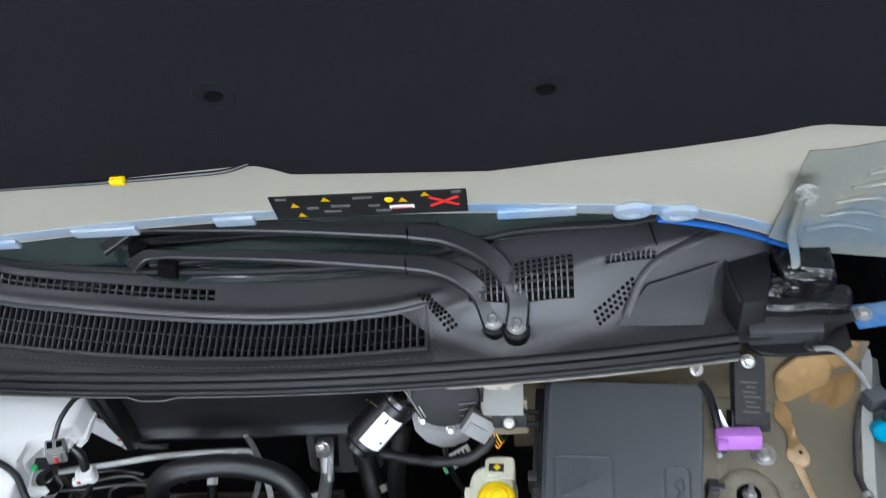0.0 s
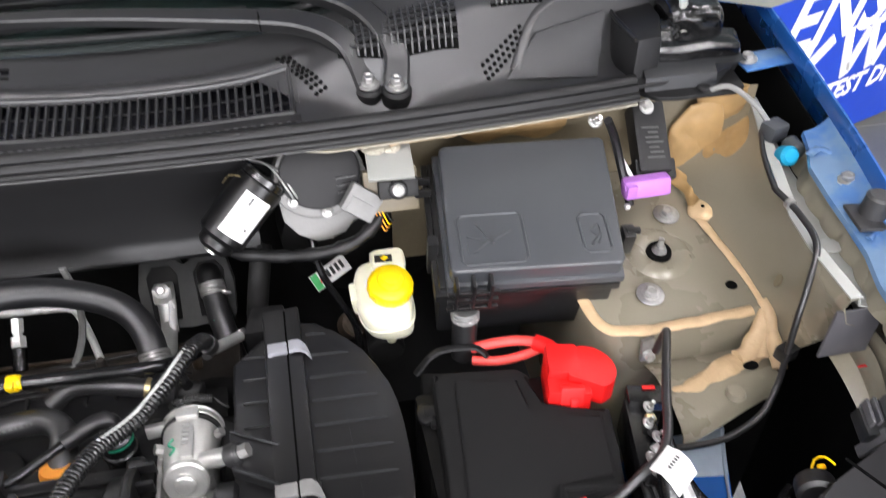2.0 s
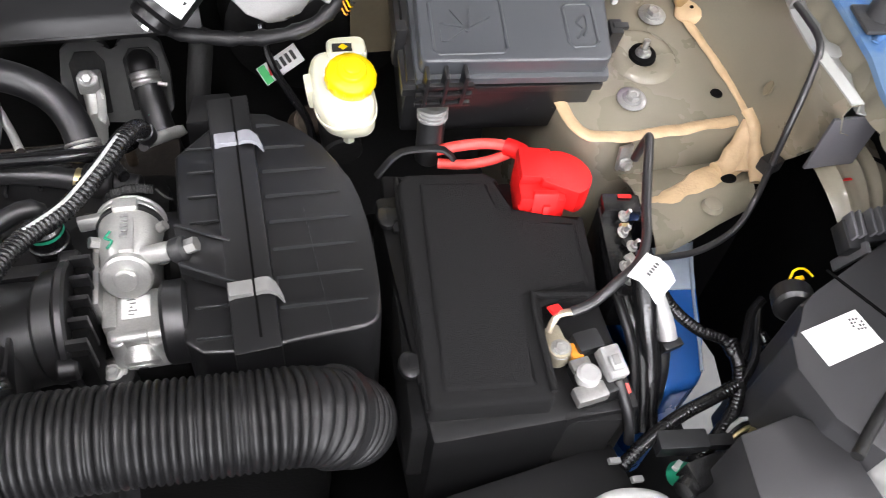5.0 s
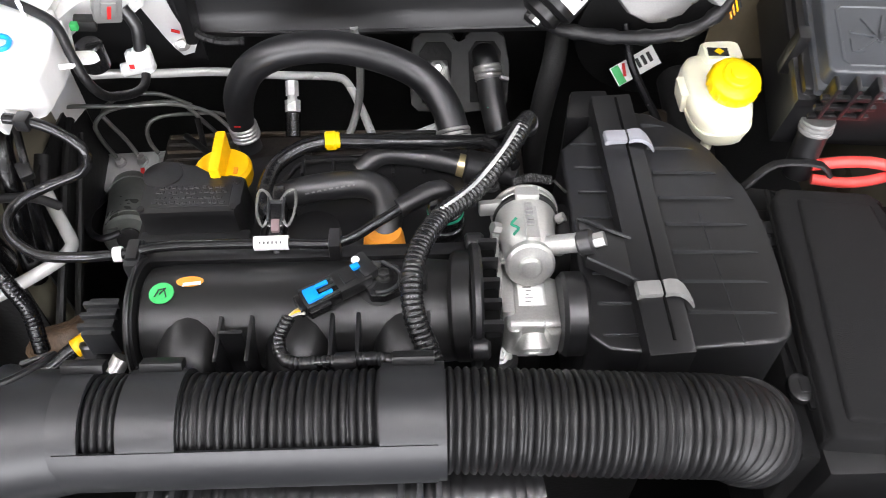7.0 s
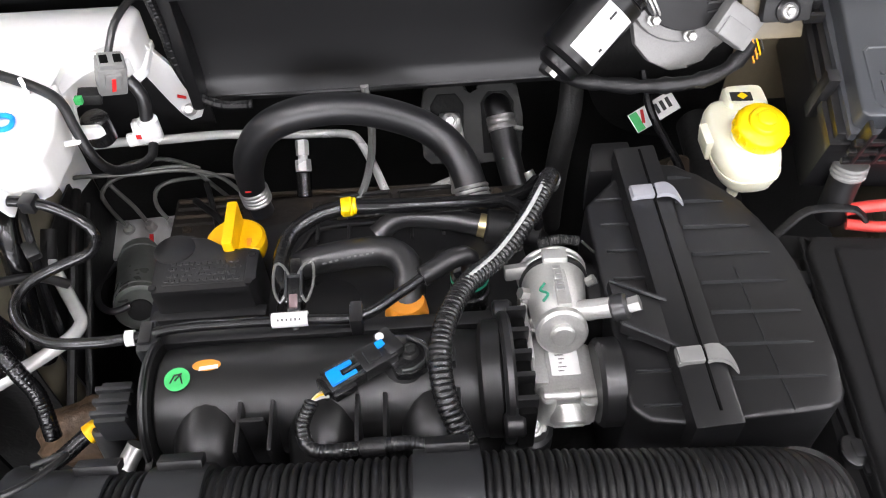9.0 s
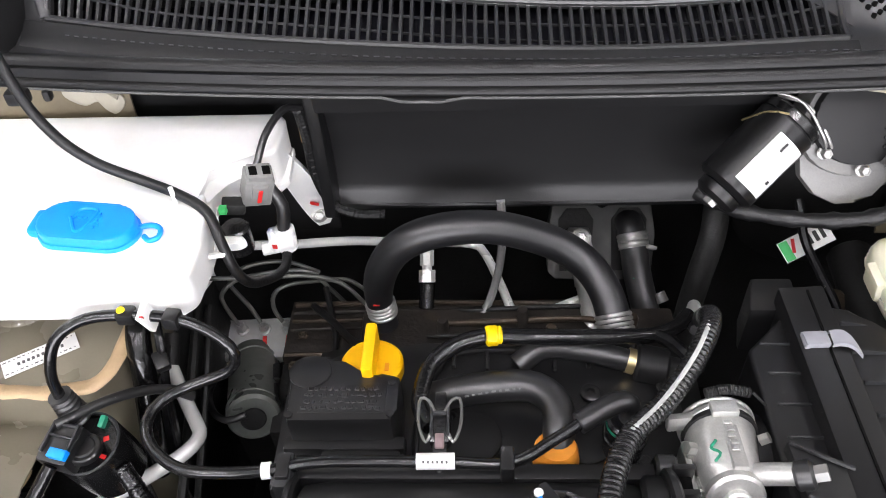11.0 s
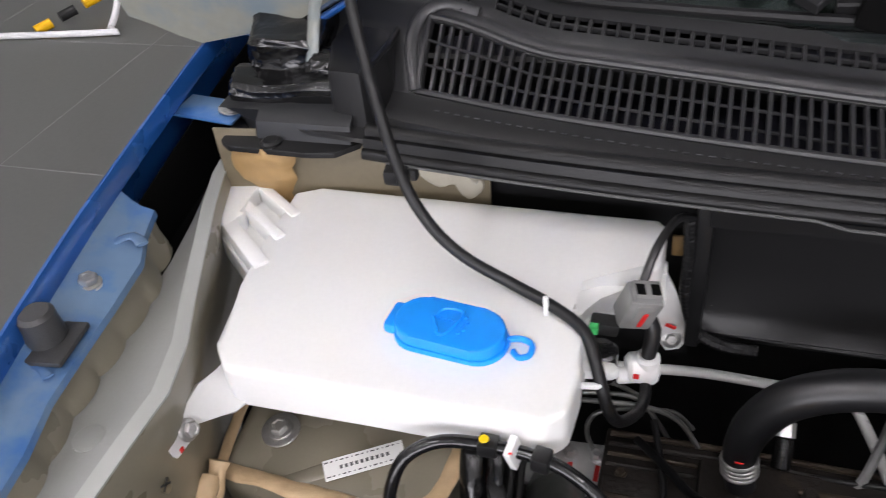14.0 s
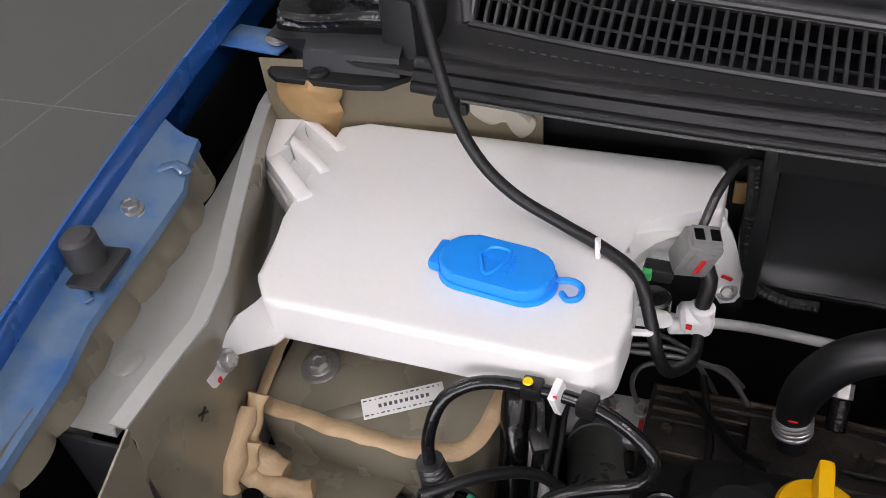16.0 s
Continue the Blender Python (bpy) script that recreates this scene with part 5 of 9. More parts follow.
for dx in (-0.005, 0.005):
    bm = box((dx, 0, 0.0186), (0.006, 0.008, 0.002), bev=0.0005)
    bm.transform(PM)
    part("socket", bm, VOID, housing)
part("pin_block", box((-0.284, 0.622, 0.912), (0.018, 0.012, 0.010), (0, 10, 10), bev=0.002), DARK, pump)
part("pin_tip", box((-0.290, 0.614, 0.915), (0.006, 0.006, 0.006), bev=0.001), GREEN, pump)
part("pump_barrel", cyl((-0.285, 0.614, 0.872), (-0.285, 0.614, 0.898), 0.0115, bev=0.002), GLOSSY, pump)
part("cable", tube([(-0.262, 0.634, 0.942), (-0.256, 0.654, 0.956), (-0.246, 0.680, 0.960), (-0.236, 0.693, 0.952)], 0.003, seg=8), RUBBER, pump)
part("conduit", tube([(-0.238, 0.692, 0.952), (-0.236, 0.694, 0.92), (-0.236, 0.697, 0.88), (-0.226, 0.698, 0.845), (-0.205, 0.698, 0.832), (-0.18, 0.70, 0.829)], ribbed(0.0042, 0.004, 0.0007), seg=8, step=0.0011), RUBBER_DULL, pump)

valve = thing("hose_valve", (-0.258, 0.637, 0.85), "small white plastic valve between two black hoses", "valve")
part("body", join(cyl((-0.270, 0.638, 0.857), (-0.249, 0.645, 0.857), 0.0112, bev=0.003), cyl((-0.256, 0.641, 0.846), (-0.256, 0.641, 0.870), 0.0088, bev=0.002), cyl((-0.276, 0.634, 0.852), (-0.262, 0.638, 0.852), 0.006, bev=0.001)), WHITE, valve)
part("marker_tick", box((-0.262, 0.6265, 0.862), (0.004, 0.001, 0.004), bev=0), INK_RED, valve, "red paint mark")
part("upper_hose", tube([(-0.256, 0.641, 0.868), (-0.254, 0.646, 0.89), (-0.262, 0.650, 0.905)], 0.0055, seg=10), RUBBER, valve)

hose = thing("washer_hose", (-0.42, 0.64, 1.0), "long dark grey rubber washer hose from hood to tank", "hose")
part("tube", tube([(-0.455, 0.735, 1.42), (-0.47, 0.72, 1.30), (-0.465, 0.70, 1.17), (-0.444, 0.665, 1.08), (-0.418, 0.632, 1.018), (-0.398, 0.620, 0.985), (-0.374, 0.615, 0.963), (-0.342, 0.613, 0.946), (-0.315, 0.604, 0.940), (-0.292, 0.590, 0.935), (-0.281, 0.573, 0.920), (-0.274, 0.566, 0.898), (-0.268, 0.572, 0.878), (-0.261, 0.590, 0.862), (-0.257, 0.608, 0.850), (-0.255, 0.624, 0.845), (-0.256, 0.636, 0.848)], 0.0040, seg=12), RUBBER_DULL, hose)
part("grommet", box((-0.420, 0.634, 1.008), (0.016, 0.011, 0.011), (0, 0, 0), bev=0.003), PLASTIC_DULL, hose)

# ---- black vacuum pipe loop ----
loop = thing("vent_pipe", (-0.32, 0.5, 0.91), "glossy black bent plastic vent pipe with clips", "pipe")
LP = [(-0.387, 0.480, 0.842), (-0.390, 0.481, 0.862), (-0.389, 0.485, 0.885), (-0.381, 0.496, 0.906), (-0.360, 0.506, 0.915), (-0.325, 0.509, 0.915), (-0.295, 0.508, 0.910), (-0.272, 0.503, 0.898), (-0.263, 0.498, 0.886), (-0.270, 0.494, 0.872), (-0.296, 0.488, 0.864), (-0.316, 0.478, 0.860), (-0.323, 0.462, 0.858), (-0.314, 0.442, 0.858), (-0.291, 0.426, 0.858), (-0.262, 0.423, 0.858), (-0.230, 0.425, 0.858), (-0.198, 0.431, 0.858), (-0.12, 0.432, 0.857), (-0.075, 0.432, 0.856), (-0.045, 0.446, 0.862), (-0.02, 0.460, 0.868), (-0.005, 0.466, 0.868)]
pipe = part("pipe", tube(LP, 0.0041, seg=12), SLEEVE, loop)
part("end_boot", tube([(-0.386, 0.480, 0.836), (-0.390, 0.481, 0.862)], lambda q: 0.0105 - 0.10 * q + 0.0007 * math.sin(q * 1500), seg=16, step=0.001), RUBBER, loop)
part("clip", box((-0.333, 0.509, 0.915), (0.012, 0.011, 0.010), bev=0.002), PLASTIC, loop)
part("clip", box((-0.302, 0.508, 0.912), (0.011, 0.012, 0.011), (0, 0, -8), bev=0.002), PLASTIC, loop)
part("clip_dot", lathe([(0.003, 0), (0.0025, 0.001)], at=(-0.335, 0.508, 0.9215), seg=12), YELLOW, loop, "yellow dot")
part("tank_tab", box((-0.318, 0.508, 0.914), (0.0045, 0.013, 0.024), (20, 0, -10), bev=0.001), WHITE, loop, "white plastic tab")
part("tank_tab_mark", box((-0.318, 0.5010, 0.921), (0.0022, 0.001, 0.008), (25, 0, 10), bev=0), INK_RED, loop, "red paint mark")
part("paper_tag", join(cyl((-0.136, 0.432, 0.8573), (-0.111, 0.4325, 0.857), 0.0054)), PAPER, loop, "white printed tag")
for i in range(6):
    part("print_bar", box((-0.131 + 0.0030 * i, 0.4288, 0.8620), (0.0013, 0.0018, 0.0006), (32, 0, 0), bev=0), INK_GREY, loop)
for x, y in ((-0.222, 0.426), (-0.077, 0.432)):
    part("holder", box((x, y, 0.852), (0.009, 0.018, 0.022), bev=0.002), PLASTIC, loop)
part("white_collar", cyl((-0.236, 0.4245, 0.858), (-0.230, 0.425, 0.858), 0.0056), PAPER, loop)
part("elbow", tube([(-0.03, 0.455, 0.866), (-0.005, 0.468, 0.870), (0.005, 0.470, 0.866), (0.006, 0.466, 0.850)], 0.0075, seg=12), PLASTIC, loop)
part("valve_body", join(cyl((0.005, 0.466, 0.815), (0.005, 0.466, 0.855), 0.014, bev=0.002), cyl((0.005, 0.466, 0.832), (0.005, 0.466, 0.838), 0.0155, bev=0.001)), GLOSSY, loop)
part("valve_ring", cyl((0.005, 0.466, 0.848), (0.005, 0.466, 0.851), 0.0143), GREEN_DK, loop)

# ---- brake booster line device at the wing ----
canister = thing("vapour_valve", (-0.395, 0.425, 0.81), "round black valve with blue plug on the inner wing", "valve")
part("drum", lathe([(0.0235, -0.045), (0.0245, -0.030), (0.0245, 0.0), (0.0235, 0.0025), (0.0215, 0.0030), (0.0205, 0.0012), (0.004, 0.0018)], at=(-0.374, 0.461, 0.829), rot=(10, -4, 0), seg=40), GLOSSY, canister)
part("rolled_rim", tube([(-0.374 + 0.0225 * math.cos(radians(a)), 0.461 + 0.0225 * math.sin(radians(a)), 0.8318 + 0.0038 * math.sin(radians(a)) + 0.0015 * math.cos(radians(a))) for a in range(0, 361, 20)], 0.0011, seg=8, step=0.003), PLASTIC_GREY, canister)
socket = part("socket", box((-0.3845, 0.4535, 0.838), (0.024, 0.030, 0.020), (10, 0, -14), bev=0.003), PLASTIC, canister)
part("socket_wall", join(*[box((-0.3845 + dx, 0.4535 + dy, 0.8490), (w, h, 0.005), (10, 0, -14), bev=0.0006, seg=1) for dx, dy, w, h in ((-0.0092, 0.0022, 0.0022, 0.022), (0.0092, -0.0022, 0.0022, 0.022), (0.0018, 0.0105, 0.020, 0.0022), (0.0, 0.002, 0.018, 0.0018))]), PLASTIC_GREY, socket)
part("socket_arc", join(*[cyl((-0.371, 0.4525, 0.834), (-0.371, 0.4525, 0.8415 - 0.001 * i), 0.0085 + 0.0035 * i, bev=0.001, seg=28) for i in range(2)]), PLASTIC, canister)
part("plug_latch", box((-0.3815, 0.4415, 0.8495), (0.014, 0.007, 0.005), (10, 0, -14), bev=0.001), CAP_BLUE, canister, "blue latch")
part("red_mark", box((-0.359, 0.4655, 0.8318), (0.009, 0.004, 0.0008), (8, 0, 20), bev=0), INK_RED, canister, "red paint mark")
part("red_mark", box((-0.3625, 0.4520, 0.8305), (0.010, 0.003, 0.0008), (8, 0, -20), bev=0), INK_RED, canister, "red paint mark")
part("green_tab", box((-0.366, 0.476, 0.836), (0.004, 0.009, 0.006), (20, 0, -10), bev=0.001), GREEN_DK, canister, "green tab")
part("cable", tube([(-0.388, 0.437, 0.842), (-0.396, 0.424, 0.832), (-0.410, 0.405, 0.815), (-0.43, 0.385, 0.79)], 0.0048, seg=10), SLEEVE, canister)
part("side_hose", tube([(-0.391, 0.464, 0.850), (-0.380, 0.474, 0.848), (-0.367, 0.489, 0.842), (-0.352, 0.506, 0.830), (-0.336, 0.519, 0.815), (-0.322, 0.524, 0.798)], 0.0040, seg=10), RUBBER, canister)
part("wing_cable", tube([(-0.484, 0.440, 0.818), (-0.455, 0.430, 0.822), (-0.425, 0.415, 0.815), (-0.395, 0.396, 0.80), (-0.37, 0.38, 0.77)], 0.0042, seg=10), SLEEVE, canister)
part("lower_clutter", tube([(-0.352, 0.452, 0.815), (-0.340, 0.440, 0.80), (-0.330, 0.430, 0.78), (-0.325, 0.41, 0.75)], ribbed(0.0065, 0.0035, 0.0009), seg=10, step=0.0012), SLEEVE, canister)

lab = thing("tower_label", (-0.43, 0.53, 0.858), "white printed paper label on the suspension tower", "label")
LM = pose(-0.4315, 0.532, 0.8418, 8.5, 0, 32)
bm = box((0, 0, 0), (0.056, 0.0155, 0.0006), bev=0)
bm.transform(LM)
part("paper", bm, PAPER, lab)
for row, y in enumerate((0.0055, 0.0, -0.0055)):
    for i in range(15 if row != 1 else 10):
        bm = box(((-0.0255 + 0.0036 * i, y, 0.0005) if row != 1 else (-0.016 + 0.0036 * i, y, 0.0005)), ((0.0026 - 0.0009 * (i % 3), 0.0008, 0.0004) if row != 1 else (0.0021, 0.0026, 0.0004)), bev=0)
        bm.transform(LM)
        part("print_bar", bm, INK_GREY, lab)

# ---- hydraulic block under the pipes ----
absu = thing("hydraulic_block", (-0.31, 0.66, 0.6), "cast aluminium brake hydraulic block with steel pipes", "hydraulic unit")
HB = pose(-0.3305, 0.691, 0.650, 12, 0, 3)
bm = box((-0.010, -0.004, 0), (0.114, 0.046, 0.050), bev=0.0025)
bm.transform(HB)
part("block", bm, ALU_BLOCK, absu)
for i in range(9):
    bm = lathe([(0.0035, 0), (0.0030, 0.0008)], at=(-0.036 + 0.0165 * (i % 5), -0.0272, 0.010 - 0.018 * (i // 5)), rot=(90, 0, 0), seg=14)
    bm.transform(HB)
    part("drilling", bm, DARK, absu)
motor = part("motor", cyl((-0.332, 0.672, 0.652), (-0.306, 0.574, 0.690), 0.0250, bev=0.003, seg=40), mat("grey motor casing", (0.20, 0.21, 0.195), 0.30, metal=0.5, dust=0.8), absu)
part("motor_ring", cyl((-0.3285, 0.6585, 0.6572), (-0.3275, 0.6545, 0.6588), 0.0262, bev=0.001, seg=40), MATS["grey motor casing"], motor)
part("motor_ring", cyl((-0.3095, 0.5872, 0.6849), (-0.3085, 0.5834, 0.6863), 0.0258, bev=0.001, seg=40), MATS["grey motor casing"], motor)
part("motor_hub", cyl((-0.306, 0.574, 0.690), (-0.3052, 0.5715, 0.6910), 0.012, bev=0.001, seg=24), DARK, motor)
part("base", box((-0.33, 0.66, 0.57), (0.10, 0.08, 0.10), bev=0.008), DARK, absu)
ports = [HB @ Vector((-0.036 + 0.0235 * i, 0.006, 0.025)) for i in range(4)]
for i, p in enumerate(ports):
    part("port_nut", bolt(p, 0.0050, (12, 0, 0), washer=1.3, h=0.009), STEEL, absu)
    if i > 1:
        bm = box((-0.036 + 0.0235 * i + 0.001, -0.010, 0.0254), (0.0042, 0.015, 0.0008), (0, 0, 4 - 8 * (i % 2)), bev=0)
        bm.transform(HB)
        part("marker_tick", bm, INK_RED, absu, "red paint mark")
routes = (((-0.006, -0.004, 0.05), (-0.004, -0.018, 0.092), (0.010, -0.022, 0.104), (0.060, -0.016, 0.098), (0.105, -0.006, 0.090), (0.135, 0.006, 0.066), (0.155, 0.010, 0.03)),
          ((-0.010, 0.0, 0.04), (-0.004, -0.006, 0.066), (0.012, 0.004, 0.074), (0.050, 0.018, 0.070), (0.078, 0.022, 0.064), (0.095, 0.02, 0.042), (0.11, 0.03, 0.0)),
          ((-0.010, 0.004, 0.03), (-0.020, 0.004, 0.055), (-0.024, 0.008, 0.066), (-0.006, 0.016, 0.078), (0.03, 0.026, 0.074), (0.06, 0.034, 0.05)),
          ((-0.010, 0.004, 0.026), (-0.006, 0.008, 0.046), (0.010, 0.014, 0.052), (0.040, 0.030, 0.040), (0.062, 0.040, 0.030), (0.080, 0.05, 0.0)))
for p, route in zip(ports, routes):
    part("brake_pipe", tube([p, *[p + Vector(q) for q in route]], 0.0022, seg=10, step=0.004), BRAKE_PIPE, absu)
part("return_hose", tube([(-0.352, 0.672, 0.655), (-0.360, 0.62, 0.675), (-0.345, 0.580, 0.695), (-0.325, 0.562, 0.705), (-0.308, 0.566, 0.708)], 0.0034, seg=10), RUBBER, absu)
part("sensor_plug", join(cyl((-0.299, 0.645, 0.672), (-0.294, 0.618, 0.683), 0.0065, bev=0.001), cyl((-0.2935, 0.614, 0.685), (-0.289, 0.588, 0.695), 0.0042, bev=0.001)), PLASTIC, absu)

# ---- long steel air-conditioning pipe ----
acp = thing("refrigerant_pipe", (-0.1, 0.74, 0.75), "bright aluminium refrigerant pipe with charging valve", "pipe")
part("pipe", tube([(-0.33, 0.676, 0.812), (-0.30, 0.688, 0.803), (-0.27, 0.700, 0.792), (-0.22, 0.722, 0.774), (-0.16, 0.745, 0.748), (-0.105, 0.752, 0.738), (-0.090, 0.742, 0.734), (-0.075, 0.712, 0.722), (-0.062, 0.682, 0.712), (-0.045, 0.678, 0.710), (-0.01, 0.690, 0.714), (0.012, 0.700, 0.720), (0.016, 0.73, 0.735), (0.012, 0.763, 0.744)], 0.0045, seg=12), BRIGHT, acp)
part("valve_stem", join(cyl((-0.147, 0.724, 0.758), (-0.147, 0.712, 0.748), 0.0068, seg=6), cyl((-0.147, 0.713, 0.749), (-0.147, 0.708, 0.744), 0.0050), cyl((-0.147, 0.709, 0.745), (-0.147, 0.700, 0.737), 0.0082, seg=6)), BRIGHT, acp)
part("valve_cap", cyl((-0.147, 0.700, 0.737), (-0.148, 0.682, 0.718), 0.0078, bev=0.001), GLOSSY, acp)
part("thin_pipe", tube([(-0.075, 0.71, 0.835), (-0.073, 0.712, 0.79), (-0.078, 0.70, 0.745), (-0.095, 0.675, 0.715), (-0.13, 0.67, 0.70)], 0.0040, seg=8), GREY_PLASTIC, acp)
vb = thing("expansion_valve_plate", (0.03, 0.79, 0.7), "grey rubber firewall plate with two pipe fittings", "pipe plate")
VM = pose(0.03, 0.768, 0.728, 64, 0, 0)


def lobed(k, z0, z1):
    """Two rounded lobes side by side."""
    half = [(0.0, 0.026), (0.006, 0.040), (0.014, 0.045), (0.040, 0.045), (0.050, 0.038), (0.056, 0.005), (0.054, -0.036), (0.046, -0.044), (0.0, -0.046)]
    out = [(x * k, y * k) for x, y in half] + [(-x * k, y * k) for x, y in reversed(half[1:-1])]
    bm = prism(out, z0, z1, bev=0.003, seg=2)
    bm.transform(VM)
    return bm


plate = part("plate", lobed(1.0, -0.012, 0.004), MID_GREY, vb, "grey rubber plate")
for x in (-0.026, 0.028):
    bm = prism([(x - 0.016, -0.034), (x + 0.016, -0.034), (x + 0.018, 0.022), (x + 0.010, 0.034), (x - 0.010, 0.034), (x - 0.018, 0.022)], 0.0035, 0.0055, bev=0.001)
    bm.transform(VM)
    part("recess", bm, DARK, plate)
fit_b = part("fitting", join(box((0.006, 0.752, 0.742), (0.022, 0.026, 0.020), (-26, 0, 0), bev=0.003), cyl((0.006, 0.752, 0.738), (0.010, 0.715, 0.712), 0.0095, bev=0.001)), ALU, vb, "cast fitting")
part("bolt", bolt((0.006, 0.744, 0.753), 0.0055, (40, 0, 0)), STEEL, fit_b)
part("thick_pipe", tube([(0.009, 0.722, 0.717), (0.011, 0.69, 0.722), (0.012, 0.665, 0.716), (0.018, 0.630, 0.69), (0.02, 0.60, 0.66)], 0.0095, seg=14), ALU, vb)
stub = part("heater_stub", tube([(0.056, 0.780, 0.742), (0.058, 0.770, 0.748), (0.061, 0.754, 0.738), (0.065, 0.735, 0.714), (0.072, 0.712, 0.690), (0.080, 0.690, 0.668)], 0.0140, seg=20), RUBBER, vb)
part("hose_clamp", tube([(0.0598, 0.7605, 0.7425), (0.0620, 0.749, 0.7325)], ribbed(0.0152, 0.0045, 0.0012), seg=24, step=0.0008), STEEL, stub, "spring hose clamp")
part("clamp_ear", box((0.0775, 0.744, 0.738), (0.010, 0.004, 0.008), (40, 20, 0), bev=0.001), STEEL, stub)
part("paint_tick", box((0.0600, 0.7235, 0.7155), (0.004, 0.001, 0.006), (50, 0, 30), bev=0), GREEN_DK, stub)
part("clamp_screw", cyl((0.086, 0.716, 0.700), (0.090, 0.709, 0.694), 0.0065), STEEL, stub)

# ---- big breather hose ----
bh = thing("heater_hose", (-0.08, 0.6, 0.8), "thick black rubber hose arched over the engine", "hose")
HOSE = mat("smooth coolant hose rubber", (0.0095, 0.0096, 0.0106), 0.41, spec=0.68, bump=0.05, grain=700, dust=0.4)
HP = [(-0.181, 0.637, 0.748), (-0.185, 0.640, 0.776), (-0.183, 0.639, 0.804), (-0.175, 0.638, 0.829), (-0.161, 0.637, 0.850), (-0.139, 0.637, 0.864), (-0.112, 0.640, 0.868), (-0.081, 0.646, 0.862), (-0.049, 0.650, 0.848), (-0.021, 0.648, 0.834), (-0.001, 0.637, 0.822), (0.012, 0.618, 0.810), (0.019, 0.592, 0.792), (0.021, 0.580, 0.765)]
htube = part("tube", tube(HP, lambda s: 0.0112 + 0.0030 * min(1.0, max(0.0, (s - 0.018) / 0.05)) ** 0.8, seg=24), HOSE, bh)
part("clamp", tube([(-0.1830, 0.6386, 0.762), (-0.1850, 0.6400, 0.778)], ribbed(0.0134, 0.004, 0.0018), seg=20, step=0.001), STEEL, bh, "spring hose clamp")
part("paint_ring", box((-0.186, 0.6270, 0.787), (0.006, 0.001, 0.0012), (-15, 0, 0), bev=0), INK_RED, htube)
part("clamp", tube([(0.0165, 0.604, 0.801), (0.0195, 0.590, 0.790)], ribbed(0.0153, 0.004, 0.0016), seg=20, step=0.001), STEEL, bh, "spring hose clamp")

# ---- engine ----
eng = thing("engine", (-0.08, 0.5, 0.4), "dark dirty engine block with black cam cover", "engine")
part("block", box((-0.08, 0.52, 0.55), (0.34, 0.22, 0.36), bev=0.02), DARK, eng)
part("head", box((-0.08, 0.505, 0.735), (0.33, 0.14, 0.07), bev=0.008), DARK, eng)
part("cam_cover", prism([(-0.245, 0.435), (0.05, 0.435), (0.06, 0.47), (0.05, 0.56), (-0.14, 0.565), (-0.20, 0.56), (-0.245, 0.535)], 0.765, 0.812, bev=0.008), PLASTIC, eng)
part("rear_shelf", box((-0.06, 0.625, 0.705), (0.30, 0.11, 0.03), bev=0.004), DUSTY, eng)
for i in range(5):
    y, z = 0.590 + 0.022 * i, 0.752 - 0.008 * i
    part("rear_rail", tube([(-0.165 + 0.01 * i, y + 0.004, z - 0.006), (-0.10, y, z), (0.0, y + 0.002, z + 0.002), (0.06 - 0.01 * i, y - 0.003, z - 0.004)], 0.0030 - 0.0005 * (i % 3), seg=10), ALU_DIRTY if i % 2 else DARK, eng)
part("rear_cover", prism([(-0.290, 0.640), (0.03, 0.640), (0.03, 0.715), (-0.290, 0.715)], 0.640, 0.694, bev=0.003, tilt=lambda x, y: 0.02 * (0.715 - y) * (y < 0.66)), DUSTY, eng, "dust covered rear cover")
for i, y in enumerate((0.708, 0.697, 0.686, 0.675)):
    part("cover_rib", tube([(-0.286, y, 0.695), (-0.18, y + 0.001, 0.6965), (-0.08, y, 0.696), (0.026, y - 0.002, 0.695)], 0.0030 - 0.0003 * i, seg=8, step=0.03), (ALU_DIRTY, DUSTY)[i % 2], eng)
part("cover_step", box((-0.13, 0.650, 0.698), (0.312, 0.018, 0.006), (4, 0, 0), bev=0.002), DUSTY, eng)
part("cover_edge", tube([(-0.286, 0.640, 0.700), (-0.13, 0.6395, 0.701), (0.026, 0.640, 0.700)], 0.0022, seg=8, step=0.03), ALU_DIRTY, eng)
part("front_step", prism([(-0.290, 0.560), (-0.215, 0.560), (-0.215, 0.640), (-0.290, 0.640)], 0.64, 0.688, bev=0.004), DARK, eng)
for x, y in ((-0.232, 0.622), (-0.262, 0.590)):
    part("ring_boss", lathe([(0.019, 0), (0.019, 0.004), (0.0165, 0.0055), (0.0145, 0.004)], at=(x, y, 0.688), seg=28), GLOSSY, eng)
for x, y in ((-0.276, 0.628), (-0.272, 0.665), (-0.205, 0.648), (-0.14, 0.648), (-0.05, 0.648)):
    part("bolt", bolt((x, y, 0.697), 0.004, washer=1.3), ALU_DIRTY, eng)
part("thin_hose", tube([(-0.262, 0.690, 0.715), (-0.235, 0.660, 0.722), (-0.215, 0.630, 0.735), (-0.195, 0.600, 0.765)], 0.0036, seg=10), RUBBER_DULL, eng)
part("thin_hose", tube([(-0.250, 0.705, 0.725), (-0.240, 0.670, 0.712), (-0.236, 0.640, 0.705), (-0.250, 0.600, 0.70)], 0.0030, seg=10), RUBBER_DULL, eng)
for i in range(9):
    part("rail_boss", lathe([(0.0055, -0.02), (0.0055, 0.0), (0.004, 0.003)], at=(-0.155 + 0.025 * i, 0.585 + 0.012 * (i * 5 % 7), 0.738 + 0.004 * (i % 3)), seg=16), (DARK, DUSTY, ALU_DIRTY)[i % 3], eng)
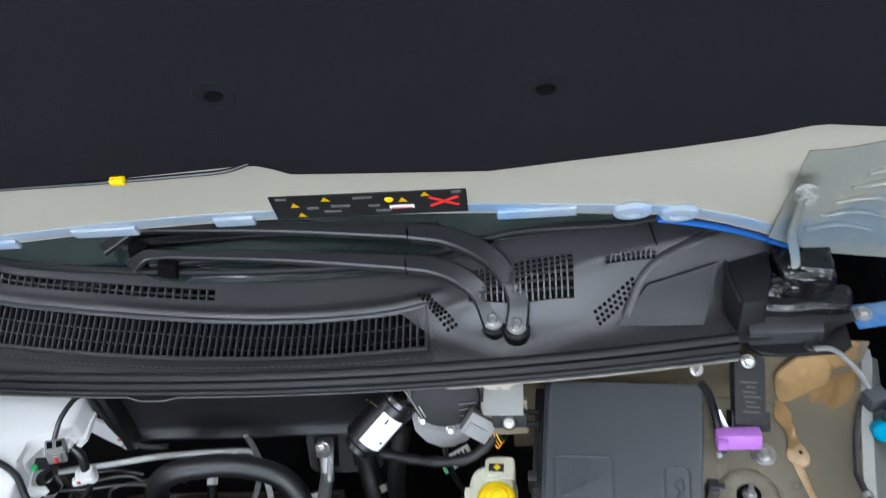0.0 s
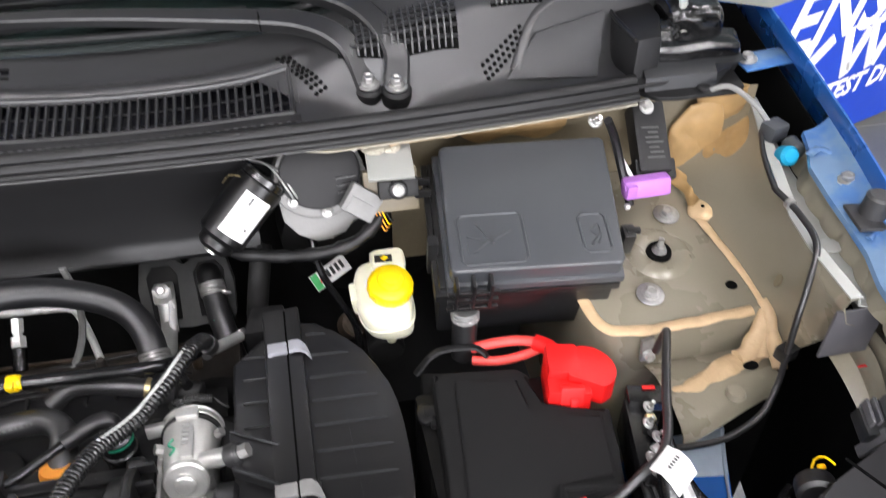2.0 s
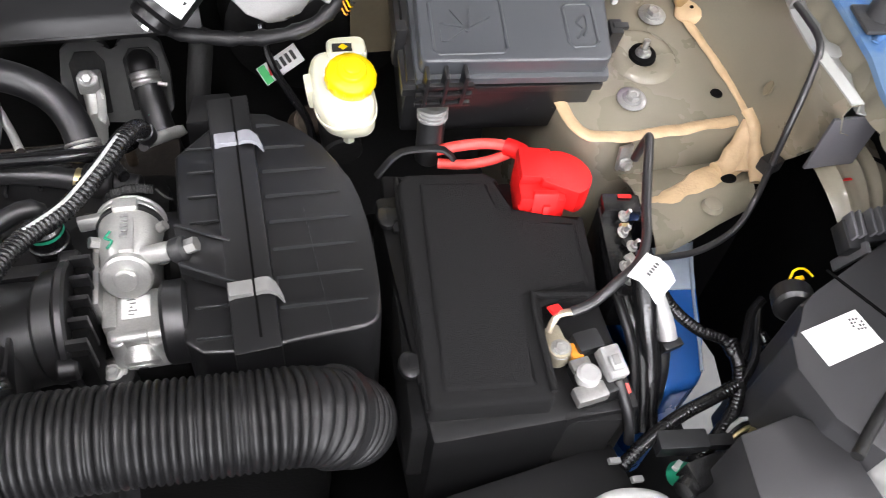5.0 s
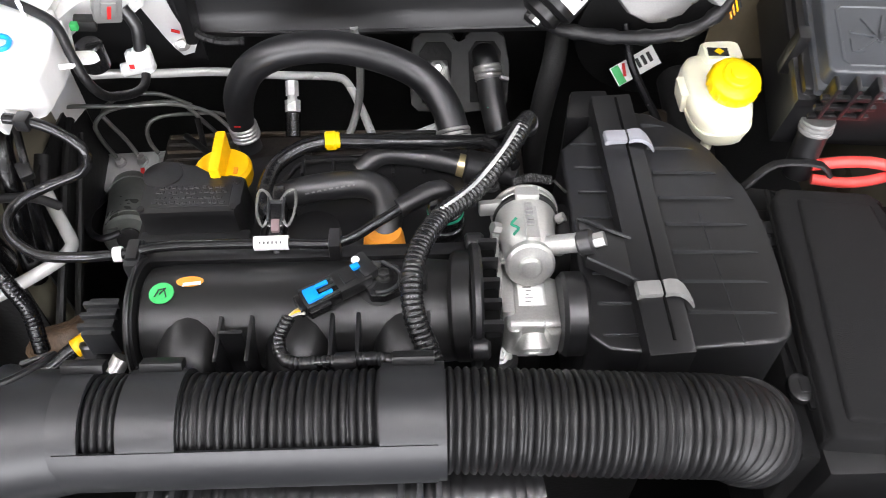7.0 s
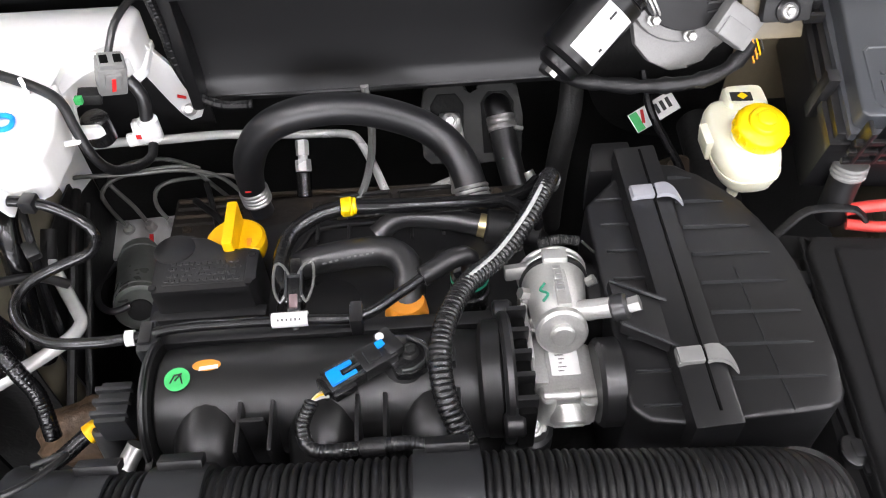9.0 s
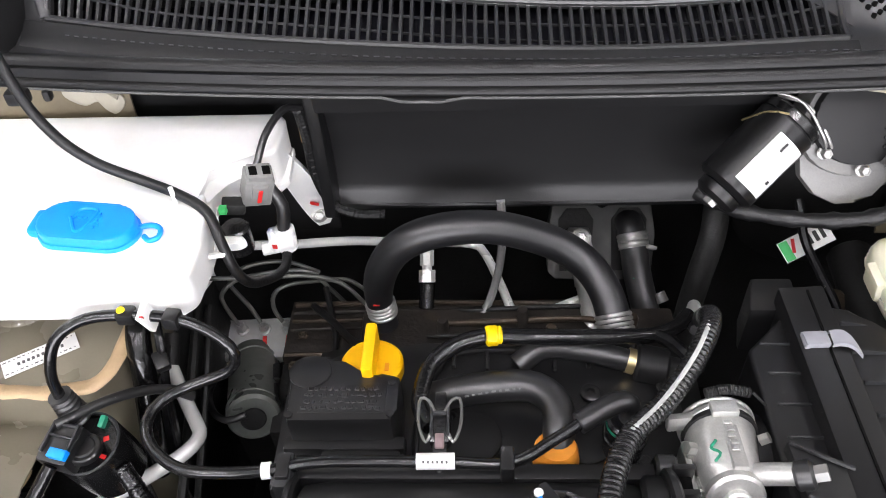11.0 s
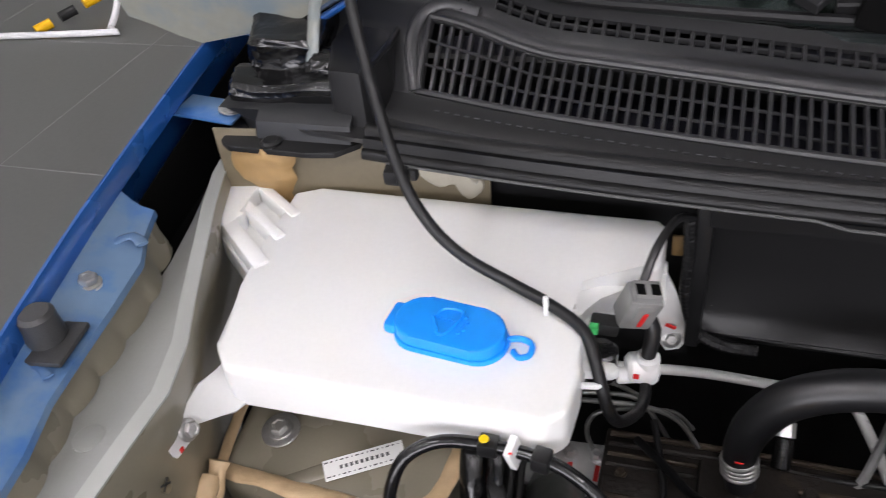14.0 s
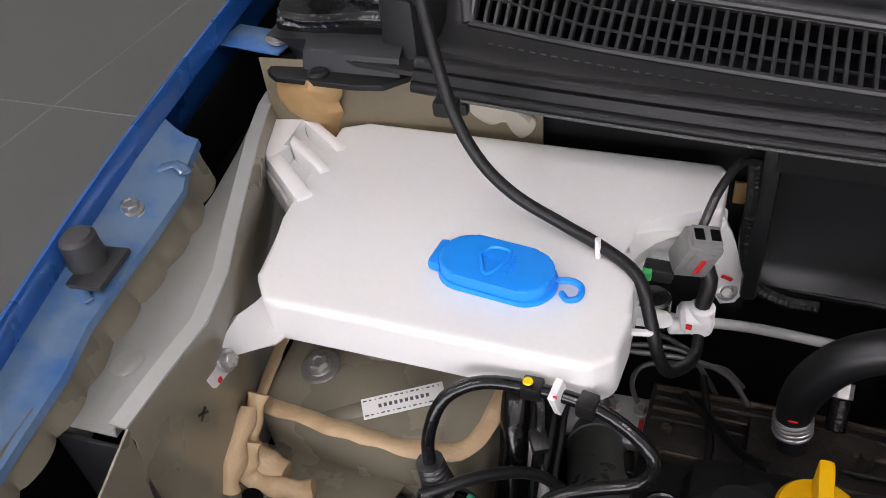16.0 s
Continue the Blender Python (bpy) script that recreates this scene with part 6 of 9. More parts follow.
for x in (-0.10, -0.02, 0.03):
    part("ring_boss", lathe([(0.021, 0), (0.021, 0.003), (0.018, 0.004)], at=(x, 0.475, 0.814), seg=28), PLASTIC_DULL, eng)
for x, y in ((-0.13, 0.455), (-0.05, 0.452), (0.02, 0.455), (-0.225, 0.535), (0.045, 0.52), (-0.06, 0.552)):
    part("bolt", bolt((x, y, 0.815), 0.0045), DARK, eng)
for i in range(7):
    part("cover_web", box((-0.115 + 0.026 * i, 0.548 - 0.003 * (i % 2), 0.8135), (0.003, 0.018, 0.006), bev=0.001), PLASTIC, eng)
part("cover_ridge", tube([(-0.142, 0.448, 0.812), (-0.140, 0.500, 0.813), (-0.128, 0.536, 0.813), (-0.10, 0.556, 0.812), (0.04, 0.552, 0.812)], 0.0028, seg=8), PLASTIC, eng)
for x, y in ((-0.118, 0.492), (-0.088, 0.468), (-0.070, 0.530), (-0.012, 0.515), (0.028, 0.500)):
    part("cover_boss", lathe([(0.0075, 0), (0.0075, 0.004), (0.006, 0.005), (0.0035, 0.005), (0.003, 0.002)], at=(x, y, 0.811), seg=18), PLASTIC, eng)
part("gearbox", box((0.10, 0.47, 0.55), (0.20, 0.22, 0.24), bev=0.03), DARK, eng)

cov = thing("oil_filler_cover", (-0.195, 0.49, 0.82), "black moulded cover block with raised unreadable writing", "engine cover")
cz = 0.857
part("block", prism([(-0.228, 0.463), (-0.155, 0.464), (-0.151, 0.474), (-0.151, 0.504), (-0.165, 0.508), (-0.180, 0.502), (-0.196, 0.514), (-0.205, 0.525), (-0.226, 0.524), (-0.231, 0.50)], 0.812, cz, bev=0.005), PLASTIC, cov)
part("skirt", box((-0.190, 0.462, 0.826), (0.086, 0.012, 0.010), bev=0.003), PLASTIC, cov)
part("lower_plate", join(box((-0.178, 0.448, 0.822), (0.056, 0.020, 0.010), (12, 0, 0), bev=0.003), *[box((-0.190 + 0.006 * i, 0.446 + 0.001 * (i % 2), 0.8275), (0.0035, 0.004, 0.0014), (12, 0, 10 * (i % 3)), bev=0.0004, seg=1) for i in range(6)]), PLASTIC, cov)
for x, y in ((-0.226, 0.468), (-0.156, 0.469), (-0.157, 0.498)):
    part("screw", lathe([(0.003, 0), (0.0028, 0.0012), (0.001, 0.0014)], at=(x, y, cz - 0.0002), seg=14), DARK, cov)
part("disc", lathe([(0.0155, 0), (0.0155, 0.0012), (0.014, 0.0018)], at=(-0.217, 0.508, cz - 0.0005), seg=28), PLASTIC, cov)
part("panel", box((-0.190, 0.4825, cz - 0.0004), (0.060, 0.026, 0.002), bev=0.001), PLASTIC, cov)
rng = random.Random(11)
for r in range(4):
    for c in range(12 - r % 2):
        part("raised_mark", box((-0.2165 + 0.0047 * c + 0.002 * (r % 2) + rng.uniform(-0.0008, 0.0008), 0.4735 + 0.0058 * r + rng.uniform(-0.0006, 0.0006), cz + 0.0008), (rng.uniform(0.0016, 0.0044), rng.uniform(0.0014, 0.0040), 0.0010), (0, 0, rng.uniform(-25, 25)), bev=0.0004, seg=1), PLASTIC, cov)

LEAN = Matrix.Identity(4)
LEAN[2][1], LEAN[2][3] = -0.13, 0.13 * (0.466 - 0.49)
for ob in cov.children:
    ob.data.transform(LEAN)

oil = part("filler_cap", lathe([(0.022, 0.0), (0.0235, 0.004), (0.0235, 0.013), (0.021, 0.016), (0.004, 0.017)], at=(-0.175, 0.524, 0.826), rot=(-6, 0, 0), seg=36), AMBER, cov, "amber yellow oil filler cap")
part("grip", prism([(-0.1795, 0.502), (-0.1705, 0.502), (-0.1705, 0.546), (-0.1795, 0.546)], 0.838, 0.862, bev=0.003), AMBER, oil)
part("moulded_mark", box((-0.163, 0.518, 0.8435), (0.003, 0.007, 0.001), bev=0), ORANGE, oil)

# pipes on the cam cover
pcv = thing("breather_pipe", (-0.03, 0.5, 0.85), "black moulded breather hose with pale printed marks", "hose")
part("tube", tube([(-0.130, 0.503, 0.826), (-0.105, 0.504, 0.834), (-0.075, 0.505, 0.838), (-0.054, 0.500, 0.842), (-0.041, 0.486, 0.842), (-0.040, 0.468, 0.837), (-0.043, 0.453, 0.826)], 0.0115, seg=18), RUBBER, pcv)
for i in range(9):
    part("print_bar", box((-0.104 + 0.0048 * i, 0.4940 + 0.0004 * min(i, 4), 0.8405 + 0.0009 * i), (0.0030 - 0.001 * (i % 2), 0.0012, 0.0010), (50, -12, 5), bev=0), PRINT_PALE, pcv)
part("orange_clip", lathe([(0.0155, -0.005), (0.0165, 0.0), (0.0150, 0.010), (0.0135, 0.013)], at=(-0.043, 0.453, 0.826), rot=(-10, 0, 0), seg=28), ORANGE, pcv, "orange plastic collar")
pc2 = thing("coolant_tube", (0.0, 0.54, 0.85), "black hose joined to a plastic coupling", "hose")
part("tube", tube([(-0.066, 0.538, 0.818), (-0.045, 0.549, 0.826), (-0.01, 0.546, 0.824), (0.022, 0.541, 0.818)], 0.0090, seg=14), RUBBER, pc2)
part("brass_end", cyl((0.018, 0.542, 0.819), (0.024, 0.5405, 0.818), 0.0100), BRASS, pc2)
part("coupling", join(cyl((0.024, 0.5405, 0.818), (0.048, 0.536, 0.816), 0.0150, bev=0.002), cyl((0.048, 0.536, 0.816), (0.068, 0.530, 0.815), 0.010, bev=0.001)), PLASTIC_DULL, pc2)
har = thing("wiring_harness", (-0.08, 0.53, 0.85), "taped black wiring harness with yellow clip", "cable harness")
part("braid", tube([(-0.128, 0.462, 0.850), (-0.137, 0.485, 0.846), (-0.130, 0.515, 0.850), (-0.110, 0.530, 0.855), (-0.088, 0.536, 0.857)], ribbed(0.0062, 0.004, 0.0006), seg=10, step=0.0015), SLEEVE, har)
part("taped_run", tube([(-0.088, 0.536, 0.857), (-0.04, 0.540, 0.850), (0.01, 0.548, 0.840), (0.04, 0.556, 0.832), (0.06, 0.570, 0.825), (0.072, 0.586, 0.820)], 0.0062, seg=10), SLEEVE, har)
part("clip", join(cyl((-0.090, 0.5355, 0.857), (-0.081, 0.5365, 0.857), 0.0078, bev=0.001), cyl((-0.084, 0.5362, 0.857), (-0.078, 0.5368, 0.857), 0.0068, bev=0.001), box((-0.086, 0.530, 0.861), (0.007, 0.008, 0.009), (20, 10, 0), bev=0.0015)), YELLOW, har, "yellow tape clip")
part("branch", tube([(0.04, 0.556, 0.832), (0.05, 0.535, 0.845), (0.062, 0.51, 0.85)], 0.005, seg=8), SLEEVE, har)
part("white_sleeve", cyl((0.074, 0.585, 0.812), (0.096, 0.640, 0.768), 0.0058, bev=0.001), LIGHT_GREY, har, "pale grey sleeve")
part("sleeve_lead", tube([(0.073, 0.565, 0.826), (0.074, 0.577, 0.818), (0.076, 0.590, 0.808)], 0.0045, seg=8), RUBBER, har)
con = thing("injector_connector", (-0.12, 0.45, 0.86), "black electrical connector with wire clip", "connector")
part("housing", join(box((-0.121, 0.456, 0.858), (0.014, 0.024, 0.016), (14, 0, 0), bev=0.003), box((-0.121, 0.440, 0.853), (0.010, 0.014, 0.012), (20, 0, 0), bev=0.002), box((-0.121, 0.474, 0.862), (0.008, 0.014, 0.006), (10, 0, 0), bev=0.0015), cyl((-0.121, 0.434, 0.848), (-0.121, 0.426, 0.838), 0.005)), GLOSSY, con)
for dx in (-1, 1):
    part("wire_clip", tube([(-0.121 + 0.003 * dx, 0.462, 0.869), (-0.121 + 0.008 * dx, 0.470, 0.871), (-0.121 + 0.013 * dx, 0.472, 0.870), (-0.121 + 0.0145 * dx, 0.462, 0.868), (-0.121 + 0.013 * dx, 0.450, 0.866), (-0.121 + 0.009 * dx, 0.443, 0.863), (-0.121 + 0.006 * dx, 0.448, 0.865)], 0.0011, seg=6, step=0.0025), BRAKE_PIPE, con, "grey wire clip")
    part("side_rail", box((-0.121 + 0.0055 * dx, 0.456, 0.867), (0.002, 0.020, 0.003), (14, 0, 0), bev=0.0006, seg=1), PLASTIC_GREY, con)
part("latch", box((-0.121, 0.444, 0.8625), (0.006, 0.010, 0.004), (16, 0, 0), bev=0.001), mat("dusty pink latch plastic", (0.16, 0.11, 0.115), 0.5), con, "dull pink latch")
part("ridge", box((-0.121, 0.462, 0.8685), (0.010, 0.0022, 0.003), (10, 0, 0), bev=0.0006, seg=1), PLASTIC_GREY, con)

# corrugated conduit over the inlet
cd = thing("corrugated_conduit", (0.03, 0.45, 0.87), "shiny black corrugated cable conduit", "cable conduit")
CP = [(0.078, 0.566, 0.838), (0.075, 0.550, 0.862), (0.066, 0.524, 0.876), (0.050, 0.496, 0.875), (0.027, 0.468, 0.869), (0.003, 0.443, 0.873), (-0.012, 0.413, 0.881), (-0.020, 0.383, 0.885), (-0.019, 0.351, 0.881), (-0.007, 0.321, 0.868)]
part("conduit", tube(CP, ribbed(0.0073, 0.0039, 0.0013), seg=16, step=0.0007), LOOM, cd)
# pale line that paints the row of highlights on the ridges
part("glint_line", tube([Vector(p) + 0.0078 * Vector((-0.25, -0.25, 0.93)) for p in CP[1:-4]], 0.0016, seg=8, flat=0.6), LIGHT_GREY, cd, "pale line painted for the glints on the conduit")
part("end_sleeve", tube([CP[0], (0.0765, 0.557, 0.852)], 0.0090, seg=16), RUBBER, cd, "dull rubber end sleeve")
part("clip", box((-0.020, 0.380, 0.878), (0.019, 0.012, 0.010), bev=0.002), PLASTIC, cd)

# ---- throttle body ----
thr = thing("throttle_body", (0.065, 0.42, 0.8), "cast aluminium throttle body with actuator arm", "throttle body")
barrel = part("upper_housing", join(cyl((0.066, 0.462, 0.843), (0.0645, 0.416, 0.850), 0.0235, bev=0.004, seg=36, r2=0.0185), box((0.066, 0.445, 0.825), (0.036, 0.05, 0.03), bev=0.005), cyl((0.046, 0.452, 0.842), (0.046, 0.440, 0.848), 0.006, bev=0.001), box((0.067, 0.440, 0.8655), (0.010, 0.040, 0.006), (-8, 0, 0), bev=0.002)), ALU, thr)
part("rear_cap", join(cyl((0.066, 0.4665, 0.8415), (0.066, 0.4605, 0.843), 0.0255, bev=0.0015, seg=36), cyl((0.066, 0.471, 0.8405), (0.066, 0.4675, 0.8413), 0.0262, bev=0.001, seg=36), cyl((0.066, 0.475, 0.8398), (0.066, 0.4705, 0.8408), 0.0215, bev=0.0015, seg=32)), ALU, thr)
part("ear", join(box((0.040, 0.4645, 0.853), (0.020, 0.006, 0.012), (-12, 0, 6), bev=0.002), box((0.066, 0.466, 0.8665), (0.018, 0.012, 0.006), (-12, 0, 0), bev=0.002)), ALU, thr)
part("return_spring", join(tube([(0.056, 0.478, 0.866), (0.070, 0.480, 0.868), (0.086, 0.479, 0.866)], ribbed(0.0035, 0.002, 0.001), seg=8, step=0.0006), tube([(0.088, 0.479, 0.866), (0.094, 0.474, 0.862), (0.098, 0.476, 0.856)], 0.0011, seg=6)), DARK, thr)
for p, q, r in (((0.046, 0.444, 0.852), (0.039, 0.443, 0.856), 0.0045), ((0.043, 0.428, 0.842), (0.036, 0.4265, 0.844), 0.0040), ((0.088, 0.449, 0.855), (0.093, 0.449, 0.859), 0.0040)):
    part("side_stud", cyl(p, q, r, seg=6), STEEL, thr)
for i in range(5):
    part("cast_letter", box((0.0655 + 0.0006 * (i % 2), 0.4545 - 0.0052 * i, 0.8683 + 0.0007 * i), (0.0055 - 0.001 * (i % 2), 0.0032, 0.0012), (-8, 0, 0), bev=0.0003, seg=1), STEEL, thr)
part("cap_seam", cyl((0.066, 0.4610, 0.8432), (0.066, 0.4575, 0.844), 0.0252, seg=36), DARK, barrel)
part("nose", join(cyl((0.0646, 0.416, 0.850), (0.0644, 0.4075, 0.8535), 0.0182, bev=0.002, seg=32), cyl((0.0644, 0.409, 0.853), (0.0642, 0.4030, 0.8555), 0.0085, bev=0.0015, seg=20)), ALU, barrel)
part("lower_housing", join(box((0.066, 0.393, 0.808), (0.042, 0.044, 0.046), bev=0.006, seg=3), box((0.048, 0.404, 0.815), (0.010, 0.046, 0.040), bev=0.003), cyl((0.080, 0.372, 0.80), (0.080, 0.372, 0.828), 0.0065, bev=0.001), cyl((0.052, 0.374, 0.80), (0.052, 0.374, 0.829), 0.006, bev=0.001)), ALU, thr)
part("side_web", box((0.0415, 0.424, 0.82), (0.005, 0.060, 0.055), bev=0.002), ALU, thr)
part("lower_tube", join(cyl((0.048, 0.376, 0.826), (0.074, 0.375, 0.827), 0.0052, bev=0.001), box((0.081, 0.375, 0.822), (0.012, 0.010, 0.012), bev=0.001)), ALU, thr)
part("outlet_disc", join(cyl((0.066, 0.378, 0.812), (0.066, 0.364, 0.805), 0.0130, bev=0.002, seg=30), cyl((0.066, 0.3645, 0.8052), (0.066, 0.3625, 0.8042), 0.0110, bev=0.0008, seg=28)), ALU, thr)
part("disc_hole", cyl((0.066, 0.3630, 0.8045), (0.066, 0.3620, 0.8040), 0.0036, seg=16), DARK, thr)
part("label", box((0.066, 0.398, 0.8314), (0.020, 0.019, 0.0006), bev=0), PAPER, thr, "white printed label")
for i in range(5):
    part("print_bar", box((0.063 + 0.001 * (i % 2), 0.4045 - 0.0032 * i, 0.8319), (0.006 - 0.002 * (i % 3), 0.0007, 0.0004), bev=0), PRINT_PALE, thr)
part("actuator_arm", join(cyl((0.074, 0.424, 0.856), (0.108, 0.416, 0.871), 0.0072, bev=0.001)), ALU, thr)
part("bush", cyl((0.098, 0.4165, 0.8665), (0.109, 0.4155, 0.8715), 0.0095, bev=0.002), RUBBER, thr)
part("end_bolt", cyl((0.109, 0.4155, 0.8715), (0.116, 0.415, 0.875), 0.0058, seg=6), STEEL, thr)
part("paint_mark", tube([(0.056, 0.442, 0.8672), (0.052, 0.437, 0.8660), (0.057, 0.433, 0.8668), (0.053, 0.428, 0.8650)], 0.0010, seg=6, step=0.002), GREEN_DK, thr, "green paint mark")
for x, y in ((0.088, 0.430), (0.047, 0.424)):
    part("bolt", bolt((x, y, 0.842), 0.0045, washer=1.2), STEEL, thr)
part("mount_boss", lathe([(0.015, -0.02), (0.015, 0.0), (0.012, 0.003)], at=(0.0420, 0.3705, 0.7885), seg=24), PLASTIC, thr)
part("mount_bolt", bolt((0.0420, 0.3705, 0.7915), 0.006, (18, 0, 0)), STEEL, thr, "plated bolt")
part("screw_thread", tube([(0.079, 0.340, 0.80), (0.080, 0.328, 0.77)], ribbed(0.005, 0.003, 0.001), seg=8, step=0.001), DARK, thr)

# ---- inlet manifold ----
man = thing("inlet_manifold", (-0.1, 0.39, 0.7), "glossy black plastic inlet manifold with ribs", "inlet manifold")


def plenum():
    rows = []
    for i, x in enumerate((-0.214, -0.210, -0.195, -0.14, -0.07, -0.01, 0.012, 0.016)):
        k = 0.80 if i in (0, 7) else (0.95 if i in (1, 6) else 1.0)
        rows.append([(x, 0.392 + 0.040 * k * math.cos(a), 0.823 + 0.036 * k * math.sin(a)) for a in (2 * math.pi * j / 28 for j in range(28))])
    bm = loft(rows, closed=True)
    bm.faces.new([v for v in bm.verts][:28])
    bm.faces.new([v for v in bm.verts][-28:])
    return bm


MOULDED = mat("moulded black manifold plastic", (0.011, 0.011, 0.0112), 0.37, spec=0.42, bump=0.03, grain=900, dust=0.5)
part("plenum", plenum(), MOULDED, man)
part("top_rail", box((-0.100, 0.430, 0.842), (0.240, 0.012, 0.014), bev=0.003), PLASTIC, man)
part("end_plate", join(cyl((-0.2185, 0.392, 0.818), (-0.213, 0.392, 0.818), 0.0465, bev=0.002, seg=40), box((-0.2160, 0.358, 0.785), (0.0055, 0.052, 0.090), (8, 0, 0), bev=0.002)), MOULDED, man)
part("end_lip", tube([(-0.2165, 0.392 + 0.0460 * math.cos(radians(a)), 0.818 + 0.0460 * math.sin(radians(a))) for a in range(40, 221, 15)], 0.0024, seg=8), PLASTIC, man)
part("rail_end", join(box((-0.222, 0.425, 0.846), (0.012, 0.026, 0.028), bev=0.003), cyl((-0.2285, 0.424, 0.851), (-0.2155, 0.424, 0.851), 0.006, bev=0.001)), PLASTIC_GREY, man)
for i in range(3):
    x = -0.176 + 0.075 * i
    part("runner", tube([(x, 0.378, 0.830), (x, 0.354, 0.829), (x, 0.338, 0.808), (x, 0.333, 0.77), (x, 0.345, 0.72)], 0.0235, seg=20), MOULDED, man)
for x in (-0.152, -0.131, -0.076, -0.058, -0.01):
    part("rib", box((x, 0.352, 0.820), (0.003, 0.036, 0.075), bev=0.001), PLASTIC, man)
part("cross_rib", box((-0.142, 0.352, 0.835), (0.016, 0.003, 0.06), bev=0.001), PLASTIC, man)
part("lower_body", box((-0.10, 0.36, 0.74), (0.25, 0.07, 0.10), bev=0.01), PLASTIC_DULL, man)
part("outlet_flange", cyl((0.008, 0.392, 0.828), (0.026, 0.391, 0.830), 0.041, bev=0.003, seg=36), MOULDED, man)
part("flange_ring", cyl((0.020, 0.391, 0.830), (0.028, 0.391, 0.830), 0.046, bev=0.002, seg=36), PLASTIC, man)
for k in range(5):
    part("inlet_rib", box((0.034, 0.356 + 0.0175 * k, 0.845), (0.014, 0.004, 0.035), bev=0.001), PLASTIC, man)
# near-black body: the shade between the ribs is painted by its colour
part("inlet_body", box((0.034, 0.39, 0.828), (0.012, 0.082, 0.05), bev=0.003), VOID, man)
for y, z in ((0.432, 0.85), (0.348, 0.842), (0.350, 0.795)):
    part("flange_lug", cyl((0.018, y, z), (0.032, y, z), 0.0085, bev=0.002), PLASTIC, man)
part("green_sticker", lathe([(0.0085, 0), (0.0085, 0.0006)], at=(-0.195, 0.388, 0.8598), rot=(4, 0, 0), seg=28), GREEN, man, "round green sticker")
for dx, dy, w, a in ((-0.003, 0.0, 0.007, 70), (0.0005, 0.001, 0.006, 55), (0.003, -0.001, 0.006, 110), (0.0, 0.003, 0.006, 15)):
    part("marker_stroke", box((-0.195 + dx, 0.388 + dy, 0.8608), (w, 0.0009, 0.0004), (4, 0, a), bev=0), INK, man, "black marker stroke")
part("sticker_strip", box((-0.1755, 0.3958, 0.8596), (0.013, 0.0032, 0.0006), (-8, 0, 6), bev=0), PAPER, man, "white strip")
part("orange_sticker", lathe([(0.0095, 0), (0.0095, 0.0005)], at=(-0.177, 0.398, 0.8590), rot=(-8, 0, 0), seg=24, flat=(1, 0.5)), ORANGE, man, "orange sticker")

ms = thing("pressure_sensor", (-0.06, 0.39, 0.86), "black pressure sensor with blue lock and wires", "sensor")
MM = pose(-0.0692, 0.3831, 0.870, 4, 0, 30)


def at_sensor(bm):
    bm.transform(MM)
    return bm


plug = part("plug", at_sensor(join(box((-0.016, 0, 0), (0.026, 0.017, 0.013), bev=0.002), box((-0.020, -0.0095, -0.001), (0.016, 0.003, 0.008), bev=0.001), box((-0.020, 0.0095, -0.001), (0.016, 0.003, 0.008), bev=0.001), box((-0.0305, 0, 0), (0.005, 0.013, 0.010), bev=0.001))), GLOSSY, ms)
for dy in (-0.006, 0.0, 0.006):
    part("plug_rib", at_sensor(box((-0.010, dy, 0.0068), (0.012, 0.0016, 0.002), bev=0.0005, seg=1)), PLASTIC_GREY, plug)
lock = part("lock", at_sensor(join(box((-0.022, 0, 0.0072), (0.009, 0.011, 0.004), bev=0.0012), box((-0.013, 0.004, 0.0068), (0.010, 0.003, 0.003), bev=0.0008), box((-0.013, -0.004, 0.0068), (0.010, 0.003, 0.003), bev=0.0008))), CAP_BLUE, ms, "bright blue lock")
body = part("body", at_sensor(join(box((0.008, 0.001, 0.0), (0.026, 0.018, 0.013), bev=0.0025), box((0.006, 0.001, 0.0068), (0.010, 0.010, 0.004), bev=0.001), box((0.020, 0.004, 0.003), (0.012, 0.020, 0.010), (0, 0, 8), bev=0.0025))), PLASTIC, ms)
part("blue_pad", at_sensor(box((0.0135, 0.0045, 0.0080), (0.006, 0.0045, 0.003), bev=0.0006)), CAP_BLUE, body)
part("white_dot", at_sensor(lathe([(0.0032, 0), (0.0028, 0.0012)], at=(0.0165, 0.0095, 0.0070), seg=16)), PAPER, body, "white paint dot")
part("flange", at_sensor(prism([(0.014, -0.016), (0.022, -0.021), (0.034, -0.022), (0.042, -0.015), (0.043, -0.004), (0.036, 0.006), (0.026, 0.012), (0.016, 0.008)], -0.010, -0.002, bev=0.002)), GLOSSY, ms)
part("flange_rim", at_sensor(tube([(0.018, -0.016, -0.001), (0.026, -0.019, -0.001), (0.036, -0.017, -0.001), (0.040, -0.008, -0.001), (0.034, 0.004, -0.001)], 0.0016, seg=8, step=0.002)), PLASTIC_GREY, ms)
part("flange_bolt", at_sensor(bolt((0.030, -0.006, -0.002), 0.0046, washer=1.4)), DARK, ms)
part("foot", at_sensor(lathe([(0.016, -0.030), (0.016, -0.012), (0.012, -0.008)], at=(0.026, -0.006, 0), seg=24)), MOULDED, ms)
for i in range(3):
    part("wire", tube([(-0.0946 + 0.0012 * i, 0.3657 - 0.0022 * i, 0.871), (-0.0995 + 0.001 * i, 0.3636 - 0.001 * i, 0.870), (-0.1034, 0.3605, 0.868)], 0.0011, seg=6, step=0.003), (BRASS, AMBER, LIGHT_GREY)[i], ms, "tan wires")
